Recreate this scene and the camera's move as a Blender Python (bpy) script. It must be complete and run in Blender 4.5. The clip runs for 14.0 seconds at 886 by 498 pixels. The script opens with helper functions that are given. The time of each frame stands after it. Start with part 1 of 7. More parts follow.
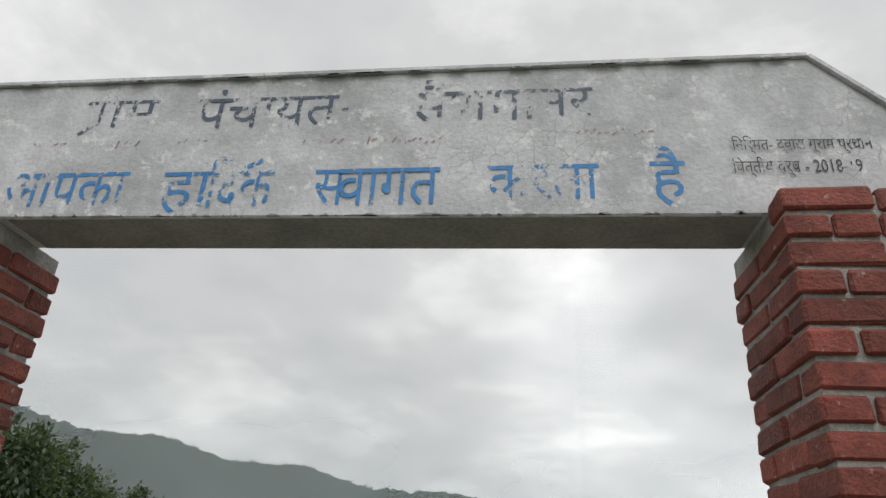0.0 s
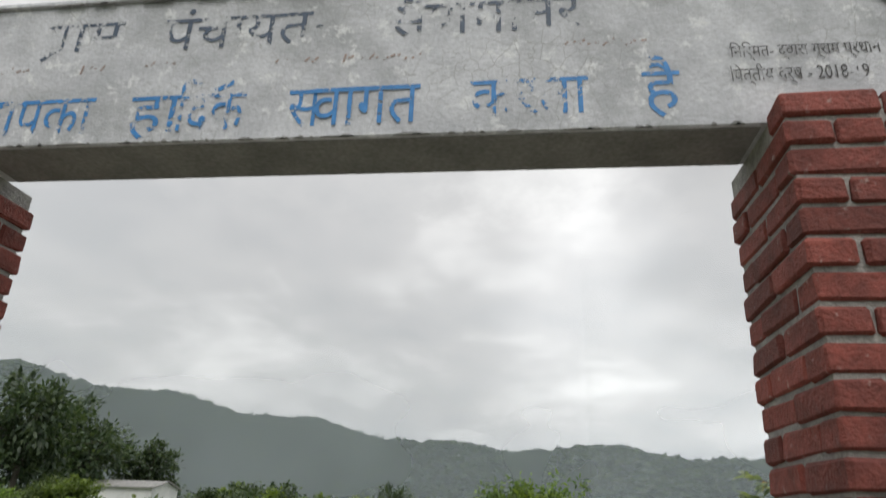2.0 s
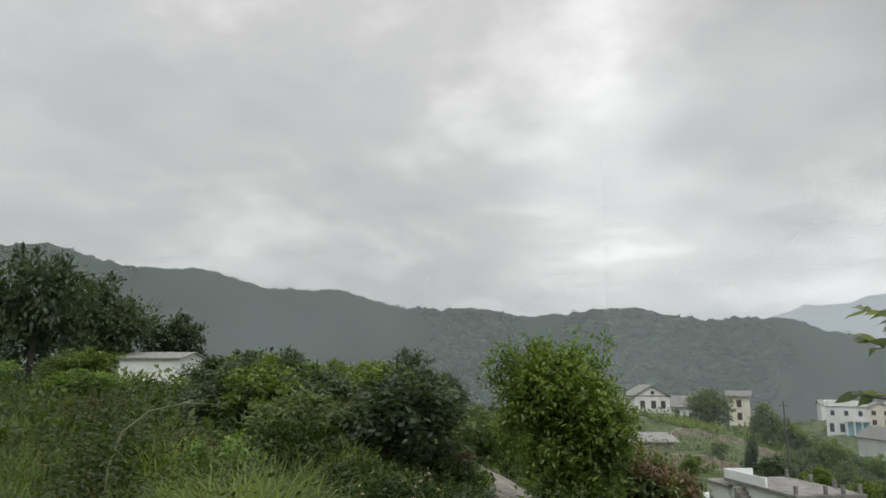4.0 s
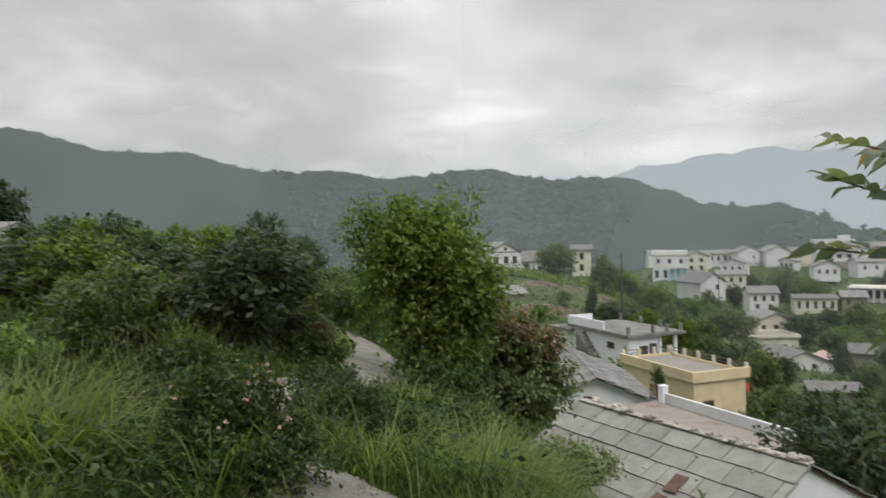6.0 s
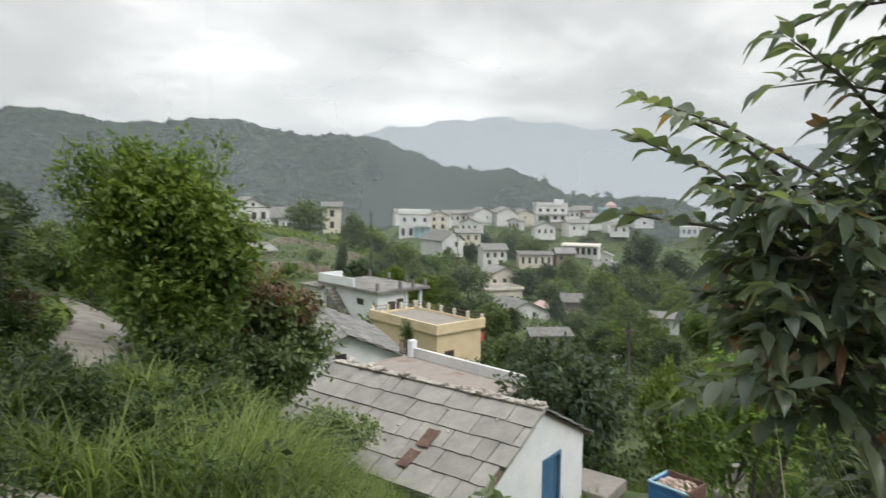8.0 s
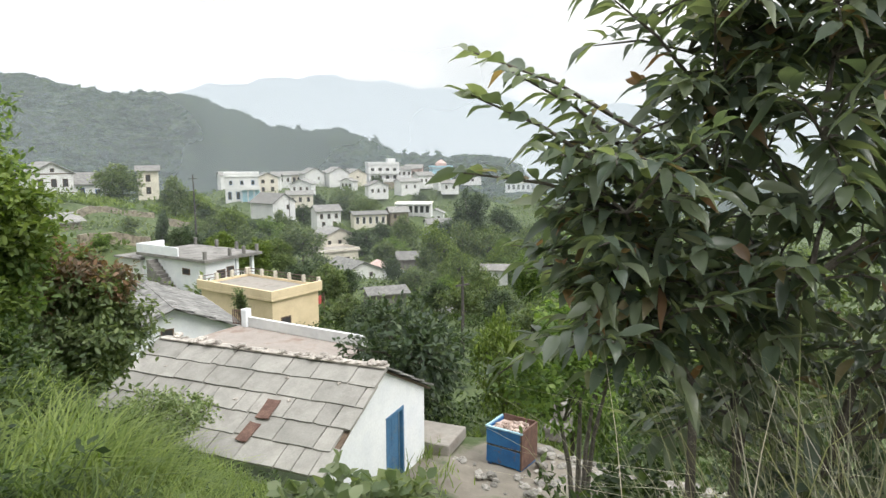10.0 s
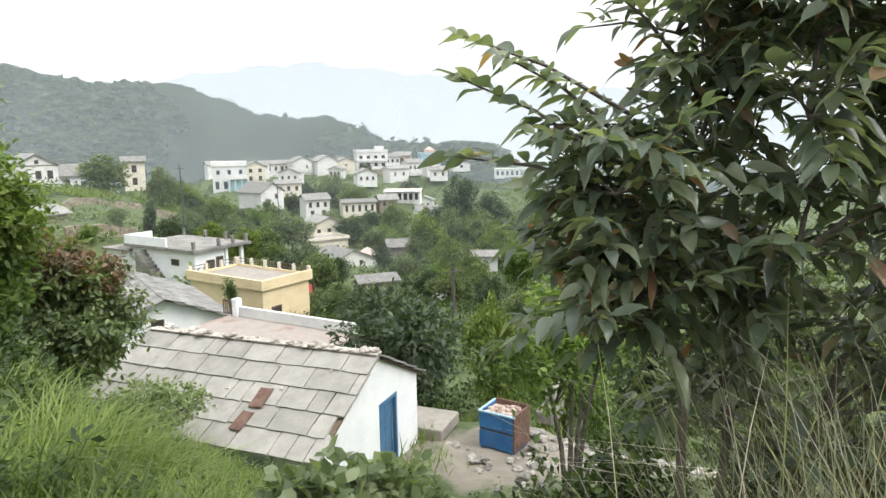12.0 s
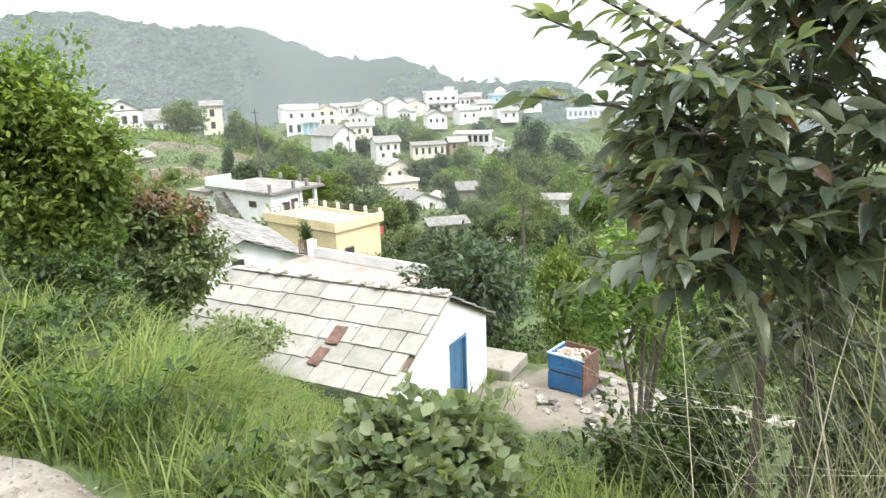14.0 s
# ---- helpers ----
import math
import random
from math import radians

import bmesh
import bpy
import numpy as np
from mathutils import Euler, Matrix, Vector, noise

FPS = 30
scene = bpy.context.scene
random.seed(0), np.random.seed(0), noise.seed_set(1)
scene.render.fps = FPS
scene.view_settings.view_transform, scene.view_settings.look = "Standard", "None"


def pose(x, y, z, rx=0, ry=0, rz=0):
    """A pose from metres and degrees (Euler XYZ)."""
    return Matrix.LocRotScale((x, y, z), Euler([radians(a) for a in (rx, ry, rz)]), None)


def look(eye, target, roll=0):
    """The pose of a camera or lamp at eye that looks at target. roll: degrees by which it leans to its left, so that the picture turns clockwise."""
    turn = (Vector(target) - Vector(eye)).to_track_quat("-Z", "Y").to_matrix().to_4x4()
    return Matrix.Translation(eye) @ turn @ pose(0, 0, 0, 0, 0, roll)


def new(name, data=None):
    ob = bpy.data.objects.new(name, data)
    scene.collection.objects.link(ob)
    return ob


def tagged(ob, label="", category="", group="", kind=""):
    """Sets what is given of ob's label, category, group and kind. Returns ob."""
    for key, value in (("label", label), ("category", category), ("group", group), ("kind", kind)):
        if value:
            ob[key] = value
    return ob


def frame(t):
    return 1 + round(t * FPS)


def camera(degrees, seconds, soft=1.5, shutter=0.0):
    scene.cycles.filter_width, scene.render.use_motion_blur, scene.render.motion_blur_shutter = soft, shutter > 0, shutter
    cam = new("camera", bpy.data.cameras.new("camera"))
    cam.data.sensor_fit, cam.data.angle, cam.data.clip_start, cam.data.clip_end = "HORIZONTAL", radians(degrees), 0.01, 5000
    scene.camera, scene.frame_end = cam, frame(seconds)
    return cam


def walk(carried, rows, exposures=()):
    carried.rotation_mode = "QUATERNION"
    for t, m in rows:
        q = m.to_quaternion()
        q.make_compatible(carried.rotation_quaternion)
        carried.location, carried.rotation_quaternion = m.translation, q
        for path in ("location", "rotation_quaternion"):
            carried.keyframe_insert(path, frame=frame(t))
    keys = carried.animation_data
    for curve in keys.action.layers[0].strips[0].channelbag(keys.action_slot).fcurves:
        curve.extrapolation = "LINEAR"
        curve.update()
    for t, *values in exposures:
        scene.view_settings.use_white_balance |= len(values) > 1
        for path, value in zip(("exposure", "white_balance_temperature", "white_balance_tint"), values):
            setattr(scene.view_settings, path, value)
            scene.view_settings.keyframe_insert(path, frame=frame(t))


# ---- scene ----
PATH = [
    (0.0, pose(0.155, 0.192, 1.657, 115.90, -2.66, 5.36)),
    (0.5, pose(0.159, 0.222, 1.659, 115.35, -2.56, 5.44)),
    (1.0, pose(0.173, 0.240, 1.655, 114.87, -2.17, 6.08)),
    (1.5, pose(0.195, 0.261, 1.636, 114.84, -1.96, 6.39)),
    (2.0, pose(0.216, 0.320, 1.610, 111.84, -1.85, 6.27)),
    (2.5, pose(0.219, 0.346, 1.574, 106.56, -1.41, 7.77)),
    (2.7, pose(0.221, 0.424, 1.552, 105.59, -1.26, 8.23)),
    (4.8, pose(0.206, 3.446, 1.635, 95.16, 0.08, 7.94)),
    (5.0, pose(0.204, 3.510, 1.623, 93.19, -0.25, 7.33)),
    (5.5, pose(0.162, 3.702, 1.610, 90.59, -0.20, 2.27)),
    (6.0, pose(0.146, 3.858, 1.606, 88.89, 1.18, -3.92)),
    (6.5, pose(0.116, 4.137, 1.586, 86.22, -0.37, -7.77)),
    (7.0, pose(0.198, 4.337, 1.559, 87.21, -0.49, -11.11)),
    (7.5, pose(0.192, 4.417, 1.582, 85.76, -1.10, -18.16)),
    (8.0, pose(0.165, 4.545, 1.599, 85.06, -0.67, -25.29)),
    (8.5, pose(0.147, 4.604, 1.595, 81.69, -0.87, -30.33)),
    (9.0, pose(0.204, 4.661, 1.596, 81.25, -0.48, -33.22)),
    (9.2, pose(0.240, 4.680, 1.600, 81.24, -0.31, -35.04)),
    (11.3, pose(0.244, 4.687, 1.588, 82.00, 0.50, -41.30)),
    (11.5, pose(0.233, 4.694, 1.578, 81.89, 0.60, -41.26)),
    (12.0, pose(0.224, 4.676, 1.588, 80.53, 0.92, -40.71)),
    (12.5, pose(0.211, 4.652, 1.602, 78.73, 1.18, -39.31)),
    (13.0, pose(0.197, 4.661, 1.597, 76.96, 1.20, -37.55)),
    (13.5, pose(0.194, 4.660, 1.582, 75.84, 1.51, -35.92)),
    (14.0, pose(0.202, 4.680, 1.588, 75.73, 1.78, -34.76)),
]
cam = camera(67.6, 14.0, soft=1.4, shutter=0.4)
walk(cam, PATH, exposures=[(0.0, -0.05), (2.5, -0.05), (5.0, -0.24), (7.0, 0.06), (8.0, 0.17), (9.0, 0.5), (11.4, 0.85), (12.5, 1.02), (14.0, 1.45)])

# ---------------------------------------------------------------- sky and sun
SUN_AZ, SUN_EL = radians(165), radians(50)
world = bpy.data.worlds.new("overcast_sky")
scene.world = world
world.use_nodes = True
wn, wl = world.node_tree.nodes, world.node_tree.links
wn.clear()


def wnode(kind, **kw):
    n = wn.new(kind)
    for k, v in kw.items():
        if k == "op":
            n.operation = v
    return n


sky = wn.new("ShaderNodeTexSky")
sky.sky_type = "NISHITA"
sky.sun_disc = False
sky.sun_elevation = SUN_EL
sky.sun_rotation = SUN_AZ
sky.air_density, sky.dust_density = 1.5, 4.0
tc = wn.new("ShaderNodeTexCoord")
sep = wn.new("ShaderNodeSeparateXYZ")
wl.new(tc.outputs["Generated"], sep.inputs[0])
# cloud layer: coordinates flattened towards the horizon
zadd = wnode("ShaderNodeMath", op="ADD")
wl.new(sep.outputs[2], zadd.inputs[0])
zadd.inputs[1].default_value = 0.22
zmax = wnode("ShaderNodeMath", op="MAXIMUM")
wl.new(zadd.outputs[0], zmax.inputs[0])
zmax.inputs[1].default_value = 0.1
dx = wnode("ShaderNodeMath", op="DIVIDE")
dy = wnode("ShaderNodeMath", op="DIVIDE")
wl.new(sep.outputs[0], dx.inputs[0]); wl.new(zmax.outputs[0], dx.inputs[1])
wl.new(sep.outputs[1], dy.inputs[0]); wl.new(zmax.outputs[0], dy.inputs[1])
comb = wn.new("ShaderNodeCombineXYZ")
wl.new(dx.outputs[0], comb.inputs[0]); wl.new(dy.outputs[0], comb.inputs[1])
n1 = wn.new("ShaderNodeTexNoise")
n1.inputs["Scale"].default_value, n1.inputs["Detail"].default_value, n1.inputs["Roughness"].default_value = 1.15, 8.0, 0.58
n1.inputs["Distortion"].default_value = 0.15
wl.new(comb.outputs[0], n1.inputs["Vector"])
ramp = wn.new("ShaderNodeValToRGB")
el = ramp.color_ramp.elements
el[0].position, el[0].color = 0.37, (0.60, 0.61, 0.62, 1)
el[1].position, el[1].color = 0.64, (1.0, 1.0, 0.99, 1)
e = el.new(0.5); e.color = (0.70, 0.70, 0.70, 1)
wl.new(n1.outputs[0], ramp.inputs[0])
# brighter where the cloud thins
THIN = radians(19)  # where the cloud is thinnest over the valley
sdir = Vector((math.sin(THIN) * math.cos(radians(12)), math.cos(THIN) * math.cos(radians(12)), math.sin(radians(12))))
dot = wn.new("ShaderNodeVectorMath")
dot.operation = "DOT_PRODUCT"
wl.new(tc.outputs["Generated"], dot.inputs[0])
dot.inputs[1].default_value = sdir
glow = wn.new("ShaderNodeMapRange")
glow.interpolation_type = "SMOOTHSTEP"
glow.inputs["From Min"].default_value, glow.inputs["From Max"].default_value = 0.90, 0.995
glow.inputs["To Min"].default_value, glow.inputs["To Max"].default_value = 1.0, 1.10
wl.new(dot.outputs["Value"], glow.inputs["Value"])
mul = wn.new("ShaderNodeMix")
mul.data_type, mul.blend_type = "RGBA", "MULTIPLY"
mul.inputs["Factor"].default_value = 1.0
wl.new(ramp.outputs[0], mul.inputs["A"]); wl.new(glow.outputs[0], mul.inputs["B"])
# haze low over the horizon
hz = wn.new("ShaderNodeMapRange")
hz.interpolation_type = "SMOOTHSTEP"
hz.inputs["From Min"].default_value, hz.inputs["From Max"].default_value = 0.0, 0.15
hz.inputs["To Min"].default_value, hz.inputs["To Max"].default_value = 0.92, 0.0
wl.new(sep.outputs[2], hz.inputs["Value"])
hmix = wn.new("ShaderNodeMix")
hmix.data_type = "RGBA"
wl.new(hz.outputs[0], hmix.inputs["Factor"])
# an overcast sky is brightest overhead
zen = wn.new("ShaderNodeMapRange")
zen.interpolation_type = "SMOOTHSTEP"
zen.inputs["From Min"].default_value, zen.inputs["From Max"].default_value = 0.70, 1.0
zen.inputs["To Min"].default_value, zen.inputs["To Max"].default_value = 1.0, 3.0
wl.new(sep.outputs[2], zen.inputs["Value"])
zmul = wn.new("ShaderNodeMix")
zmul.data_type, zmul.blend_type = "RGBA", "MULTIPLY"
zmul.inputs["Factor"].default_value = 1.0
wl.new(mul.outputs["Result"], zmul.inputs["A"]); wl.new(zen.outputs[0], zmul.inputs["B"])


def cloud_mass(az, elev, inner, outer, lo, hi, seed):
    """A broad mass of thicker or thinner cloud round a bearing, its edge torn by noise."""
    a, b = radians(az), radians(elev)
    dp = wn.new("ShaderNodeVectorMath")
    dp.operation = "DOT_PRODUCT"
    wl.new(tc.outputs["Generated"], dp.inputs[0])
    dp.inputs[1].default_value = (math.sin(a) * math.cos(b), math.cos(a) * math.cos(b), math.sin(b))
    nz = wn.new("ShaderNodeTexNoise")
    nz.inputs["Scale"].default_value, nz.inputs["Detail"].default_value, nz.inputs["Roughness"].default_value = 1.9 + seed * 0.3, 7.0, 0.55
    wl.new(comb.outputs[0], nz.inputs["Vector"])
    ns = wnode("ShaderNodeMath", op="MULTIPLY_ADD")
    wl.new(nz.outputs[0], ns.inputs[0])
    ns.inputs[1].default_value, ns.inputs[2].default_value = 0.044, -0.022
    sm = wnode("ShaderNodeMath", op="ADD")
    wl.new(dp.outputs["Value"], sm.inputs[0]); wl.new(ns.outputs[0], sm.inputs[1])
    mr = wn.new("ShaderNodeMapRange")
    mr.interpolation_type = "SMOOTHSTEP"
    mr.inputs["From Min"].default_value, mr.inputs["From Max"].default_value = math.cos(radians(outer)), math.cos(radians(inner))
    mr.inputs["To Min"].default_value, mr.inputs["To Max"].default_value = lo, hi
    wl.new(sm.outputs[0], mr.inputs["Value"])
    return mr.outputs[0]


cloud = zmul.outputs["Result"]
for mass in (cloud_mass(15, 14, 9, 19, 1.0, 1.24, 0), cloud_mass(23, 23, 5, 16, 1.0, 0.72, 2), cloud_mass(-22, 10, 5, 22, 1.0, 0.92, 4)):
    mm = wn.new("ShaderNodeMix")
    mm.data_type, mm.blend_type = "RGBA", "MULTIPLY"
    mm.inputs["Factor"].default_value = 1.0
    wl.new(cloud, mm.inputs["A"]); wl.new(mass, mm.inputs["B"])
    cloud = mm.outputs["Result"]
wl.new(cloud, hmix.inputs["A"])
hmix.inputs["B"].default_value = (0.56, 0.61, 0.655, 1)
bg1 = wn.new("ShaderNodeBackground")
bg1.inputs[1].default_value = 0.06
wl.new(sky.outputs[0], bg1.inputs[0])
bg2 = wn.new("ShaderNodeBackground")
bg2.inputs[1].default_value = 1.07
wl.new(hmix.outputs["Result"], bg2.inputs[0])
mixs = wn.new("ShaderNodeMixShader")
mixs.inputs[0].default_value = 0.93
wl.new(bg1.outputs[0], mixs.inputs[1]); wl.new(bg2.outputs[0], mixs.inputs[2])
wout = wn.new("ShaderNodeOutputWorld")
wl.new(mixs.outputs[0], wout.inputs[0])

sun = new("sun", bpy.data.lights.new("sun", "SUN"))
sun.data.energy, sun.data.angle, sun.data.color = 1.25, radians(30), (1.0, 0.97, 0.92)
sdv = Vector((math.sin(SUN_AZ) * math.cos(SUN_EL), math.cos(SUN_AZ) * math.cos(SUN_EL), math.sin(SUN_EL)))
sun.matrix_world = look(sdv * 50, (0, 0, 0))

# ---------------------------------------------------------------- materials
def noise_col(nt, coord, scale, detail, c1, c2, lo=0.35, hi=0.65, rough=0.6):
    n = nt.nodes.new("ShaderNodeTexNoise")
    n.inputs["Scale"].default_value, n.inputs["Detail"].default_value, n.inputs["Roughness"].default_value = scale, detail, rough
    nt.links.new(coord, n.inputs["Vector"])
    r = nt.nodes.new("ShaderNodeValToRGB")
    r.color_ramp.elements[0].position, r.color_ramp.elements[0].color = lo, (*c1, 1)
    r.color_ramp.elements[1].position, r.color_ramp.elements[1].color = hi, (*c2, 1)
    nt.links.new(n.outputs[0], r.inputs[0])
    return r.outputs[0], n.outputs[0]


def mix_col(nt, fac, a, b, blend="MIX"):
    m = nt.nodes.new("ShaderNodeMix")
    m.data_type, m.blend_type = "RGBA", blend
    for sock, v in ((m.inputs["Factor"], fac), (m.inputs["A"], a), (m.inputs["B"], b)):
        if isinstance(v, (int, float)):
            sock.default_value = v
        elif isinstance(v, tuple):
            sock.default_value = (*v, 1)
        else:
            nt.links.new(v, sock)
    return m.outputs["Result"]


def ramp_val(nt, val, lo, hi, a=0.0, b=1.0):
    m = nt.nodes.new("ShaderNodeMapRange")
    m.inputs["From Min"].default_value, m.inputs["From Max"].default_value = lo, hi
    m.inputs["To Min"].default_value, m.inputs["To Max"].default_value = a, b
    nt.links.new(val, m.inputs["Value"])
    return m.outputs[0]


def surface(name, c1, c2, scale=3.0, fine=40.0, stain=None, stain_scale=1.2, stain_lo=0.52, stain_hi=0.68, rough=0.85, bump=0.3, metal=0.0,
            vary=0.0, tint=None, grain=0.22):
    """A rough painted, stone or earth surface: broad patches, fine grain, stains with their own outline, relief."""
    mat = bpy.data.materials.new(name)
    mat.use_nodes = True
    nt = mat.node_tree
    bsdf = nt.nodes["Principled BSDF"]
    tcn = nt.nodes.new("ShaderNodeTexCoord")
    geo = nt.nodes.new("ShaderNodeNewGeometry")
    co = geo.outputs["Position"]
    col, _ = noise_col(nt, co, scale, 5, c1, c2)
    g, gf = noise_col(nt, co, fine, 6, (1 - grain,) * 3, (1 + grain * 0.8,) * 3, 0.3, 0.7)
    col = mix_col(nt, 1.0, col, g, "MULTIPLY")
    if stain:
        s, sf = noise_col(nt, co, stain_scale, 8, (0, 0, 0), (1, 1, 1), stain_lo, stain_hi, 0.7)
        col = mix_col(nt, s, col, stain)
    if vary:
        info = nt.nodes.new("ShaderNodeObjectInfo")
        v = ramp_val(nt, info.outputs["Random"], 0, 1, 1 - vary, 1 + vary)
        cv = nt.nodes.new("ShaderNodeCombineXYZ")
        for i in range(3):
            nt.links.new(v, cv.inputs[i])
        col = mix_col(nt, 1.0, col, cv.outputs[0], "MULTIPLY")
        if tint:
            wn_ = nt.nodes.new("ShaderNodeTexWhiteNoise")
            wn_.noise_dimensions = "1D"
            nt.links.new(info.outputs["Random"], wn_.inputs["W"])
            tf = ramp_val(nt, wn_.outputs["Value"], 0.55, 1.0, 0.0, 0.8)
            col = mix_col(nt, tf, col, tint)
    nt.links.new(col, bsdf.inputs["Base Color"])
    bsdf.inputs["Roughness"].default_value, bsdf.inputs["Metallic"].default_value = rough, metal
    if bump:
        b = nt.nodes.new("ShaderNodeBump")
        b.inputs["Strength"].default_value, b.inputs["Distance"].default_value = bump, 0.02
        nt.links.new(gf, b.inputs["Height"])
        nt.links.new(b.outputs[0], bsdf.inputs["Normal"])
    return mat


def leafy(name, c_dark, c_mid, c_light, trans=0.35, rough=0.45, odd=None, odd_from=0.93, spec=0.35):
    """Foliage: every leaf its own shade, some light passing through."""
    soft = lambda c: (c[0] * 1.0, c[1] * 0.95, c[2] * 1.35)
    c_dark, c_mid, c_light = soft(c_dark), soft(c_mid), soft(c_light)
    mat = bpy.data.materials.new(name)
    mat.use_nodes = True
    nt = mat.node_tree
    bsdf = nt.nodes["Principled BSDF"]
    out = nt.nodes["Material Output"]
    geo = nt.nodes.new("ShaderNodeNewGeometry")
    r = nt.nodes.new("ShaderNodeValToRGB")
    els = r.color_ramp.elements
    els[0].position, els[0].color = 0.0, (*c_dark, 1)
    els[1].position, els[1].color = 1.0, (*c_light, 1)
    m = els.new(0.5); m.color = (*c_mid, 1)
    if odd:
        o1 = els.new(odd_from); o1.color = (*c_light, 1)
        els[len(els) - 1].color = (*odd, 1)
    nt.links.new(geo.outputs["Random Per Island"], r.inputs[0])
    big, _ = noise_col(nt, geo.outputs["Position"], 0.9, 3, (0.75, 0.75, 0.72), (1.25, 1.22, 1.1), 0.35, 0.65)
    col = mix_col(nt, 1.0, r.outputs[0], big, "MULTIPLY")
    nt.links.new(col, bsdf.inputs["Base Color"])
    bsdf.inputs["Roughness"].default_value = rough
    bsdf.inputs["Specular IOR Level"].default_value = spec
    tr = nt.nodes.new("ShaderNodeBsdfTranslucent")
    tcol = mix_col(nt, 1.0, col, (1.25, 1.3, 0.6), "MULTIPLY")
    nt.links.new(tcol, tr.inputs[0])
    ms = nt.nodes.new("ShaderNodeMixShader")
    ms.inputs[0].default_value = trans
    nt.links.new(bsdf.outputs[0], ms.inputs[1]); nt.links.new(tr.outputs[0], ms.inputs[2])
    nt.links.new(ms.outputs[0], out.inputs[0])
    return mat


def worn_paint(name, col, keep_lo, keep_hi, scale=55.0):
    """Hand-painted letters, flaked away in patches down to the wall."""
    mat = bpy.data.materials.new(name)
    mat.use_nodes = True
    nt = mat.node_tree
    bsdf = nt.nodes["Principled BSDF"]
    out = nt.nodes["Material Output"]
    geo = nt.nodes.new("ShaderNodeNewGeometry")
    bsdf.inputs["Roughness"].default_value = 0.6
    c, _ = noise_col(nt, geo.outputs["Position"], 30, 4, tuple(v * 0.8 for v in col), tuple(min(1, v * 1.2) for v in col))
    nt.links.new(c, bsdf.inputs["Base Color"])
    n = nt.nodes.new("ShaderNodeTexNoise")
    n.inputs["Scale"].default_value, n.inputs["Detail"].default_value, n.inputs["Roughness"].default_value = scale, 6, 0.65
    nt.links.new(geo.outputs["Position"], n.inputs["Vector"])
    n2 = nt.nodes.new("ShaderNodeTexNoise")
    n2.inputs["Scale"].default_value, n2.inputs["Detail"].default_value = scale * 0.22, 3
    nt.links.new(geo.outputs["Position"], n2.inputs["Vector"])
    ad = nt.nodes.new("ShaderNodeMath")
    ad.operation = "ADD"
    nt.links.new(n.outputs[0], ad.inputs[0]); nt.links.new(n2.outputs[0], ad.inputs[1])
    f = ramp_val(nt, ad.outputs[0], keep_lo, keep_hi)
    tr = nt.nodes.new("ShaderNodeBsdfTransparent")
    ms = nt.nodes.new("ShaderNodeMixShader")
    nt.links.new(f, ms.inputs[0])
    nt.links.new(bsdf.outputs[0], ms.inputs[1]); nt.links.new(tr.outputs[0], ms.inputs[2])
    nt.links.new(ms.outputs[0], out.inputs[0])
    return mat


def craze(mat, scale, line, flake):
    """Fine crazing in patches, and pale flakes of old whitewash, laid over a plaster."""
    nt = mat.node_tree
    bsdf = nt.nodes["Principled BSDF"]
    old = bsdf.inputs["Base Color"].links[0].from_socket
    geo = nt.nodes.new("ShaderNodeNewGeometry")
    co = geo.outputs["Position"]
    vo = nt.nodes.new("ShaderNodeTexVoronoi")
    vo.feature = "DISTANCE_TO_EDGE"
    vo.inputs["Scale"].default_value = scale
    warp, _ = noise_col(nt, co, 9, 4, (0, 0, 0), (0.05, 0.05, 0.05), 0.2, 0.8)
    ad = nt.nodes.new("ShaderNodeVectorMath")
    nt.links.new(co, ad.inputs[0]); nt.links.new(warp, ad.inputs[1])
    nt.links.new(ad.outputs[0], vo.inputs["Vector"])
    thin = ramp_val(nt, vo.outputs["Distance"], 0.0, 0.035, 1.0, 0.0)
    where, _ = noise_col(nt, co, 2.3, 3, (0, 0, 0), (0.75, 0.75, 0.75), 0.5, 0.6)
    fac = nt.nodes.new("ShaderNodeMath")
    fac.operation = "MULTIPLY"
    nt.links.new(thin, fac.inputs[0]); nt.links.new(where, fac.inputs[1])
    fl, _ = noise_col(nt, co, 11, 8, (0, 0, 0), (0.8, 0.8, 0.8), 0.55, 0.62, 0.72)
    col = mix_col(nt, fl, old, flake)
    nt.links.new(mix_col(nt, fac.outputs[0], col, line), bsdf.inputs["Base Color"])


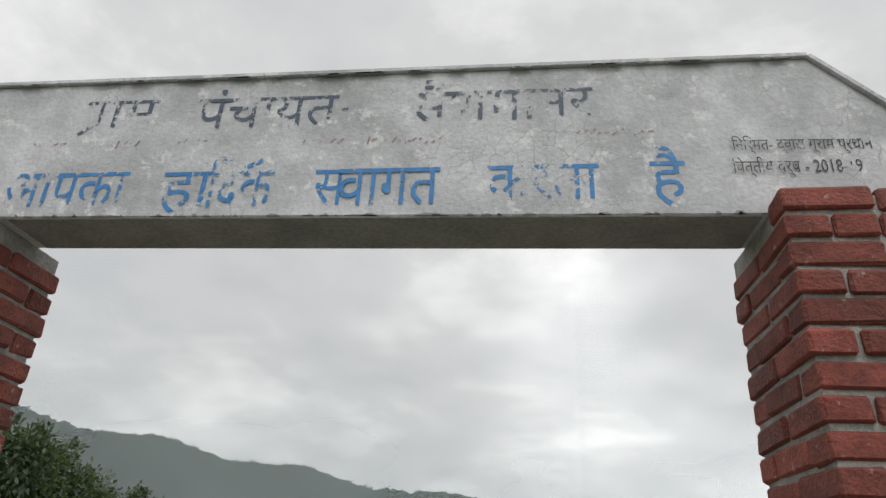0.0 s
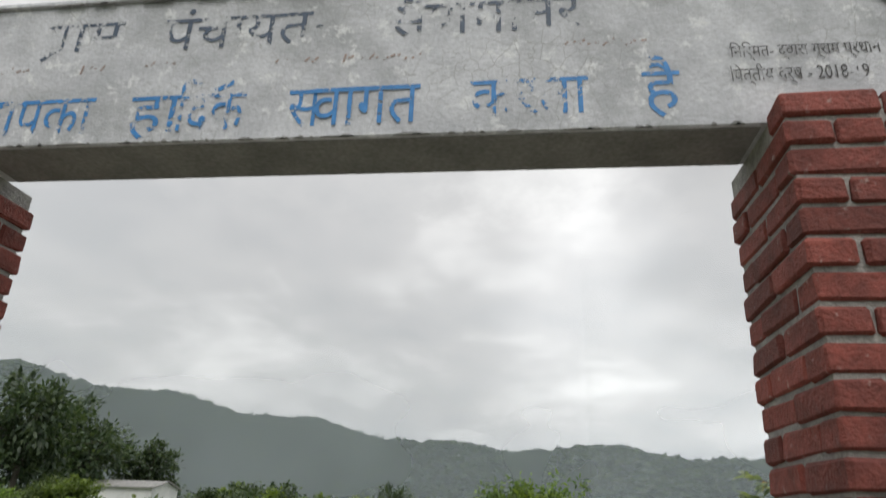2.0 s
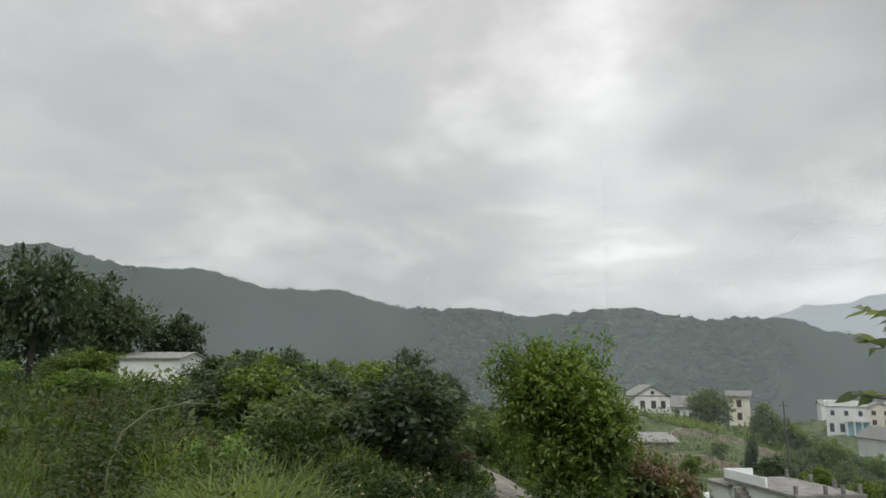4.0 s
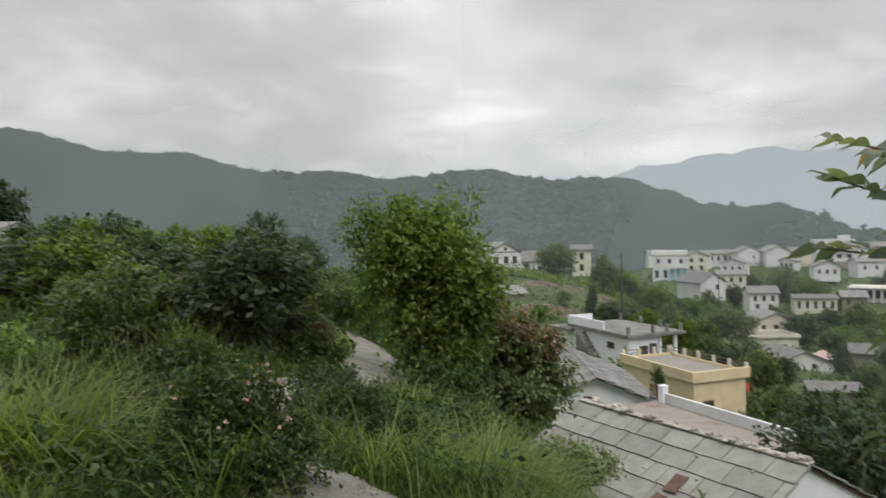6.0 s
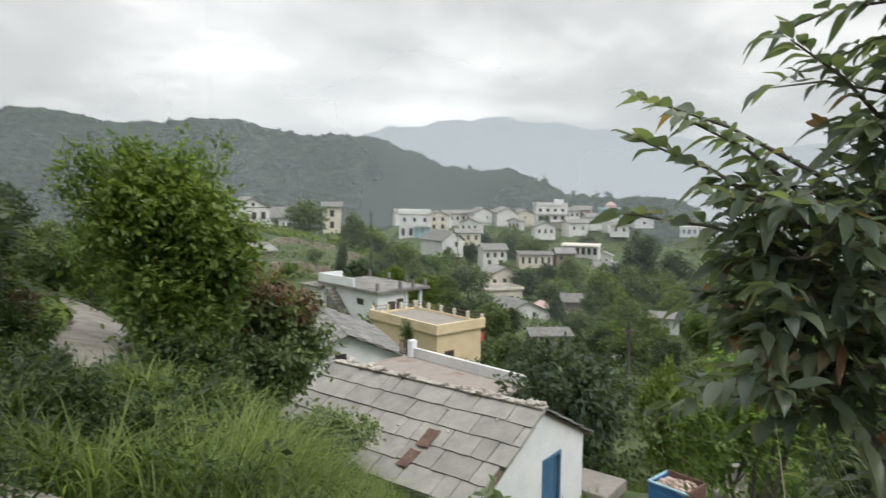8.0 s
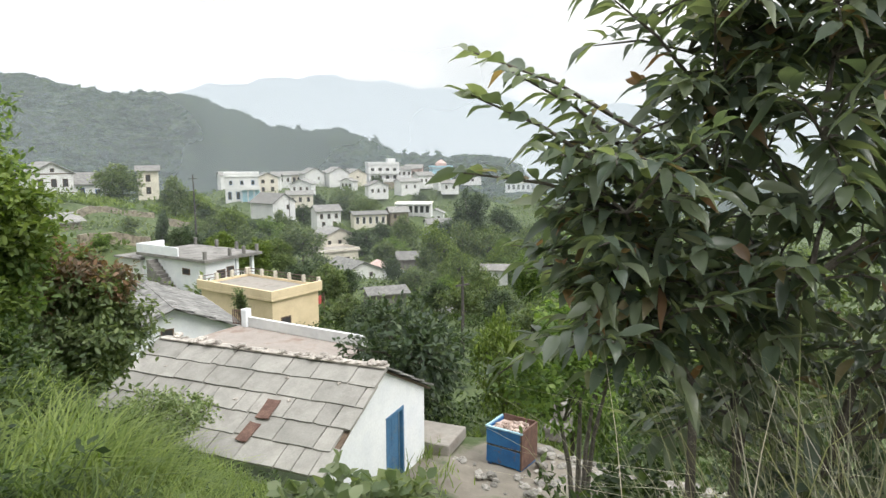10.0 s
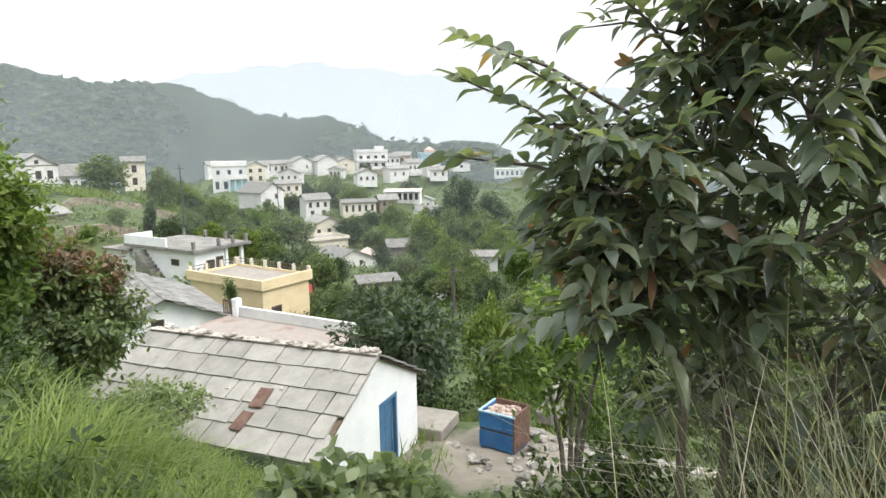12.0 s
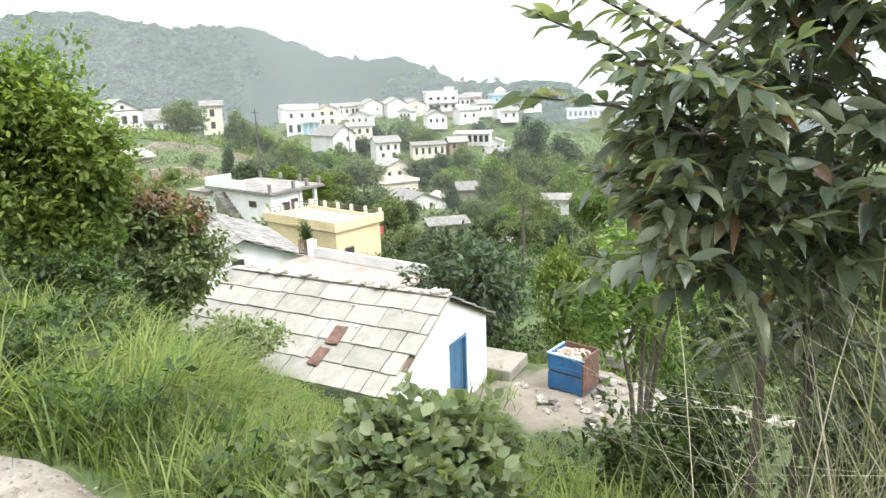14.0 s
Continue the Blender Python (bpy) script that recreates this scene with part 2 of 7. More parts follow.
def bare_patch(mat, cx, cy, rx, ry, turn, c1, c2):
    """A patch of bare trodden earth in a grassy ground, ragged at its edge."""
    nt = mat.node_tree
    bsdf = nt.nodes["Principled BSDF"]
    old = bsdf.inputs["Base Color"].links[0].from_socket
    geo = nt.nodes.new("ShaderNodeNewGeometry")
    mp = nt.nodes.new("ShaderNodeMapping")
    mp.vector_type = "TEXTURE"
    mp.inputs["Location"].default_value = (cx, cy, 0)
    mp.inputs["Rotation"].default_value = (0, 0, radians(turn))
    mp.inputs["Scale"].default_value = (rx, ry, 1e6)
    nt.links.new(geo.outputs["Position"], mp.inputs["Vector"])
    ln = nt.nodes.new("ShaderNodeVectorMath")
    ln.operation = "LENGTH"
    nt.links.new(mp.outputs[0], ln.inputs[0])
    col, nz = noise_col(nt, geo.outputs["Position"], 1.6, 7, c1, c2, 0.3, 0.7)
    ad = nt.nodes.new("ShaderNodeMath")
    ad.operation = "MULTIPLY_ADD"
    nt.links.new(nz, ad.inputs[0])
    ad.inputs[1].default_value = 1.0
    nt.links.new(ln.outputs["Value"], ad.inputs[2])
    nt.links.new(mix_col(nt, ramp_val(nt, ad.outputs[0], 1.32, 1.5, 1.0, 0.0), old, col), bsdf.inputs["Base Color"])


M = {}
M["plaster"] = surface("weathered_plaster", (0.43, 0.44, 0.47), (0.60, 0.61, 0.645), 4, 60, (0.33, 0.34, 0.355), 3.2, 0.47, 0.68, 0.9, 0.3, grain=0.12)
craze(M["plaster"], 16.0, (0.30, 0.30, 0.305), (0.70, 0.71, 0.72))
M["soffit"] = surface("dark_grey_cement", (0.20, 0.20, 0.20), (0.27, 0.27, 0.265), 6, 60, None, rough=0.95)
M["brick"] = surface("painted_brick", (0.145, 0.034, 0.025), (0.25, 0.060, 0.044), 12, 80, (0.40, 0.31, 0.28), 22, 0.61, 0.70, 0.75, 0.6, vary=0.32)
M["mortar"] = surface("cement_mortar", (0.26, 0.25, 0.24), (0.42, 0.40, 0.38), 18, 90, rough=0.95, bump=0.6)
M["slate"] = surface("roof_slate", (0.24, 0.235, 0.215), (0.32, 0.31, 0.285), 2.5, 30, (0.19, 0.18, 0.165), 2.2, 0.55, 0.75, 0.8, 0.3, vary=0.12, grain=0.10)
M["slate_old"] = surface("old_slate", (0.17, 0.17, 0.165), (0.28, 0.275, 0.26), 2.5, 30, (0.12, 0.12, 0.115), 2, 0.5, 0.7, 0.85, 0.4, vary=0.2)
M["stone"] = surface("field_stone", (0.30, 0.27, 0.24), (0.46, 0.43, 0.39), 8, 40, (0.22, 0.2, 0.18), 5, 0.52, 0.7, 0.9, 0.6, vary=0.25)
M["stonewall"] = surface("stone_masonry", (0.20, 0.17, 0.13), (0.36, 0.32, 0.25), 3, 14, (0.12, 0.11, 0.09), 2.5, 0.5, 0.65, 0.95, 0.8)
M["white"] = surface("whitewash", (0.76, 0.79, 0.83), (0.86, 0.88, 0.90), 1.3, 20, (0.66, 0.68, 0.70), 1.6, 0.6, 0.85, 0.9, 0.12, grain=0.06)
M["whitev"] = surface("village_whitewash", (0.64, 0.65, 0.66), (0.76, 0.76, 0.75), 0.5, 5, (0.42, 0.41, 0.395), 0.8, 0.55, 0.78, 0.9, 0.1, vary=0.10, grain=0.08)
M["cream"] = surface("cream_wall", (0.60, 0.56, 0.48), (0.72, 0.68, 0.58), 0.6, 6, (0.46, 0.43, 0.37), 0.7, 0.55, 0.75, 0.9, 0.1, grain=0.08)
M["pinkw"] = surface("pink_wall", (0.50, 0.36, 0.32), (0.62, 0.48, 0.44), 0.6, 6, None, rough=0.9, bump=0.1)
M["yellow"] = surface("yellow_paint", (0.66, 0.54, 0.34), (0.76, 0.63, 0.42), 0.8, 12, (0.52, 0.43, 0.29), 1.2, 0.56, 0.8, 0.85, 0.1, grain=0.06)
M["roofcon"] = surface("roof_concrete", (0.24, 0.225, 0.20), (0.36, 0.335, 0.30), 0.9, 10, (0.19, 0.16, 0.135), 0.9, 0.5, 0.68, 0.95, 0.2, grain=0.12)
M["redterr"] = surface("stained_terrace", (0.27, 0.235, 0.21), (0.36, 0.33, 0.30), 1.0, 14, (0.24, 0.18, 0.15), 1.0, 0.5, 0.64, 0.9, 0.2, grain=0.12)
M["conc"] = surface("grey_concrete", (0.18, 0.175, 0.165), (0.28, 0.27, 0.255), 0.9, 12, (0.11, 0.105, 0.10), 0.8, 0.5, 0.66, 0.95, 0.3)
M["skyblue"] = surface("sky_blue_paint", (0.30, 0.50, 0.60), (0.40, 0.60, 0.70), 0.7, 8, None, rough=0.8, bump=0.1)
M["bluedoor"] = surface("blue_door_paint", (0.05, 0.15, 0.28), (0.09, 0.21, 0.37), 3, 30, (0.15, 0.19, 0.24), 4, 0.56, 0.7, 0.5, 0.2)
M["bluebin"] = surface("blue_steel_paint", (0.012, 0.10, 0.27), (0.025, 0.15, 0.36), 3, 40, (0.14, 0.08, 0.06), 5, 0.58, 0.66, 0.5, 0.2)
M["rust"] = surface("rusted_sheet", (0.10, 0.055, 0.042), (0.17, 0.10, 0.075), 5, 40, (0.09, 0.045, 0.035), 4, 0.5, 0.65, 0.8, 0.3)
M["rubble"] = surface("pink_brick_rubble", (0.36, 0.27, 0.22), (0.50, 0.41, 0.36), 9, 40, None, rough=0.95, bump=0.5, vary=0.25)
M["rock"] = surface("pale_rubble_stone", (0.20, 0.19, 0.17), (0.36, 0.345, 0.315), 6, 30, (0.24, 0.22, 0.19), 5, 0.55, 0.7, 0.95, 0.5, vary=0.35)
M["path"] = surface("path_cement", (0.195, 0.182, 0.16), (0.30, 0.28, 0.248), 2.2, 38, (0.165, 0.145, 0.12), 1.8, 0.5, 0.64, 0.95, 0.6)
M["gravel"] = surface("loose_gravel", (0.24, 0.22, 0.19), (0.42, 0.39, 0.35), 30, 90, None, rough=0.95, bump=0.8, vary=0.3)
# near-black: dark of rooms and porch put into colour; also the bin's band
M["dark"] = surface("dark_inside_colour", (0.03, 0.03, 0.032), (0.05, 0.05, 0.052), 2, 20, None, rough=0.7, bump=0)
M["wood"] = surface("old_timber", (0.10, 0.07, 0.05), (0.19, 0.14, 0.10), 6, 40, None, rough=0.85, bump=0.4)
M["bark"] = surface("tree_bark", (0.085, 0.075, 0.065), (0.16, 0.14, 0.12), 12, 60, (0.22, 0.21, 0.19), 9, 0.6, 0.72, 0.95, 0.7)
M["iron"] = surface("painted_iron", (0.10, 0.07, 0.06), (0.2, 0.12, 0.1), 6, 40, None, rough=0.6, bump=0.1)
M["pole"] = surface("utility_pole", (0.06, 0.055, 0.05), (0.1, 0.09, 0.085), 3, 20, None, rough=0.9, bump=0.2)
M["redcloth"] = surface("red_cloth", (0.42, 0.06, 0.06), (0.55, 0.12, 0.1), 5, 30, None, rough=0.9, bump=0)
M["ground"] = surface("grassy_earth", (0.055, 0.082, 0.030), (0.098, 0.130, 0.050), 1.1, 9, (0.115, 0.125, 0.060), 0.22, 0.58, 0.72, 0.95, 0.6)
bare_patch(M["ground"], 10.9, 13.2, 3.9, 1.9, -22, (0.17, 0.15, 0.12), (0.27, 0.245, 0.205))
# unseen patch added round the gate for neutral bounce light on the beam
bare_patch(M["ground"], 0.0, 0.0, 5.0, 4.4, 0, (0.17, 0.155, 0.13), (0.26, 0.24, 0.21))
M["field"] = surface("green_field", (0.10, 0.17, 0.03), (0.16, 0.24, 0.05), 0.6, 5, None, rough=0.95, bump=0.5)
M["forest"] = surface("wooded_slope", (0.026, 0.042, 0.034), (0.040, 0.060, 0.046), 0.02, 0.16, (0.062, 0.085, 0.052), 0.008, 0.56, 0.7, 1.0, 0.6)
M["pines"] = leafy("hillside_trees", (0.014, 0.030, 0.020), (0.034, 0.062, 0.036), (0.082, 0.125, 0.062), 0.4, 0.9, spec=0.05)
M["leaf"] = leafy("fruit_tree_leaf", (0.060, 0.112, 0.024), (0.125, 0.212, 0.048), (0.23, 0.335, 0.08), 0.52)
M["leafd"] = leafy("dark_tree_leaf", (0.032, 0.056, 0.026), (0.056, 0.092, 0.039), (0.098, 0.14, 0.056), 0.38)
M["leafy"] = leafy("yellow_green_leaf", (0.075, 0.125, 0.022), (0.13, 0.20, 0.036), (0.21, 0.29, 0.06), 0.45)
M["leafm"] = leafy("mid_green_leaf", (0.075, 0.118, 0.042), (0.125, 0.182, 0.064), (0.20, 0.26, 0.092), 0.45)
M["leafr"] = leafy("reddish_leaf", (0.085, 0.075, 0.036), (0.15, 0.115, 0.058), (0.23, 0.15, 0.08), 0.45)
M["weed"] = leafy("weed_leaf", (0.020, 0.042, 0.010), (0.046, 0.084, 0.018), (0.105, 0.158, 0.038), 0.42)
M["grass"] = leafy("grass_blade", (0.10, 0.16, 0.034), (0.165, 0.24, 0.052), (0.26, 0.34, 0.088), 0.5, 0.5)
M["turf"] = leafy("turf_blade", (0.042, 0.076, 0.015), (0.085, 0.140, 0.028), (0.16, 0.225, 0.052), 0.42, 0.55)
M["drygrass"] = leafy("half_dry_grass_stalk", (0.17, 0.20, 0.09), (0.29, 0.32, 0.17), (0.48, 0.47, 0.31), 0.35, 0.6)
M["bigleaf"] = leafy("broad_glossy_leaf", (0.085, 0.125, 0.075), (0.145, 0.195, 0.110), (0.23, 0.285, 0.145), 0.5, 0.30, odd=(0.27, 0.15, 0.10), odd_from=0.94, spec=0.6)
M["shrubleaf"] = leafy("round_shrub_leaf", (0.12, 0.18, 0.065), (0.19, 0.26, 0.10), (0.28, 0.35, 0.15), 0.45)
M["petal"] = leafy("pale_petal", (0.45, 0.26, 0.18), (0.58, 0.42, 0.32), (0.65, 0.55, 0.45), 0.3)
M["brownweed"] = leafy("seeding_weed", (0.035, 0.042, 0.014), (0.085, 0.088, 0.030), (0.17, 0.155, 0.062), 0.4)
M["blue"] = worn_paint("blue_letter_paint", (0.035, 0.19, 0.46), 1.12, 1.17)
M["blueworn"] = worn_paint("blue_letter_paint_flaked", (0.035, 0.19, 0.46), 1.0, 1.05)
M["navy"] = worn_paint("navy_letter_paint_flaked", (0.06, 0.085, 0.13), 0.965, 1.03)
M["black"] = worn_paint("black_letter_paint", (0.04, 0.04, 0.042), 1.08, 1.14, 80)
M["brown"] = worn_paint("faded_brown_paint", (0.30, 0.22, 0.19), 1.0, 1.06, 90)
# the far range glows; haze is painted into its colour, paler at the foot
M["range"] = bpy.data.materials.new("far_range_painted_haze")
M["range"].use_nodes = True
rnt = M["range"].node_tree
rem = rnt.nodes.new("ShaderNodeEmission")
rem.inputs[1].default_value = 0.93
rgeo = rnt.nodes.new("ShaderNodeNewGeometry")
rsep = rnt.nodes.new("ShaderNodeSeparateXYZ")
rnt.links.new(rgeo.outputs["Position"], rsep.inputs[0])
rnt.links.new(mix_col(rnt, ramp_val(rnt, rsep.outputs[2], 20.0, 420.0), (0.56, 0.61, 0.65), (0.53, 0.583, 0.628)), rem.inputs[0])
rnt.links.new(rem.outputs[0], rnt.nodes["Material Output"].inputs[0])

# see-through sheets added for mist and haze: thinner with height, scattering the daylight
def haze_sheet_material(name, thick, z0, z1):
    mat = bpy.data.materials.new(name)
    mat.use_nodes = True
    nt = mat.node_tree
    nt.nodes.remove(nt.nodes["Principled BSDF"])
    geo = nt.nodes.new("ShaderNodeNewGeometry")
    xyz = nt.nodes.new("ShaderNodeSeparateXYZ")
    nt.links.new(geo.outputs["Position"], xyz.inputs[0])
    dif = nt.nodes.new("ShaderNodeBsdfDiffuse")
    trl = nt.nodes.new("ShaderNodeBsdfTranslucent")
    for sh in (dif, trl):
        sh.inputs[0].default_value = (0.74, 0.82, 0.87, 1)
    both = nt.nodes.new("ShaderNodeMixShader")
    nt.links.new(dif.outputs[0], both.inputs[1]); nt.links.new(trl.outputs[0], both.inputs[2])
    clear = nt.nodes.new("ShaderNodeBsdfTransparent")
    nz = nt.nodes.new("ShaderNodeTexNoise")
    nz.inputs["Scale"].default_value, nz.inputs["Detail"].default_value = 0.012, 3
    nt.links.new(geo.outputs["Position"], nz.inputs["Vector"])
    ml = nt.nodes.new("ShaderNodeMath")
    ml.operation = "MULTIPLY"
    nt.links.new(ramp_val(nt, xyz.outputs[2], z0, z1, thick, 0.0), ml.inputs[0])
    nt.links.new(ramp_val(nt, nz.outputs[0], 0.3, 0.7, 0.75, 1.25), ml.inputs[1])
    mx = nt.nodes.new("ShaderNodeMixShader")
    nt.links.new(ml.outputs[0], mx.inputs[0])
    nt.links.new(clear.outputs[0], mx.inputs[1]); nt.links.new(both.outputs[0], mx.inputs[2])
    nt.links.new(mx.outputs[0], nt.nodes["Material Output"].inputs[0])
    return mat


M["mist"] = haze_sheet_material("thin_haze_sheet", 0.29, 40.0, 120.0)
M["haze_near"] = haze_sheet_material("faint_haze_sheet", 0.055, 10.0, 40.0)


# ---------------------------------------------------------------- mesh helpers
def part(name, bm, material, parent=None, label="", loc=None, rot=0.0, smooth=False):
    """One bmesh as one mesh object under a thing."""
    me = bpy.data.meshes.new(name)
    bm.to_mesh(me)
    bm.free()
    me.materials.append(M[material])
    if smooth:
        me.polygons.foreach_set("use_smooth", [True] * len(me.polygons))
    ob = new(name, me)
    if parent:
        ob.parent = parent
    if loc or rot:
        ob.matrix_basis = pose(*(loc or (0, 0, 0)), 0, 0, rot)
    if label:
        ob["label"] = label
    return ob


def mesh_part(name, me, parent, m=None):
    ob = new(name, me)
    ob.parent = parent
    if m is not None:
        ob.matrix_basis = m
    return ob


def thing(name, label, category, x=0, y=0, z=0, rot=0.0, group="", kind=""):
    ob = new(name)
    ob.empty_display_size = 0.1
    ob.matrix_basis = pose(x, y, z, 0, 0, rot)
    return tagged(ob, label, category, group, kind)


def box(bm, x0, x1, y0, y1, z0, z1, bev=0.0, jit=0.0, rnd=None):
    ret = bmesh.ops.create_cube(bm, size=1.0, matrix=Matrix.LocRotScale(((x0 + x1) / 2, (y0 + y1) / 2, (z0 + z1) / 2), None, (x1 - x0, y1 - y0, z1 - z0)))
    vs = ret["verts"]
    if bev:
        es = list({e for v in vs for e in v.link_edges})
        r2 = bmesh.ops.bevel(bm, geom=es, offset=bev, segments=1, affect="EDGES")
        vs = r2["verts"]
    if jit and rnd:
        for v in vs:
            v.co += Vector((rnd.uniform(-jit, jit), rnd.uniform(-jit, jit), rnd.uniform(-jit, jit)))
    return vs


def boxes(*args, bev=0.0):
    bm = bmesh.new()
    for a in args:
        box(bm, *a, bev=bev)
    return bm


def prism(bm, outline, y0, y1):
    """Outline in x, z pushed from y0 to y1."""
    a = [bm.verts.new((x, y0, z)) for x, z in outline]
    b = [bm.verts.new((x, y1, z)) for x, z in outline]
    bm.faces.new(a)
    bm.faces.new(b[::-1])
    n = len(a)
    for i in range(n):
        bm.faces.new((a[i], b[i], b[(i + 1) % n], a[(i + 1) % n]))
    bmesh.ops.recalc_face_normals(bm, faces=bm.faces)
    return bm


def tube(bm, pts, radii, sides=6):
    """A tapered limb along points."""
    rings = []
    for i, p in enumerate(pts):
        d = (Vector(pts[min(i + 1, len(pts) - 1)]) - Vector(pts[max(i - 1, 0)])).normalized()
        q = d.to_track_quat("Z", "Y")
        rings.append([bm.verts.new(Vector(p) + q @ Vector((math.cos(a) * radii[i], math.sin(a) * radii[i], 0))) for a in [k * math.tau / sides for k in range(sides)]])
    for a, b in zip(rings, rings[1:]):
        for k in range(sides):
            bm.faces.new((a[k], a[(k + 1) % sides], b[(k + 1) % sides], b[k]))
    bm.faces.new(rings[-1])
    bm.faces.new(rings[0][::-1])


def quads_mesh(name, verts, k, faces, material):
    """A mesh of many equal small pieces: verts (n, k, 3); faces: quads over one piece."""
    n = len(verts)
    me = bpy.data.meshes.new(name)
    fl = (np.arange(n)[:, None, None] * k + np.array(faces)[None]).reshape(-1, 4)
    me.vertices.add(n * k)
    me.vertices.foreach_set("co", np.ascontiguousarray(verts, dtype=np.float32).ravel())
    me.loops.add(fl.size)
    me.loops.foreach_set("vertex_index", fl.ravel().astype(np.int32))
    me.polygons.add(len(fl))
    me.polygons.foreach_set("loop_start", np.arange(len(fl), dtype=np.int32) * 4)
    me.update(calc_edges=True)
    me.materials.append(M[material])
    return me


def unit(v):
    return v / np.maximum(np.linalg.norm(v, axis=-1, keepdims=True), 1e-9)


def leaves(rng, pos, out, length, width, droop=0.35, flat=0.5):
    """Leaf pieces (n, 4, 3): base, side, tip, side, folded a little at the midrib."""
    n = len(pos)
    d = unit(out + rng.normal(0, 0.55, (n, 3)) + np.array([0, 0, -droop]))
    up = unit(rng.normal(0, 1 - flat, (n, 3)) + np.array([0, 0, 1.0]) + out * 0.3)
    side = unit(np.cross(d, up))
    nrm = np.cross(side, d)
    L = (length * rng.uniform(0.65, 1.25, n))[:, None]
    W = (width * rng.uniform(0.7, 1.2, n))[:, None]
    mid = pos + d * L * 0.5
    return np.stack([pos, mid + side * W * 0.5 + nrm * W * 0.15, pos + d * L - nrm * W * 0.1, mid - side * W * 0.5 + nrm * W * 0.15], 1)


def oval_leaves(rng, pos, out, length, width, droop=0.35, flat=0.5):
    """Leaf pieces (n, 6, 3): rounded blades of six corners, folded at the midrib."""
    n = len(pos)
    d = unit(out + rng.normal(0, 0.55, (n, 3)) + np.array([0, 0, -droop]))
    up = unit(rng.normal(0, 1 - flat, (n, 3)) + np.array([0, 0, 1.0]) + out * 0.3)
    side = unit(np.cross(d, up))
    nrm = np.cross(side, d)
    L = (length * rng.uniform(0.65, 1.25, n))[:, None]
    W = (width * rng.uniform(0.7, 1.2, n))[:, None]
    a, b = pos + d * L * 0.30 + nrm * W * 0.14, pos + d * L * 0.68 + nrm * W * 0.10
    return np.stack([pos, a + side * W * 0.46, b + side * W * 0.42, pos + d * L - nrm * W * 0.12, b - side * W * 0.42, a - side * W * 0.46], 1)


OVAL_FACES = [[0, 1, 2, 3], [0, 3, 4, 5]]


def long_leaves(rng, pos, d, length, width, droop=0.5):
    """Large leaves (n, 24, 3): stalk, then an ovate blade folded at the midrib, drooping to a drawn-out tip."""
    n = len(pos)
    side = unit(np.cross(d, np.array([0, 0, 1.0]) + rng.normal(0, 0.35, (n, 3))))
    up = np.cross(side, d)
    L = (length * rng.uniform(0.6, 1.2, n))[:, None]
    W = (width * rng.uniform(0.75, 1.15, n))[:, None]
    dr = (droop * rng.uniform(0.4, 1.5, n))[:, None]
    rows = []
    wave = rng.uniform(0, math.tau, n)[:, None]
    for s, w in ((0.0, 0.05), (0.12, 0.10), (0.24, 0.70), (0.42, 1.0), (0.60, 0.92), (0.78, 0.58), (0.91, 0.22), (1.0, 0.03)):
        c = pos + d * L * s + np.array([0, 0, -1.0]) * L * dr * s * s + up * W * 0.10 * np.sin(wave + s * 7)
        rows += [c + side * W * 0.5 * w + up * W * 0.20 * w, c, c - side * W * 0.5 * w + up * W * 0.20 * w]
    return np.stack(rows, 1)


LONG_FACES = [f for r in range(7) for f in ([3 * r, 3 * r + 3, 3 * r + 4, 3 * r + 1], [3 * r + 1, 3 * r + 4, 3 * r + 5, 3 * r + 2])]


def blades(rng, base, height, width, lean, bend=0.6, az=None):
    """Grass blades (n, 8, 3): four stations, tapering and bending over."""
    n = len(base)
    a = rng.uniform(0, math.tau, n) if az is None else az + rng.normal(0, 0.6, n)
    d = np.stack([np.cos(a), np.sin(a), 0 * a], 1)
    s = np.stack([-np.sin(a), np.cos(a), 0 * a], 1)
    H = (height * rng.uniform(0.5, 1.25, n))[:, None]
    ln = (lean * rng.uniform(0.3, 1.3, n))[:, None]
    bd = (bend * rng.uniform(0.2, 1.4, n))[:, None]
    rows = []
    for f, w in ((0.0, 0.8), (0.35, 1.0), (0.7, 0.7), (1.0, 0.08)):
        c = base + np.array([0, 0, 1.0]) * H * (f - 0.45 * bd * f ** 3) + d * H * (ln * f + bd * 0.75 * f * f)
        rows += [c + s * width * 0.5 * w, c - s * width * 0.5 * w]
    return np.stack(rows, 1)


BLADE_FACES = [[0, 2, 3, 1], [2, 4, 5, 3], [4, 6, 7, 5]]

# ---------------------------------------------------------------- the lie of the land
PADS = []
SLOPE_U = [-60, 0, 0.3, 1.7, 3.3, 5.3, 8, 10.7, 14, 20, 36, 45, 58, 88, 180]
SLOPE_Z = [3, 0, 0, -0.27, -0.78, -1.8, -3.6, -4.75, -5, -7.4, -9.8, -10.5, -14, -16, -18]
CREST_AZ = [-180, -90, -60, -38, -26, -16, -8.5, -2, 5, 10, 16.5, 22.5, 27, 31.5, 36, 41, 48, 60, 90, 180]
CREST_EL = [6, 8, 9, 8.3, 7.15, 6.05, 5.1, 4.8, 4.95, 4.75, 4.2, 2.95, 1.75, 1.0, -0.1, -0.8, -1.6, -2.2, -1.5, 6]
CREST_R = [700, 800, 850, 860, 880, 900, 920, 860, 760, 720, 680, 640, 620, 600, 580, 560, 540, 520, 520, 700]


def smooth01(t):
    t = np.clip(t, 0, 1)
    return t * t * (3 - 2 * t)


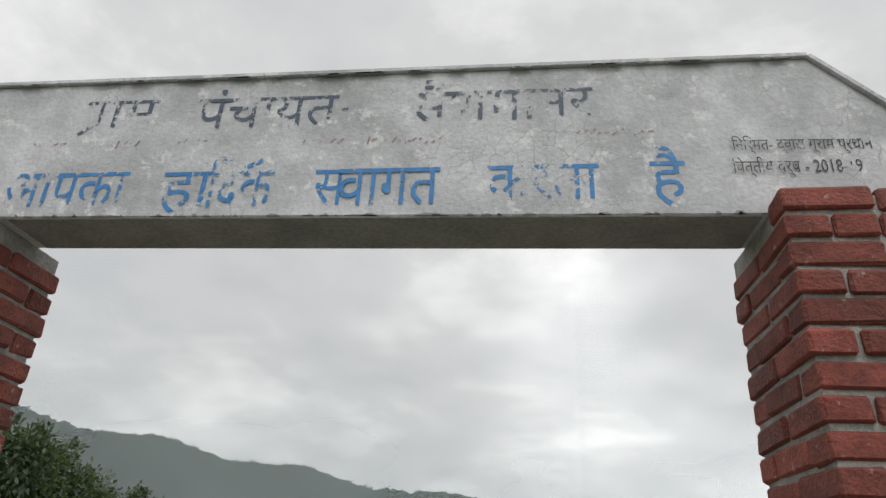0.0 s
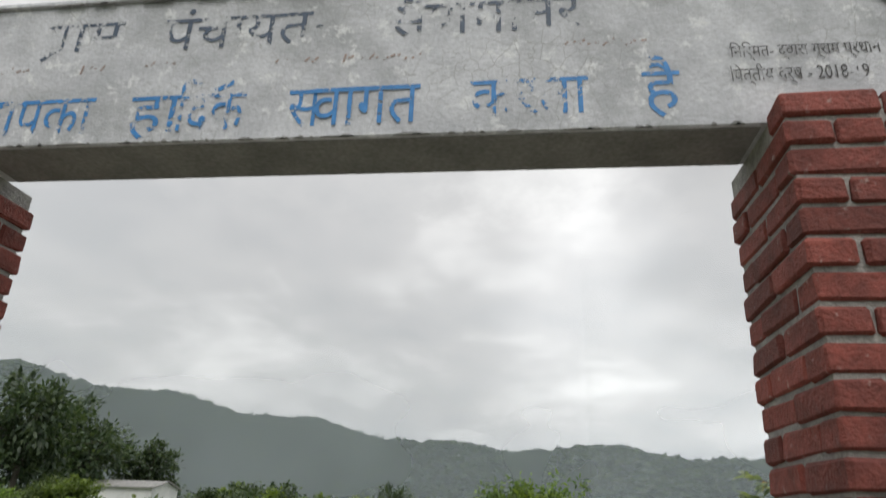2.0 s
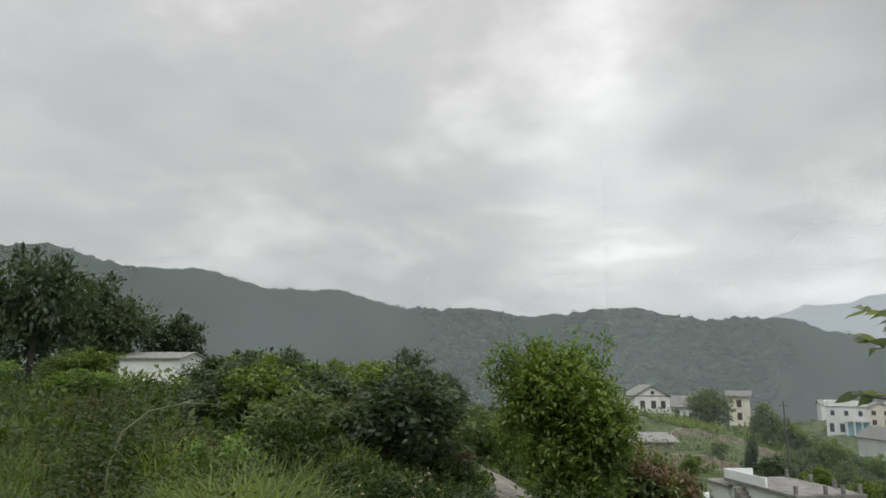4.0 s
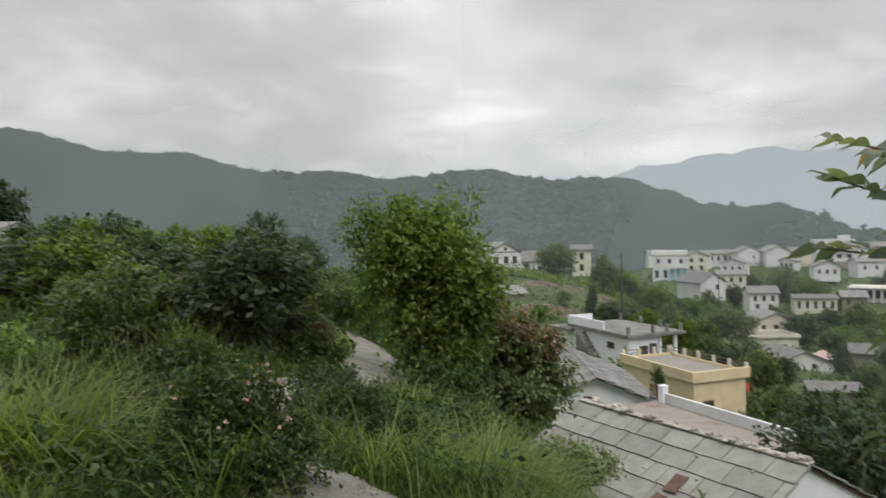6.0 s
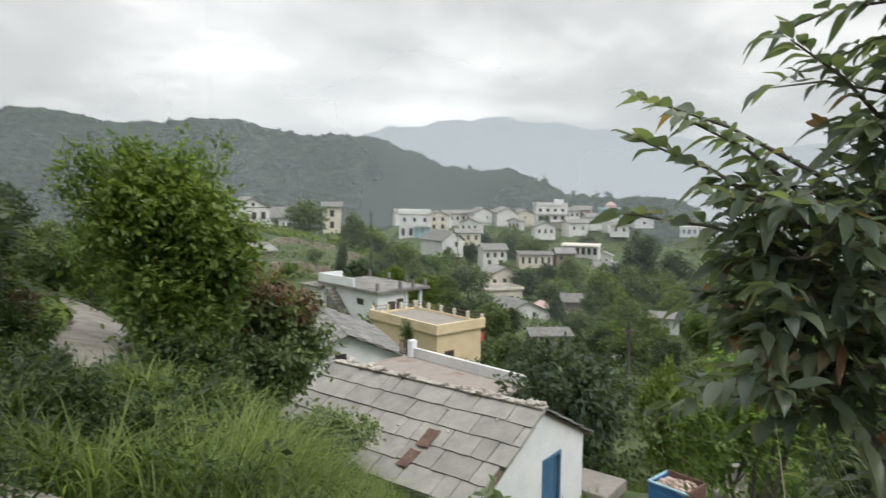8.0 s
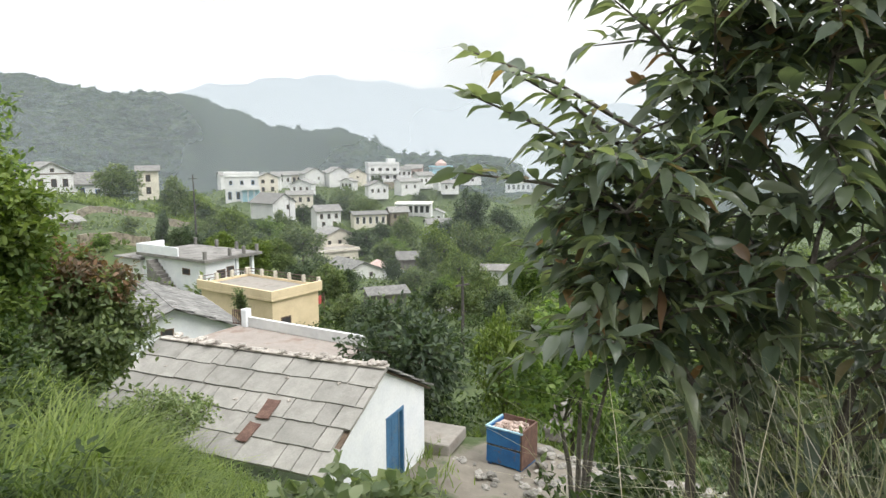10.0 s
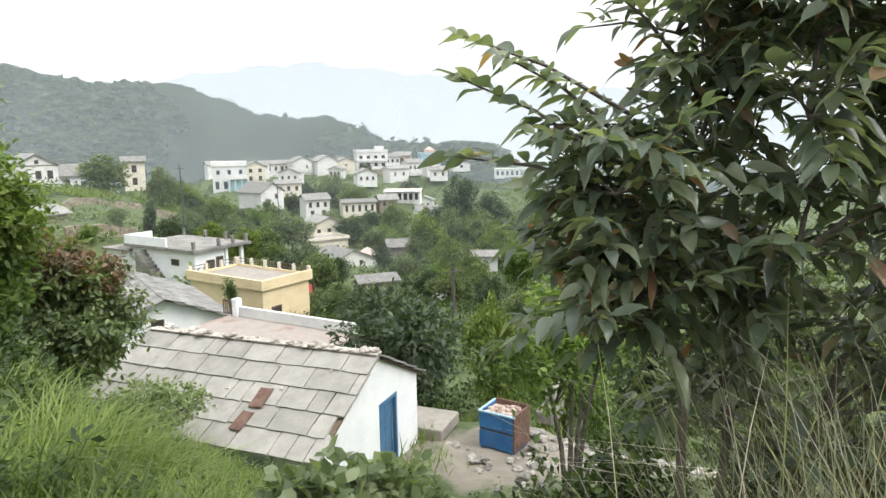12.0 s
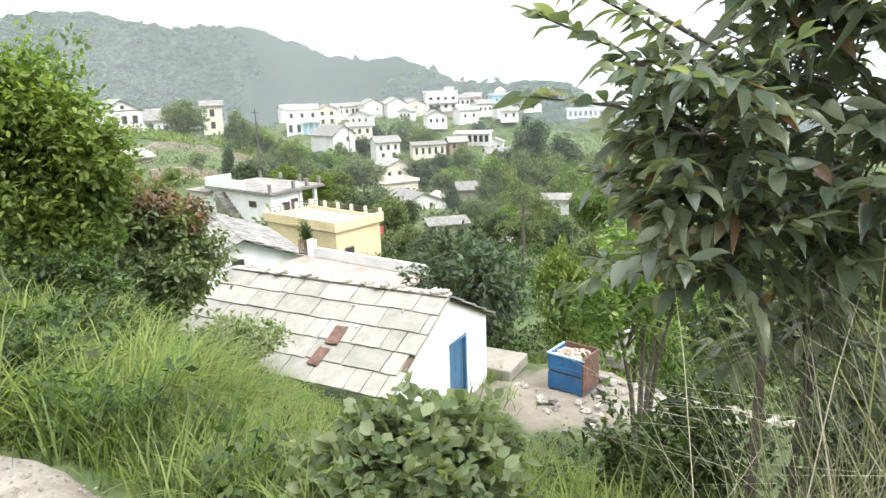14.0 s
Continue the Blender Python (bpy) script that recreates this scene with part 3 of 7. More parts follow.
def ground(x, y):
    """Height of the ground at x, y (arrays or numbers)."""
    x, y = np.asarray(x, float), np.asarray(y, float)
    r, az = np.hypot(x, y - 4), np.degrees(np.arctan2(x, y - 4))
    c = 0.30 + 0.15 * smooth01(x / 6)
    u = np.where(x < 0, 0.8, 1.0) * x + c * np.maximum(y - 5, 0)
    z = np.interp(u, SLOPE_U, SLOPE_Z)
    z = z - 0.50 * np.exp(-((x - 2.4) / 1.7) ** 2 - ((y - 10.4) / 2.7) ** 2)
    z = z + 10.2 * np.exp(-((x - 19) / 25) ** 2 - ((y - 101) / 31) ** 2)
    z = z + 9.0 * np.exp(-((x - 112) / 75) ** 2 - ((y - 190) / 45) ** 2)
    z = z + np.where(r > 9, 0.25 * np.sin(x * 0.31 + 1.3) * np.cos(y * 0.23), 0) * smooth01((r - 9) / 15)
    crest_r = np.interp(az, CREST_AZ, CREST_R)
    crest = 1.6 + crest_r * np.tan(np.radians(np.interp(az, CREST_AZ, CREST_EL)))
    wob = 0.9 * np.sin(az * 1.7) + 0.8 * np.sin(az * 4.1 + 1) + 0.5 * np.sin(az * 9.7)
    crest = crest + wob - 6.5
    foot = 250.0
    t = (r - foot) / (crest_r - foot)
    fold = 10 * np.sin(az * 0.55 + r * 0.006) * np.sin(np.clip(t, 0, 1) * math.pi)
    hill = -32 + (crest + 32) * smooth01(t) ** 0.85 + fold
    hill = np.where(t > 1, crest - (r - crest_r) * 0.28, hill)
    hill = np.maximum(hill, -260)
    k = smooth01((r - 215) / 70)
    return z * (1 - k) + hill * k


def ground_flat(x, y):
    """The ground with the level plots of the houses cut into it."""
    z = ground(x, y)
    for px, py, pr, pz in PADS:
        w = np.exp(-(((np.asarray(x) - px) ** 2 + (np.asarray(y) - py) ** 2) / pr ** 2) ** 2)
        z = z * (1 - w) + pz * w
    return z


def gz(x, y):
    return float(ground_flat(x, y))

# ---------------------------------------------------------------- village gate
rb = random.Random(4)
gate = thing("village_gate", "brick-pillared village gate with a weathered grey lettered beam", "gate", -0.32, 2.1, 0)
GX, GY = -0.32, 2.1


def local(x, y, z):
    return x - GX, y - GY, z


bm = bmesh.new()
B0 = 2.655
outline = [(-2.06, B0), (1.42, B0), (1.42, 2.955), (1.128, 3.249), (-1.765, 3.213), (-2.06, 2.92)]
prism(bm, [(x - GX, z) for x, z in outline], 2.0 - GY, 2.235 - GY)
es = [e for e in bm.edges]
bmesh.ops.bevel(bm, geom=es, offset=0.006, segments=1, affect="EDGES")
beam = part("beam", bm, "plaster", gate, "cracked grey plastered beam with flaking letters")
# underside of the beam, in a darker grey than its faces
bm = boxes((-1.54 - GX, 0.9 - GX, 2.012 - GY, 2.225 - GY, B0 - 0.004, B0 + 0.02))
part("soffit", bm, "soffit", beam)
# thin ledge round the upper edge
bm = bmesh.new()
for (x0, z0), (x1, z1) in (((-1.765, 3.213), (1.128, 3.249)), ((1.128, 3.249), (1.44, 2.935)), ((-2.08, 2.90), (-1.765, 3.213))):
    d = Vector((x1 - x0, 0, z1 - z0)).normalized()
    n = Vector((-d.z, 0, d.x)) * 0.013
    for y0, y1 in ((1.985, 2.25),):
        pts = [(x0 - GX, z0), (x1 - GX, z1), (x1 - GX + n.x, z1 + n.z), (x0 - GX + n.x, z0 + n.z)]
        prism(bm, pts, y0 - GY, y1 - GY)
part("ledge", bm, "plaster", beam)
# chipped arris along the lower front edge: small flakes of dark bare cement
bm = bmesh.new()
for i in range(46):
    x = rb.uniform(-1.52, 0.9)
    w = rb.choice([0.012, 0.02, 0.03, 0.07]) * rb.uniform(0.6, 1.6)
    h = rb.uniform(0.004, 0.014)
    prism(bm, [(x - GX, B0 + 0.002), (x + w - GX, B0 + 0.002), (x + w * 0.7 - GX, B0 + h * 0.8), (x + w * 0.3 - GX, B0 + h)], 1.996 - GY, 2.002 - GY)
for i in range(40):
    x = rb.uniform(-1.7, 1.05)
    w = rb.uniform(0.02, 0.09)
    zz = 3.213 + (x + 1.765) / 2.893 * 0.036 - 0.004
    prism(bm, [(x - GX, zz - 0.005), (x + w - GX, zz - 0.004), (x + w * 0.8 - GX, zz + 0.003), (x + w * 0.2 - GX, zz + 0.002)], 1.9825 - GY, 1.99 - GY)
part("chipped_edge", bm, "soffit", beam, "dark chips along the beam's edges")["kind"] = "stuff"

def lettering(body, x0, x1, z0, z1, material, bold=0.0, name="lettering", off=0.0):
    """Painted words on the beam's face, between x0 and x1, from the foot z0 to the headline z1."""
    cu = bpy.data.curves.new("letters", "FONT")
    cu.body, cu.offset, cu.resolution_u = body, bold, 3
    tmp = bpy.data.objects.new("letters", cu)
    scene.collection.objects.link(tmp)
    bpy.context.view_layer.update()
    me = bpy.data.meshes.new_from_object(tmp.evaluated_get(bpy.context.evaluated_depsgraph_get()))
    bpy.data.objects.remove(tmp)
    co = np.empty(len(me.vertices) * 3)
    me.vertices.foreach_get("co", co)
    co = co.reshape(-1, 3)
    lo, hi = co[:, 0].min(), co[:, 0].max()
    sx, sz = (x1 - x0) / (hi - lo), (z1 - z0) / 0.635
    slope = 0.013
    xs = x0 + (co[:, 0] - lo) * sx
    res = np.stack([xs - GX, np.full(len(co), 1.9985 - off - GY), z0 + co[:, 1] * sz + (xs - (x0 + x1) / 2) * slope], 1)
    me.vertices.foreach_set("co", res.ravel())
    me.update()
    # letters that touch lie a hair's breadth over one another
    bmt = bmesh.new()
    bmt.from_mesh(me)
    done, k = set(), 0
    for first in list(bmt.verts):
        if first in done:
            continue
        done.add(first)
        todo = [first]
        while todo:
            v = todo.pop()
            v.co.y -= 0.0004 * k
            for ed in v.link_edges:
                w = ed.other_vert(v)
                if w not in done:
                    done.add(w)
                    todo.append(w)
        k += 1
    bmt.to_mesh(me)
    bmt.free()
    me.materials.clear()
    me.materials.append(M[material])
    ob = new(name, me)
    ob.parent = gate
    return ob


def stroke(x0, z0, x1, z1, w, material, name="lettering"):
    bm = bmesh.new()
    n = Vector((-(z1 - z0), 0, x1 - x0)).normalized() * w / 2
    vs = [bm.verts.new((x - GX, 1.998 - GY, z)) for x, z in ((x0 - n.x, z0 - n.z), (x1 - n.x, z1 - n.z), (x1 + n.x, z1 + n.z), (x0 + n.x, z0 + n.z))]
    bm.faces.new(vs)
    return part(name, bm, material, gate)


lettering("ग", -1.390, -1.30, 3.022, 3.138, "navy")
stroke(-1.325, 3.04, -1.385, 2.99, 0.014, "navy")
lettering("ाम", -1.29, -1.108, 3.022, 3.140, "navy")
lettering("पंचायत", -0.957, -0.448, 3.012, 3.140, "navy")
stroke(-0.433, 3.076, -0.379, 3.079, 0.014, "navy")
lettering("सैंणमानर", -0.196, 0.423, 3.022, 3.147, "navy")
lettering("आपका", -1.576, -1.142, 2.697, 2.832, "blueworn")
lettering("हा", -1.016, -0.84, 2.695, 2.831, "blueworn")
lettering("िदक", -0.86, -0.630, 2.695, 2.831, "blueworn", off=0.003)
stroke(-0.74, 2.84, -0.68, 2.872, 0.017, "blueworn")
lettering("स", -0.492, -0.385, 2.698, 2.833, "blue")
lettering("वागत", -0.412, -0.077, 2.698, 2.835, "blue", off=0.003)
lettering("करता", 0.075, 0.428, 2.712, 2.842, "blueworn")
lettering("है", 0.584, 0.692, 2.718, 2.85, "blue")
lettering("िनिर्मत- द्वारा ग्राम प्रधान", 0.840, 1.261, 2.882, 2.920, "black")
lettering("िवत्तीय वर्ष - 2018-19", 0.832, 1.215, 2.800, 2.841, "black")
for x0, x1, zc in ((-1.540, -1.410, 2.955), (-1.248, -1.133, 2.943), (-1.007, -0.887, 2.951), (-0.555, -0.408, 2.944), (-0.33, -0.30, 2.942), (-0.272, -0.063, 2.943), (0.363, 0.614, 2.962)):
    k = max(2, int((x1 - x0) / 0.022))
    for i in range(k):
        xa = x0 + (x1 - x0) * i / k
        stroke(xa, zc + rb.uniform(-0.016, 0.004), xa + rb.uniform(0.006, 0.02), zc + rb.uniform(-0.004, 0.02), 0.007, "brown", "faded_line")["kind"] = "stuff"


def brick_mesh(lx, ly, lz, seed):
    rnd = random.Random(seed)
    bm = bmesh.new()
    box(bm, -lx / 2, lx / 2, -ly / 2, ly / 2, -lz / 2, lz / 2, bev=0.008)
    for v in bm.verts:
        v.co += Vector((rnd.uniform(-1, 1), rnd.uniform(-1, 1), rnd.uniform(-1, 1))) * 0.0032
    me = bpy.data.meshes.new("brick")
    bm.to_mesh(me)
    bm.free()
    me.materials.append(M["brick"])
    return me


STRETCH = [brick_mesh(0.242, 0.117, 0.070, i) for i in range(4)]
HEAD = [brick_mesh(0.117, 0.242, 0.070, 10 + i) for i in range(4)]
COURSE = 0.0838
for name, px in (("right", 0.900), ("left", -1.565 - 0.508)):
    x0, y0 = px - GX, 1.875 - GY
    pil = part("pillar", boxes((x0 + 0.016, x0 + 0.492, y0 + 0.016, y0 + 0.478, 0.0, B0 - 0.001)), "mortar", gate, "red painted brick pillar with cement joints")
    # the pillar's front leaf rises past the beam's foot
    low = bmesh.new()
    for c in range(33):
        z = 0.042 + c * COURSE
        spots = []
        for i in range(2):
            if c % 2:
                spots.append((x0 + 0.127 + i * 0.254, y0 + 0.060, False))
                spots.append((x0 + 0.127 + i * 0.254, y0 + 0.436, False))
        for i in range(4):
            for yy in ((0.248,) if c % 2 else (0.123, 0.375)):
                spots.append((x0 + 0.0635 + i * 0.127, y0 + yy, True))
        for sx, sy, head in spots:
            if z + 0.036 > B0 and (sy > y0 + 0.07 or z > B0 + 0.05):
                continue
            j = lambda s: rb.uniform(-s, s)
            if z < 0.85:
                lx, ly = (0.117, 0.242) if head else (0.242, 0.117)
                box(low, sx - lx / 2, sx + lx / 2, sy - ly / 2, sy + ly / 2, z - 0.035, z + 0.035)
                continue
            ob = new("brick", rb.choice(HEAD if head else STRETCH))
            ob.parent = pil
            ob.matrix_basis = pose(sx + j(0.005), sy + j(0.006), z + j(0.003), j(1.2), j(1.2), j(1.5))
    part("lower_bricks", low, "brick", pil)["kind"] = "stuff"

# ---------------------------------------------------------------- houses
def window_part(parent, x, y, z, w, h, face="f", frame_m="bluedoor", depth=0.05):
    """A framed opening on a wall: dark pane set in a proud frame."""
    t = 0.07 if w > 0.5 else 0.05
    bm = bmesh.new()
    for a in ((-w / 2, w / 2, -depth, 0.02, -h / 2, -h / 2 + t), (-w / 2, w / 2, -depth, 0.02, h / 2 - t, h / 2),
              (-w / 2, -w / 2 + t, -depth, 0.02, -h / 2 + t, h / 2 - t), (w / 2 - t, w / 2, -depth, 0.02, -h / 2 + t, h / 2 - t)):
        box(bm, *a)
    rot = {"f": 0, "r": 90, "l": -90, "b": 180}[face]
    fr = part("window_frame", bm, frame_m, parent, loc=(x, y, z), rot=rot)
    # solid near-black pane, the unlit room put into its colour
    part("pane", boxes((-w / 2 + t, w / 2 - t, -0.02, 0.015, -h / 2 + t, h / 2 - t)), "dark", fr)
    return fr


def gable_walls(w, d, h, rise, axis):
    bm = bmesh.new()
    if axis == "y":
        prism(bm, [(-w / 2, -0.6), (w / 2, -0.6), (w / 2, h), (0, h + rise), (-w / 2, h)], -d / 2, d / 2)
    else:
        prism(bm, [(-d / 2, -0.6), (d / 2, -0.6), (d / 2, h), (0, h + rise), (-d / 2, h)], -w / 2, w / 2)
        bmesh.ops.rotate(bm, cent=(0, 0, 0), matrix=Matrix.Rotation(radians(-90), 3, "Z"), verts=bm.verts)
    return bm


def gable_roof(w, d, h, rise, axis, over=0.35, t=0.12, sides=(-1, 1)):
    half, length = (w / 2, d) if axis == "y" else (d / 2, w)
    bm = bmesh.new()
    for s in sides:
        k = rise / half
        e = half + over
        pts = [(0, h + rise + 0.01), (s * e, h + rise - k * e + 0.01), (s * e, h + rise - k * e + t + 0.01), (0, h + rise + t + 0.01)]
        prism(bm, pts, -length / 2 - over, length / 2 + over)
    if axis == "x":
        bmesh.ops.rotate(bm, cent=(0, 0, 0), matrix=Matrix.Rotation(radians(-90), 3, "Z"), verts=bm.verts)
    return bm


def house(label, x, y, z, w, h, az, turn=0.0, d=None, roof="x", rise=1.1, wall="whitev", roof_m="slate_old", wins=(), frames="bluedoor", parapet=0.0, band=None, name="house", cat="house"):
    """A village house that faces down the bearing az, turned a little more; windows: (face, along, height, w, h)."""
    d = d or w * 0.8
    ob = thing(name, label, cat, x, y, z, -az + turn)
    PADS.append((x, y, max(w, d) * 0.85, z))
    if roof in ("x", "y"):
        part("wall", gable_walls(w, d, h, rise, roof), wall, ob)
        part("roof", gable_roof(w, d, h, rise, roof), roof_m, ob)
    else:
        part("wall", boxes((-w / 2, w / 2, -d / 2, d / 2, -0.6, h)), wall, ob)
        bm = boxes((-w / 2 - 0.25, w / 2 + 0.25, -d / 2 - 0.25, d / 2 + 0.25, h + 0.002, h + 0.16))
        r = part("roof", bm, roof_m, ob)
        if parapet:
            a, b, p = w / 2 + 0.2, d / 2 + 0.2, 0.14
            part("parapet", boxes((-a, a, -b, -b + p, h + 0.16, h + 0.16 + parapet), (-a, a, b - p, b, h + 0.16, h + 0.16 + parapet),
                                  (-a, -a + p, -b + p, b - p, h + 0.16, h + 0.16 + parapet), (a - p, a, -b + p, b - p, h + 0.16, h + 0.16 + parapet)), wall, ob)
    for face, u, zc, ww, wh in wins:
        if face == "f":
            window_part(ob, u, -d / 2, zc, ww, wh, "f", frames)
        elif face == "r":
            window_part(ob, w / 2, u, zc, ww, wh, "r", frames)
        else:
            window_part(ob, -w / 2, u, zc, ww, wh, "l", frames)
    if band:
        part("band", boxes(*[(-w / 2 - 0.03, w / 2 + 0.03, -d / 2 - 0.04, d / 2 + 0.03, zb, zb + 0.14) for zb in band]), frames, ob)
    return ob


def row_wins(n, w, zc, ww=0.8, wh=1.1, face="f"):
    return [(face, (i + 0.5) / n * w - w / 2, zc, ww, wh) for i in range(n)]


# the slate-roofed shed below the path
shed = thing("slate_roofed_shed", "low whitewashed shed with a large-slab slate roof and blue door", "shed", 5.66, 16.77, -4.75, -62.1)
PADS.append((6.4, 17.2, 2.6, -4.75))
RID, HW, DROP, HL = 2.37, 1.86, 0.93, 2.62
K = DROP / HW
E_Z = RID - DROP
for sx in (-1, 1):
    bm = bmesh.new()
    if sx == 1:
        prism(bm, [(-HW, -0.3), (0.15, -0.3), (0.15, RID - K * 0.15), (0, RID), (-HW, E_Z)], 0, 0.28)
        prism(bm, [(0.80, -0.3), (HW, -0.3), (HW, E_Z), (0.80, RID - K * 0.80)], 0, 0.28)
        prism(bm, [(0.15, RID - 1.05), (0.80, RID - 1.05), (0.80, RID - K * 0.80), (0.15, RID - K * 0.15)], 0, 0.28)
    else:
        prism(bm, [(-HW, -0.3), (HW, -0.3), (HW, E_Z), (0, RID), (-HW, E_Z)], 0, 0.28)
    # x of the outline runs across the shed, its depth along the ridge
    bmesh.ops.transform(bm, matrix=Matrix(((0, -1 if sx == 1 else 1, 0, sx * HL), (1, 0, 0, 0), (0, 0, 1, 0), (0, 0, 0, 1))), verts=bm.verts)
    bmesh.ops.recalc_face_normals(bm, faces=bm.faces)
    part("gable_wall", bm, "white", shed)
for sy in (-1, 1):
    part("side_wall", boxes((-HL + 0.28, HL - 0.28, min(sy * HW, sy * (HW - 0.28)), max(sy * HW, sy * (HW - 0.28)), -0.3, E_Z)), "white", shed)
dr = part("door", boxes((HL - 0.12, HL - 0.07, 0.15, 0.47, -0.2, RID - 1.05), bev=0.006), "bluedoor", shed, "blue painted plank door standing ajar")
part("door_leaf", boxes((HL - 0.12, HL - 0.08, 0.49, 0.80, -0.2, RID - 1.05), bev=0.006), "bluedoor", shed)
part("door_frame", boxes((HL - 0.06, HL + 0.015, 0.10, 0.16, -0.2, RID - 1.05), (HL - 0.06, HL + 0.015, 0.79, 0.85, -0.2, RID - 1.05), (HL - 0.06, HL + 0.015, 0.10, 0.85, RID - 1.05, RID - 0.98)), "bluedoor", shed)


def slab_mesh(name, lx, ly, t, seed, mat):
    rnd = random.Random(seed)
    bm = bmesh.new()
    box(bm, -lx / 2, lx / 2, -ly / 2, ly / 2, -t / 2, t / 2)
    bmesh.ops.subdivide_edges(bm, edges=[e for e in bm.edges if e.calc_length() > 0.2], cuts=2)
    for v in bm.verts:
        v.co += Vector((rnd.uniform(-1, 1) * 0.008, rnd.uniform(-1, 1) * 0.012, rnd.uniform(-1, 1) * 0.003))
    me = bpy.data.meshes.new(name)
    bm.to_mesh(me)
    bm.free()
    me.materials.append(M[mat])
    return me


rs = random.Random(11)
SL = math.hypot(HW, DROP)
ang = math.degrees(math.atan2(DROP, HW))
roof_f = part("front_roof_slope", boxes((-HL - 0.1, HL + 0.06, -SL - 0.32, 0.0, -0.05, -0.01)), "wood", shed)
roof_f.matrix_basis = pose(0, 0, RID + 0.03, ang, 0, 0)
NROW = 5
rowh = (SL + 0.35) / NROW
for r in range(NROW):
    x = -HL - 0.13 + (0.0 if r % 2 else -0.0)
    k = 0
    while x < HL + 0.05:
        wdt = rs.choice([0.62, 0.74, 0.8, 0.84, 0.9]) if rs.random() > 0.16 else 0.34
        wdt = min(wdt, HL + 0.12 - x)
        if wdt < 0.15:
            break
        m = "slate"
        ob = new("slate", slab_mesh("slate", wdt - 0.02, rowh + 0.10, 0.05, rs.random(), m))
        ob.parent = roof_f
        ob.matrix_basis = pose(x + wdt / 2, -(r + 0.5) * rowh + rs.uniform(-0.006, 0.006), 0.03 + rs.uniform(0, 0.008), -3.4 + rs.uniform(-0.4, 0.4), rs.uniform(-0.2, 0.2), rs.uniform(-0.25, 0.25))
        x += wdt
        k += 1
for s_, q_, a_, w_, l_ in ((1.0, 1.24, 3, 0.27, 0.46), (0.93, 1.72, -4, 0.24, 0.42)):
    ob = new("rusted_patch", slab_mesh("rusted_patch", w_, l_, 0.012, 3, "rust"))
    ob.parent = roof_f
    ob.matrix_basis = pose(s_, -q_ * SL / HW, 0.088, -3.4, 0, a_)
    ob["label"] = "rusted metal sheet patch"
roof_b = part("back_roof_slope", boxes((-HL - 0.1, HL + 0.06, 0.0, SL + 0.25, -0.05, -0.01)), "wood", shed)
roof_b.matrix_basis = pose(0, 0, RID + 0.03, -ang, 0, 0)
for r in range(4):
    for c in range(7):
        ob = new("slate", slab_mesh("slate", 0.79, 0.66, 0.035, r * 10 + c, "slate_old"))
        ob.parent = roof_b
        ob.matrix_basis = pose(-HL + 0.3 + c * 0.78, (r + 0.5) * 0.56, 0.03, 2.4 + rs.uniform(-0.6, 0.6), rs.uniform(-0.6, 0.6), rs.uniform(-2, 2))
# ridge capping of thin slabs and loose stones that hold it down
cap = part("ridge_cap", boxes((-HL - 0.05, HL + 0.1, -0.11, 0.11, RID + 0.065, RID + 0.09)), "stone", shed, "thin stone slabs capping the ridge")


def stone_mesh(seed, mat, sx=1.0, sy=0.7, sz=0.45):
    rnd = random.Random(seed)
    bm = bmesh.new()
    bmesh.ops.create_icosphere(bm, subdivisions=2, radius=0.5)
    for v in bm.verts:
        n = noise.noise(v.co * 2.6 + Vector((seed, 0, 0))) * 0.55
        v.co = Vector((v.co.x * sx, v.co.y * sy, v.co.z * sz)) * (1 + n)
        v.co.z = max(v.co.z, -0.18)
    me = bpy.data.meshes.new("stone")
    bm.to_mesh(me)
    bm.free()
    me.materials.append(M[mat])
    return me


STONES = [stone_mesh(i, "stone", 1.0, 0.6, 0.34) for i in range(6)]
RUB = [stone_mesh(20 + i, "rock", 1, 0.7, 0.48) for i in range(5)]
u_, n_ = Vector((0.467, -0.884, 0)), Vector((0.884, 0.467, 0))
for i in range(46):
    s = rs.uniform(-HL, HL)
    size = rs.uniform(0.10, 0.30)
    off = rs.uniform(-0.12, 0.12)
    p = Vector((5.66, 16.77, 0)) + u_ * s + n_ * off
    ob = new("ridge_stone", rs.choice(STONES))
    ob.matrix_basis = pose(p.x, p.y, -4.75 + RID + 0.085 + size * 0.15, rs.uniform(-8, 8), rs.uniform(-8, 8), rs.uniform(0, 360)) @ Matrix.Scale(size, 4)
    tagged(ob, "loose flat stone weighing down the shed's ridge", "stone", "stones on the shed ridge")
for s, q in ((-1.9, -0.7), (0.9, -0.55), (1.25, -1.0), (0.2, -1.15), (2.0, -0.5)):
    p = Vector((5.66, 16.77, 0)) + u_ * s + n_ * q
    ob = new("roof_pebble", rs.choice(STONES))
    ob.matrix_basis = pose(p.x, p.y, -4.75 + RID + 0.09 + q * K, 0, 0, rs.uniform(0, 360)) @ Matrix.Scale(0.13, 4)
    tagged(ob, "small stone lying on the slate roof", "stone", "stones on the shed roof")

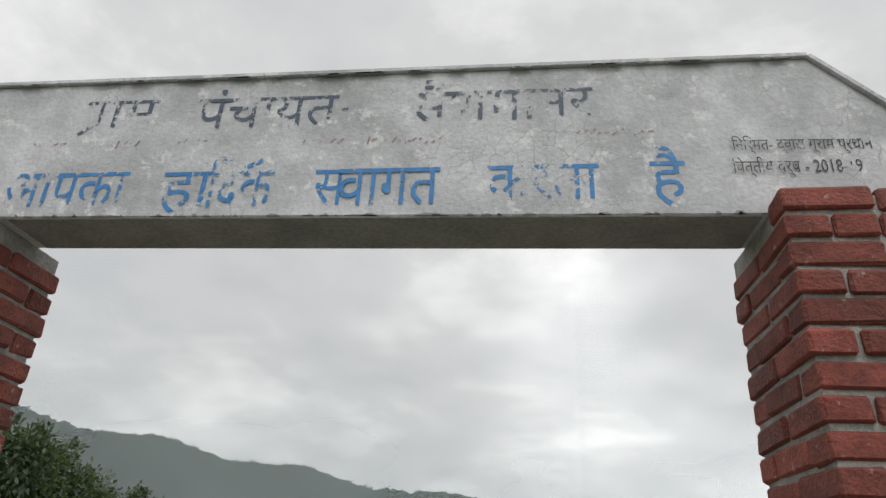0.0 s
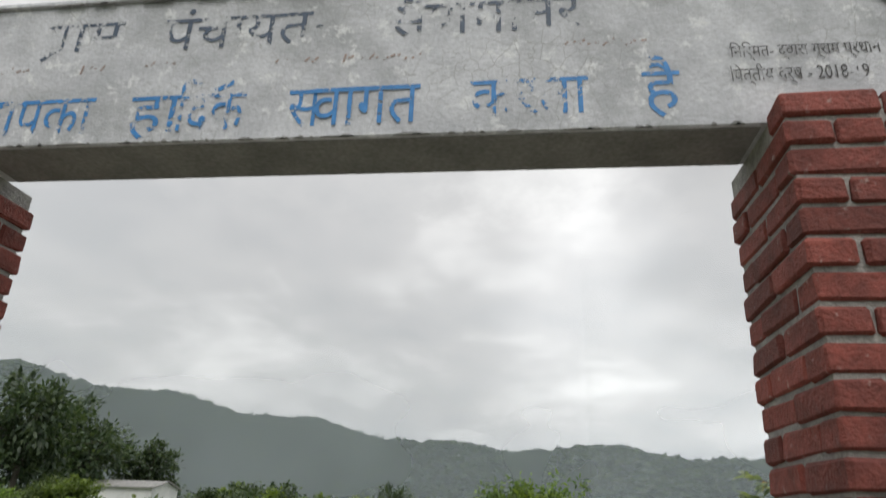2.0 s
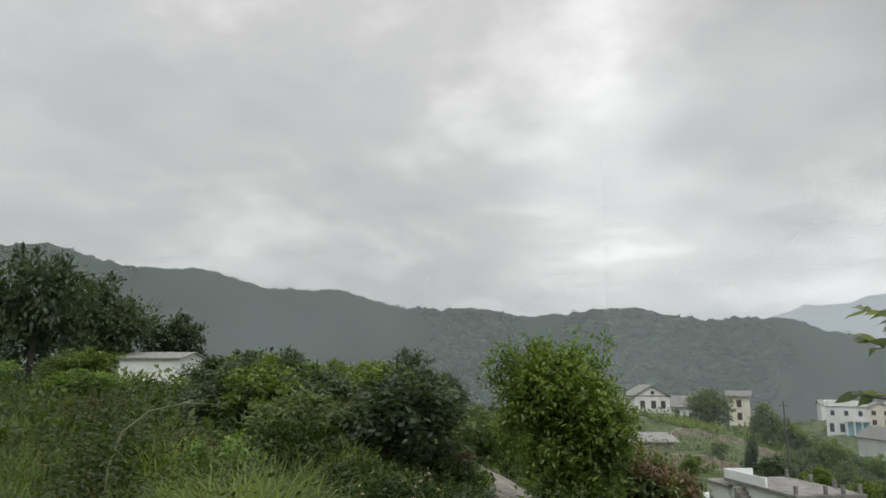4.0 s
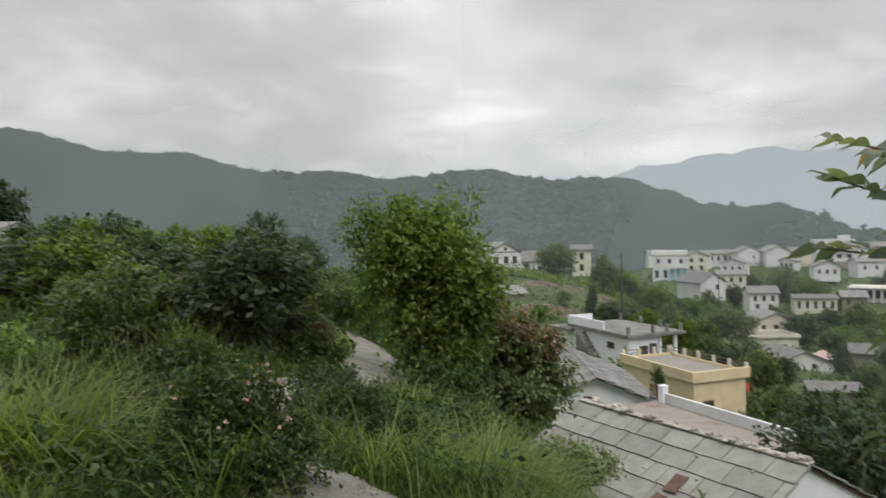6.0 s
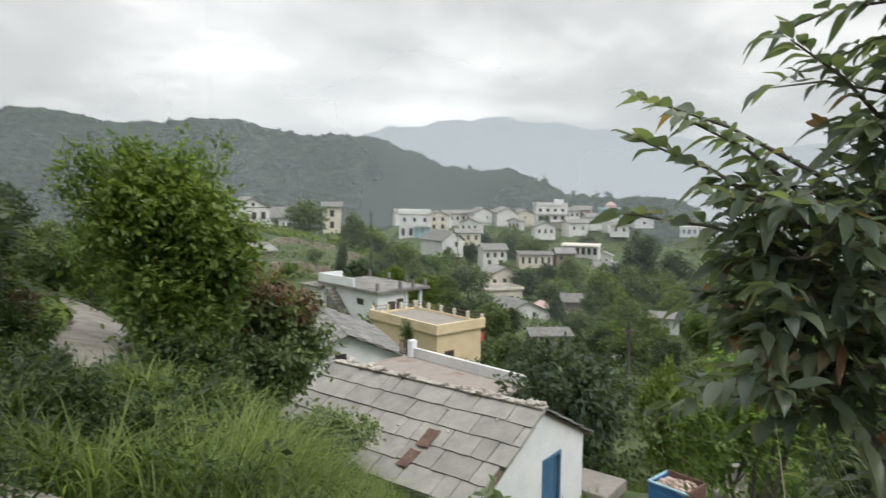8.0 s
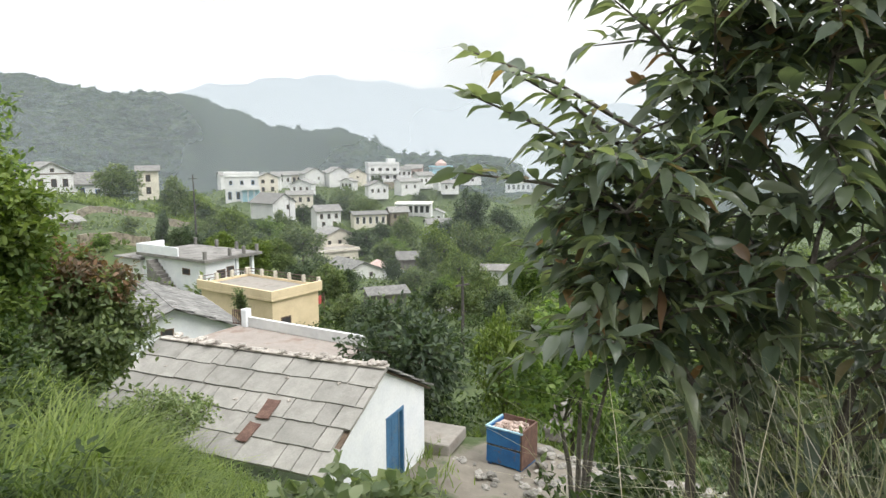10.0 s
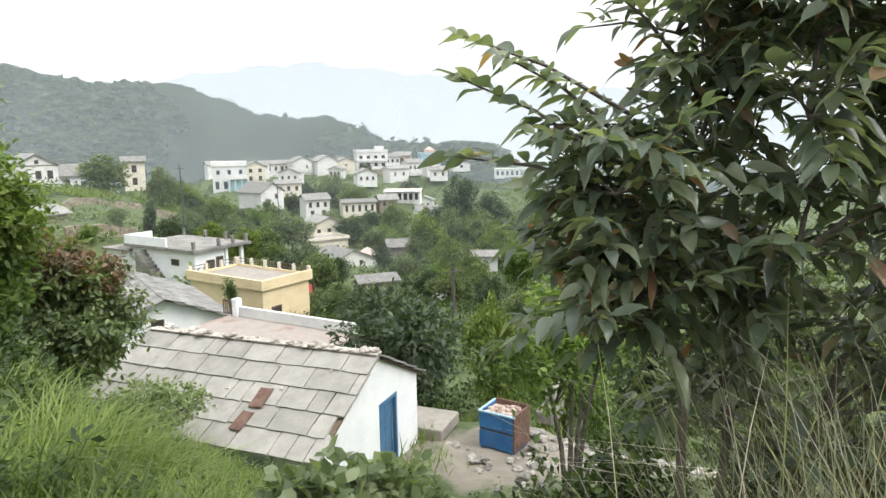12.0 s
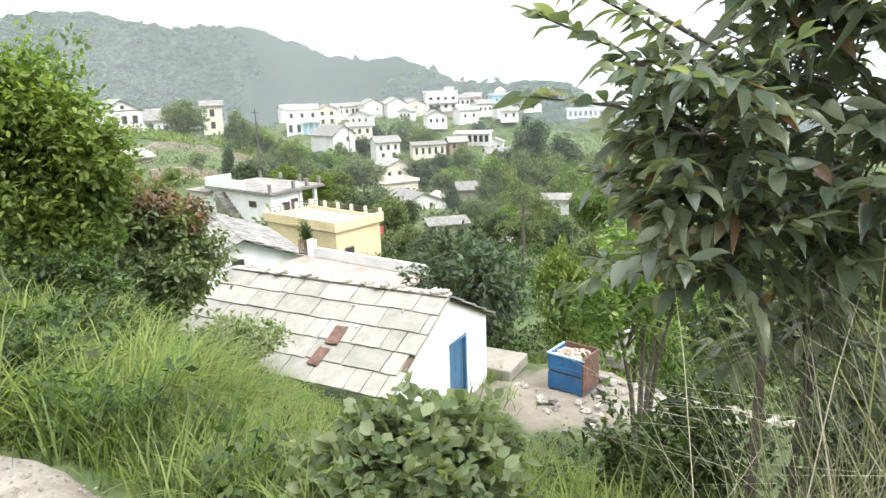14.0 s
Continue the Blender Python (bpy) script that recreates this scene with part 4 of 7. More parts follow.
# flat-roofed terrace behind it
terr = thing("terrace_house", "flat terrace roof of stained cement with a white parapet", "house", 8.2, 22.8, -7.3, -70)
PADS.append((8.4, 22.9, 3.2, -7.3))
part("wall", boxes((-2.6, 2.55, -0.4, 1.72, -0.4, 3.0)), "white", terr)
part("roof", boxes((-2.7, 2.65, -0.6, 1.80, 3.002, 3.12)), "redterr", terr)
part("parapet", boxes((-2.25, 2.65, 1.66, 1.78, 3.12, 3.47), bev=0.015), "whitev", terr)
part("parapet_post", boxes((-2.48, -2.25, 1.58, 1.84, 3.12, 3.72), bev=0.015), "white", terr)
bm = boxes((-2.98, -2.5, 1.66, 1.69, 3.16, 3.19), (-2.98, -2.5, 1.66, 1.69, 3.60, 3.63))
for i in range(6):
    box(bm, -2.98 + i * 0.09, -2.955 + i * 0.09, 1.66, 1.69, 3.14, 3.66)
part("small_gate", bm, "iron", terr, "small rusted iron railing gate")

# whitewashed gable house with a slate roof
gh = thing("gable_house", "whitewashed gable house with old grey slate roof", "house", 8.75, 34.9, -7.6, -6)
PADS.append((8.75, 34.9, 4.5, -7.6))
part("wall", gable_walls(5.2, 7.0, 1.95, 1.1, "y"), "white", gh)
window_part(gh, -0.25, -3.5, 2.05, 0.5, 0.42, "f", "wood")
rf = part("roof", gable_roof(5.2, 7.0, 1.95, 1.1, "y", 0.3, 0.06), "slate_old", gh)
a2 = math.degrees(math.atan2(1.1, 2.6))
SMESH = [slab_mesh("slate", 0.5, 0.55, 0.03, 70 + i, "slate_old") for i in range(5)]
for s in (-1, 1):
    for r in range(7):
        for c in range(13):
            ob = new("slate", SMESH[rs.randrange(5)])
            ob.parent = rf
            q = (r + 0.45) * 0.44
            ob.matrix_basis = pose(s * q * math.cos(radians(a2)), -3.7 + c * 0.57 + (0.28 if r % 2 else 0), 1.95 + 1.1 + 0.115 - q * math.sin(radians(a2)), rs.uniform(-2, 2), s * (a2 - 4 + rs.uniform(-1, 1)), rs.uniform(-3, 3))
part("chimney", boxes((-1.0, -0.75, 2.6, 2.9, 2.6, 3.75), bev=0.02), "white", gh)

# yellow house with a parapet roof
yh = thing("yellow_house", "yellow painted flat-roofed house with cornice and roof railing", "house", 18.3, 45.5, -9.9, 16)
PADS.append((18.3, 45.5, 5.5, -9.9))
part("wall", boxes((-1.95, 1.95, -3.45, 3.45, -0.5, 2.55)), "yellow", yh)
part("cornice", boxes((-2.15, 2.15, -3.65, 3.65, 2.552, 2.72), bev=0.02), "yellow", yh)
part("parapet", boxes((-2.15, 2.15, -3.65, -3.5, 2.72, 3.2), (-2.15, -2.0, -3.5, 3.65, 2.72, 3.2), (-2.0, 2.15, 3.5, 3.65, 2.72, 2.95), (2.0, 2.15, -3.5, 3.5, 2.72, 2.95), bev=0.01), "yellow", yh)
part("roof", boxes((-1.995, 1.995, -3.495, 3.495, 2.72, 2.80)), "roofcon", yh)
for i in range(6):
    yy = -3.4 + i * 1.38
    part("rail_post", boxes((1.98, 2.17, yy - 0.1, yy + 0.1, 2.95, 3.42), bev=0.01), "cream", yh)
part("rail", boxes((2.05, 2.10, -3.4, 3.5, 3.34, 3.38), (2.05, 2.10, -3.4, 3.5, 3.12, 3.15)), "iron", yh)
for i in range(4):
    xx = -1.9 + i * 1.27
    part("rail_post", boxes((xx - 0.1, xx + 0.1, 3.46, 3.66, 2.95, 3.42), bev=0.01), "cream", yh)
part("rail", boxes((-1.9, 1.95, 3.54, 3.58, 3.34, 3.38), (-1.9, 1.95, 3.54, 3.58, 3.12, 3.15)), "iron", yh)
window_part(yh, -0.9, -3.45, 0.9, 0.8, 1.0, "f", "wood")
window_part(yh, 1.95, -2.2, 1.05, 0.35, 0.5, "r", "wood")
window_part(yh, 1.95, 1.6, 1.0, 0.8, 1.1, "r", "wood")
part("canopy", boxes((1.96, 2.9, 0.7, 3.0, 1.85, 1.95)), "white", yh)
part("canopy_post", boxes((2.72, 2.86, 0.75, 0.89, -0.3, 1.85)), "wood", yh)
part("canopy_post", boxes((2.72, 2.86, 2.8, 2.94, -0.3, 1.85)), "wood", yh)
# grey concrete house with open porch
ch = thing("concrete_house", "unfinished grey concrete house with open porch and outer stair", "house", 19.0, 58.6, -9.1, 18)
PADS.append((19.0, 58.6, 6.5, -9.1))
part("wall", boxes((-2.4, 0.4, -3.9, 3.9, -0.5, 2.5), (0.4, 2.4, 0.4, 3.9, -0.5, 2.5)), "white", ch)
part("roof", boxes((-2.75, 2.9, -4.3, 4.3, 2.502, 2.72), bev=0.01), "conc", ch)
part("roof_floor", boxes((-2.6, 2.75, -4.15, 4.15, 2.722, 2.745)), "conc", ch)
part("parapet", boxes((-2.7, -2.55, -1.0, 4.25, 2.745, 3.45), (-2.55, -0.2, 4.1, 4.25, 2.745, 3.45)), "white", ch)
for px_, py_ in ((2.2, -3.8), (2.2, -1.6), (0.62, -3.8)):
    part("porch_post", boxes((px_ - 0.13, px_ + 0.13, py_ - 0.13, py_ + 0.13, -0.5, 2.5)), "white", ch)
for px_, py_ in ((-2.5, -4.0), (-0.2, -4.05), (1.2, -4.05), (2.6, -4.0), (2.65, -1.5), (2.65, 1.0), (2.65, 3.8)):
    part("roof_stub", boxes((px_ - 0.11, px_ + 0.11, py_ - 0.11, py_ + 0.11, 2.745, 3.35), bev=0.01), "conc", ch)
# near-black panel before the white wall: the porch's shade put into colour
part("porch_shade_panel", boxes((0.45, 2.3, 0.36, 0.397, 0.0, 2.3)), "dark", ch)
window_part(ch, -1.0, -3.9, 1.3, 0.8, 0.9, "f", "wood")
window_part(ch, -0.1, -3.9, 0.95, 0.7, 1.9, "f", "wood")
window_part(ch, -2.4, 2.6, 1.0, 0.9, 1.9, "l", "wood")
window_part(ch, -2.4, -1.6, 1.6, 0.9, 0.5, "l", "wood")
for i in range(9):
    part("step", boxes((-3.25, -2.42, 1.9 - i * 0.3, 2.2 - i * 0.3, -0.3, 2.3 - i * 0.27)), "conc", ch)
bm = bmesh.new()
for i in range(7):
    box(bm, 2.27, 2.33, -3.6 + i * 0.3, -3.57 + i * 0.3, 0.0, 0.95)
box(bm, 2.26, 2.34, -3.7, -1.7, 0.93, 1.0)
part("porch_rail", bm, "white", ch)
annex = house("low grey concrete annex beside the porch house", 16.3, 63.4, -9.1, 3.2, 2.1, 0, 18, d=3.0, roof="flat", wall="whitev", roof_m="conc", wins=[("f", 0, 1.0, 0.9, 1.7)], frames="wood")

# two-storey white house on the spur and its neighbours
hh = house("tall white two-storey gable house with blue-grey bands", 16.4, 109.3, -6.4, 5.2, 5.4, 8, 14, d=6.5, roof="y", rise=1.4, wall="whitev",
           wins=[("f", 0.2, 4.1, 0.7, 1.1), ("f", 1.6, 4.1, 0.7, 1.1), ("f", 1.2, 1.4, 0.6, 1.0), ("f", -1.4, 4.1, 0.7, 1.1), ("f", -1.2, 1.4, 0.6, 1.0), ("f", 0.1, 5.8, 0.5, 0.5)], frames="wood", band=(2.7, 5.25))
house("low white house with slate roof and blue door", 22.0, 111.0, -5.3, 5.2, 2.7, 10, 6, d=5, roof="x", rise=1.4, wins=[("f", -1.2, 1.2, 0.9, 1.9), ("f", 0.9, 1.4, 0.7, 0.9)])
house("small brown stone house with slab roof", 11.6, 82.5, -8.2, 6.0, 2.9, 8, 20, d=4.5, roof="x", rise=0.7, wall="stonewall", wins=[("f", 1.6, 1.7, 0.5, 0.6), ("r", 0.5, 1.7, 0.4, 0.6), ("f", -1, 1.7, 0.5, 0.6)], frames="wood")
house("narrow cream two-storey house behind the round tree", 31.0, 113.5, -5.0, 3.0, 4.0, 16, 0, roof="x", rise=0.6, wall="cream", wins=[("f", 0, 2.8, 0.7, 1.1), ("f", 0, 0.9, 0.7, 1.1)], frames="wood")
# village on the ridge
wb = house("white two-storey house with pale blue front and balcony", 69.1, 168, -10.3, 8.1, 6.0, 23, 0, d=7, roof="flat", parapet=0.9, wall="whitev", roof_m="whitev", wins=row_wins(3, 8, 4.5) + row_wins(4, 8, 1.3, 0.9, 1.9), frames="bluedoor")
part("lower_front", boxes((-0.4, 4.2, -3.72, -3.53, -0.4, 2.6)), "skyblue", wb)
part("balcony", boxes((-0.3, 4.3, -4.9, -3.51, 2.75, 2.9), (-0.3, 4.3, -4.9, -4.75, 2.9, 3.7), bev=0.02), "whitev", wb)
for i in range(4):
    part("balcony_post", boxes((-0.25 + i * 1.48, -0.03 + i * 1.48, -4.86, -4.64, -0.4, 2.75)), "whitev", wb)
house("cream two-storey house with slate gable", 78.4, 174, -9.2, 5.5, 4.3, 25, 12, roof="y", rise=1.2, wall="cream", wins=row_wins(2, 5, 3.2, 0.9, 1.0) + row_wins(2, 5, 1.1, 0.9, 1.2), frames="wood")
house("white house with slate roof in the village row", 90.5, 189.5, -8.6, 5.6, 3.6, 27, 5, roof="x", rise=0.9, wins=row_wins(3, 5.5, 2.2, 0.7, 1.2), frames="wood")
house("white long house with veranda openings", 97.0, 192, -8.6, 5.6, 3.6, 27, -4, roof="x", rise=0.9, wall="cream", wins=row_wins(4, 5.5, 1.9, 0.8, 1.7), frames="wood")
house("grey-white house with low slate roof", 84.5, 183, -9.0, 4.8, 3.8, 26, -8, roof="x", rise=0.8, wins=row_wins(3, 4.5, 2.4, 0.6, 1.0), frames="wood")
house("plain white gable house in the village row", 98.0, 184.3, -8.4, 6.2, 3.9, 29, 22, roof="y", rise=1.5, wins=[("f", 1.2, 2.4, 0.5, 0.8)], frames="wood")
house("plain bright white gable house in the row", 104.2, 181, -8.4, 6.4, 4.0, 30, 25, roof="y", rise=1.6)
house("cream gable house beside a white one", 111.8, 182, -8.6, 5.8, 3.6, 32, 20, roof="y", rise=1.5, wall="cream", wins=[("f", 0, 2.6, 0.6, 0.6)], frames="wood")
bw = house("large white three-storey house with balconies", 124.7, 186, -10.1, 9.8, 7.7, 35, 10, d=7, roof="flat", parapet=0.7, wall="whitev", roof_m="whitev", wins=row_wins(4, 9.6, 6.1, 1.1, 1.2) + row_wins(4, 9.6, 3.7, 1.1, 1.2) + [("f", 1.5, 1.2, 0.9, 1.4)], frames="wood")
part("balcony", boxes((-4.9, 4.9, -4.6, -3.52, 2.3, 2.45), (-4.9, 4.9, -4.6, -4.48, 2.45, 3.2), bev=0.02), "whitev", bw)
part("balcony", boxes((-4.9, 4.9, -4.6, -3.52, 4.85, 5.0), (-4.9, 4.9, -4.6, -4.48, 5.0, 5.75), bev=0.02), "whitev", bw)
part("stair_tower", boxes((1.6, 4.2, -2.0, 1.5, 7.86, 9.7)), "whitev", bw)
for i in range(5):
    part("balcony_post", boxes((-4.88 + i * 2.38, -4.64 + i * 2.38, -4.58, -4.34, 2.45, 7.7)), "whitev", bw)
house("white two-storey house with grey roof", 136.5, 190, -9.4, 5.0, 5.2, 37, 5, roof="x", rise=1.0, wins=row_wins(3, 5, 3.8, 0.8, 1.1) + row_wins(3, 5, 1.3, 0.8, 1.3), frames="wood")
house("pinkish two-storey house with tin roof", 144, 194, -9.4, 6.0, 5.4, 38, -6, roof="x", rise=1.2, wall="pinkw", wins=row_wins(3, 5.6, 3.8, 0.9, 1.2) + row_wins(3, 5.6, 1.3, 0.9, 1.2), frames="wood")
bh = house("sky-blue two-storey house with orange-red roof room", 153.8, 191, -9.3, 7.2, 5.2, 39, 12, d=6, roof="flat", parapet=0.7, wall="skyblue", roof_m="pinkw", wins=row_wins(2, 6.5, 3.7, 1.0, 1.2), frames="whitev")
part("roof_room", boxes((-1.6, 1.8, -1.6, 1.6, 5.36, 7.0)), "pinkw", bh)
bm = bmesh.new()
bmesh.ops.create_cone(bm, cap_ends=True, segments=4, radius1=2.4, radius2=0.0, depth=1.3, matrix=pose(0.1, 0, 7.66, 0, 0, 45))
part("roof_cap", bm, "pinkw", bh, "pointed reddish roof cap")
house("small white house at the ridge end", 166.3, 188.5, -9.9, 6.6, 2.5, 42, 15, roof="y", rise=1.4, wins=[("f", 0, 1.3, 1.0, 1.0)], frames="wood")
fr = house("long white colonnaded building far off", 197, 191, -14.0, 14, 3.2, 47, 4, d=6, roof="flat", roof_m="cream", wins=row_wins(7, 13.5, 1.6, 1.1, 1.9), frames="whitev")
# lower village
house("white slate-roofed house with long pitched roof", 61.5, 134.5, -11.8, 6.0, 3.2, 25, 40, roof="y", rise=1.8, wins=[("f", 1.0, 2.2, 0.7, 1.0), ("r", 0, 1.6, 0.7, 1.0)], frames="wood", d=7)
house("brown-roofed cream house below the village row", 75.8, 150, -10.9, 6.0, 2.6, 28, 5, roof="x", rise=0.8, wall="cream", wins=row_wins(3, 5.6, 1.4, 0.7, 1.1), frames="wood")
house("white two-storey cottage with slate roof", 67.8, 123.5, -13.6, 5.0, 3.6, 30, 18, roof="x", rise=1.0, wins=row_wins(3, 4.6, 2.5, 0.6, 1.0) + row_wins(2, 4.6, 0.8, 0.7, 1.2) + [("r", 0, 2.4, 0.6, 0.8)], frames="wood")
house("long pale green house with flat slate roof", 77.8, 123, -13.9, 7.0, 2.6, 33, 10, d=4.5, roof="x", rise=0.5, wall="cream", wins=row_wins(5, 6.8, 1.4, 0.7, 1.5), frames="whitev")
cl = house("white half-built house with open columns", 92.4, 126, -12.5, 8.0, 2.6, 37, -6, d=5, roof="flat", roof_m="cream", wins=row_wins(6, 7.6, 1.3, 0.9, 1.6), frames="whitev")
for i in range(7):
    part("column", boxes((-3.9 + i * 1.28, -3.66 + i * 1.28, -3.9, -3.66, -0.3, 2.5), bev=0.02), "whitev", cl)
part("veranda_roof", boxes((-4.2, 4.2, -4.1, -2.76, 2.5, 2.62)), "whitev", cl)
house("ruined brick house beside the columned one", 84.0, 121, -13.4, 4.0, 2.4, 36, 15, roof="x", rise=0.9, wall="stonewall", wins=row_wins(2, 3.8, 1.4, 0.6, 0.9), frames="wood")
house("white house with an arched doorway and flat roof", 50.0, 91, -15.8, 6.6, 2.9, 30, 25, d=5, roof="flat", parapet=0.3, roof_m="roofcon", wall="cream", wins=[("f", 1.4, 1.5, 0.8, 1.2), ("f", -1.2, 1.3, 0.5, 0.6)], frames="wood")
house("cream house with slate gable behind the flat roof", 54.6, 98.2, -14.4, 5.8, 2.8, 31, 28, roof="y", rise=1.2, wall="cream", wins=row_wins(3, 5.4, 1.8, 0.6, 0.8), frames="wood")
house("white cottage under a grey slate gable", 46.0, 79, -15.6, 6.4, 1.9, 32, 32, roof="y", rise=1.3, d=6, wins=[("f", -1.2, 1.6, 0.5, 0.6), ("f", 1.2, 1.5, 0.5, 0.6)], frames="wood")
house("pink-walled cottage with rusty roof", 51.8, 79.8, -16.2, 4.6, 1.7, 35, 25, roof="y", rise=1.0, wall="whitev", roof_m="pinkw")
house("small grey box-like concrete house among trees", 56.6, 80.5, -15.7, 3.0, 2.3, 37, 5, roof="x", rise=0.8, wall="conc")
house("low shed with a grey slab roof among trees", 36.6, 57.5, -13.4, 3.6, 1.5, 35, 15, roof="x", rise=0.4, wall="conc")
house("low white shed with slab roof below the trees", 37.8, 50, -14.4, 3.2, 1.7, 40, 30, roof="x", rise=0.5, wall="whitev")
house("small grey-roofed hut in the orchard", 53.0, 58.8, -12.9, 2.8, 1.2, 45, 0, roof="x", rise=0.4, wall="whitev", roof_m="conc")
house("white gable outbuilding with slab roof at the field's edge", -44.4, 77.6, -0.4, 7.6, 3.7, -30, -30, d=6, roof="x", rise=0.7, wins=[], frames="wood")
house("tiny white house on the wooded slope", -150, 400, float(ground(-150, 400)) + 0.3, 10, 4, -20, 0, roof="x", rise=1.5)

# close-set cottages that fill the ridge row and the lanes below it
rv = random.Random(23)
KINDS = (("small white slate-roofed cottage in the close village row", "whitev", "slate_old"), ("cream cottage with old slate roof in the village", "cream", "slate_old"),
         ("grey-white cottage with a low slab roof in the village", "whitev", "conc"), ("stone cottage with slate roof in the village", "stonewall", "slate_old"))
placed = 0
for _ in range(400):
    if placed >= 15:
        break
    va, vr = rv.uniform(21.5, 40.5), rv.uniform(168, 226) if rv.random() < 0.72 else rv.uniform(132, 165)
    vx_, vy_ = 0.2 + math.sin(radians(va)) * vr, 4.6 + math.cos(radians(va)) * vr
    if min(math.hypot(px - vx_, py - vy_) for px, py, pr, pz in PADS) < 6.4:
        continue
    lab, wl_, rm_ = KINDS[rv.choice((0, 0, 0, 1, 2, 2, 3))]
    vw, vh = rv.uniform(3.8, 6.0), rv.uniform(2.4, 3.9)
    base_z = -9.6 + (vr - 190) * 0.035 if vr > 167 else float(ground(vx_, vy_)) + 0.2
    house(lab, vx_, vy_, base_z, vw, vh, va, rv.uniform(-30, 30), d=vw * rv.uniform(0.7, 1.0), roof=rv.choice("xxy"), rise=rv.uniform(0.7, 1.3), wall=wl_, roof_m=rm_,
          wins=row_wins(rv.choice((2, 2, 3)), vw * 0.9, vh * 0.55, 0.6, 1.0), frames="wood")
    placed += 1

# stone retaining walls and terraced plots
def plot(label, x, y, w, d, rot, mat="field", lift=0.12):
    c, s = math.cos(radians(rot)), math.sin(radians(rot))
    bm = bmesh.new()
    nx, ny = 14, 10
    g = []
    for j in range(ny + 1):
        for i in range(nx + 1):
            lx, ly = (i / nx - 0.5) * w, (j / ny - 0.5) * d
            X, Y = x + lx * c - ly * s, y + lx * s + ly * c
            g.append(bm.verts.new((X, Y, gz(X, Y) + lift)))
    for j in range(ny):
        for i in range(nx):
            a = j * (nx + 1) + i
            bm.faces.new((g[a], g[a + 1], g[a + nx + 2], g[a + nx + 1]))
    ob = part("field_plot", bm, mat)
    return tagged(ob, label, "field", kind="structure")


def wall_run(x0, y0, x1, y1, h, t=0.5):
    n = max(2, int(math.hypot(x1 - x0, y1 - y0) / 1.0))
    d = Vector((x1 - x0, y1 - y0, 0)).normalized()
    q = Vector((-d.y, d.x, 0)) * t / 2
    bm = bmesh.new()
    prev = None
    for i in range(n + 1):
        X, Y = x0 + (x1 - x0) * i / n, y0 + (y1 - y0) * i / n
        z = gz(X, Y)
        hh_ = h + 0.08 * math.sin(i * 2.3)
        ring = [bm.verts.new((X - q.x, Y - q.y, z - 0.6)), bm.verts.new((X + q.x, Y + q.y, z - 0.6)), bm.verts.new((X + q.x, Y + q.y, z + hh_)), bm.verts.new((X - q.x, Y - q.y, z + hh_))]
        if prev:
            for k in range(4):
                bm.faces.new((prev[k], prev[(k + 1) % 4], ring[(k + 1) % 4], ring[k]))
        else:
            bm.faces.new(ring[::-1])
        prev = ring
    bm.faces.new(prev)
    bmesh.ops.recalc_face_normals(bm, faces=bm.faces)
    return tagged(part("stone_wall", bm, "stonewall"), "dry stone retaining wall of a terraced plot", "wall", "terrace walls")


plot("bright green crop plot on a terrace", 18.5, 96, 9, 9, 8)
plot("light green grass plot on a terrace", 29.5, 91, 9, 8, 12)
wall_run(12.5, 70.0, 19.0, 72.0, 1.0)
wall_run(12.8, 86.0, 24.0, 87.5, 0.6)
wall_run(24.5, 84.5, 34.0, 86.0, 0.8)
wall_run(114, 176, 150, 184, 2.2)

# utility poles
def pole(x, y, h, label="slim dark wooden utility pole"):
    ob = thing("utility_pole", label, "pole", x, y, gz(x, y) - 0.05, 0, "utility poles")
    bm = bmesh.new()
    tube(bm, [(0, 0, 0), (0.02, 0, h * 0.5), (0, 0.02, h)], [0.11, 0.09, 0.07], 8)
    part("post", bm, "pole", ob)
    part("crossarm", boxes((-0.45, 0.45, -0.04, 0.04, h - 0.5, h - 0.42)), "pole", ob)
    return ob


pole(24.3, 74.2, 8.2)
pole(62.0, 128.0, 7.5)
pole(23.0, 30.5, 4.5)

# ---------------------------------------------------------------- yard by the shed
bx = thing("rubble_bin", "blue painted steel bin with a rusty side, full of brick rubble", "bin", 9.95, 14.1, -4.95, -74)
bx.scale = (0.80, 0.80, 0.84)
PADS.append((9.6, 14.3, 2.0, -4.95))
for a in ((-0.52, 0.52, -0.45, -0.41, 0.0, 0.44), (-0.52, 0.52, -0.45, -0.41, 0.50, 0.92), (-0.52, -0.48, -0.41, 0.45, 0.0, 0.92)):
    part("side_panel", boxes(a, bev=0.006), "bluebin", bx)
part("side_panel", boxes((0.48, 0.54, -0.45, 0.45, 0.0, 0.98), bev=0.006), "rust", bx, "rust-red side panel")
part("back_panel", boxes((-0.48, 0.48, 0.41, 0.45, 0.0, 1.0), bev=0.006), "rust", bx)
part("dark_band", boxes((-0.5, 0.48, -0.44, -0.42, 0.44, 0.50)), "dark", bx)
part("rim", boxes((-0.55, 0.55, -0.47, -0.42, 0.92, 0.965), (-0.55, -0.5, -0.42, 0.45, 0.92, 0.965), bev=0.006), "skyblue", bx, "pale blue rim")
part("foot", boxes((-0.5, -0.38, -0.42, 0.42, -0.08, 0.0)), "bluebin", bx)
part("foot", boxes((0.38, 0.5, -0.42, 0.42, -0.08, 0.0)), "bluebin", bx)
part("fill", boxes((-0.48, 0.48, -0.41, 0.41, 0.3, 0.84)), "rubble", bx)
RB = [stone_mesh(40 + i, "rubble", 1, 0.75, 0.6) for i in range(4)]
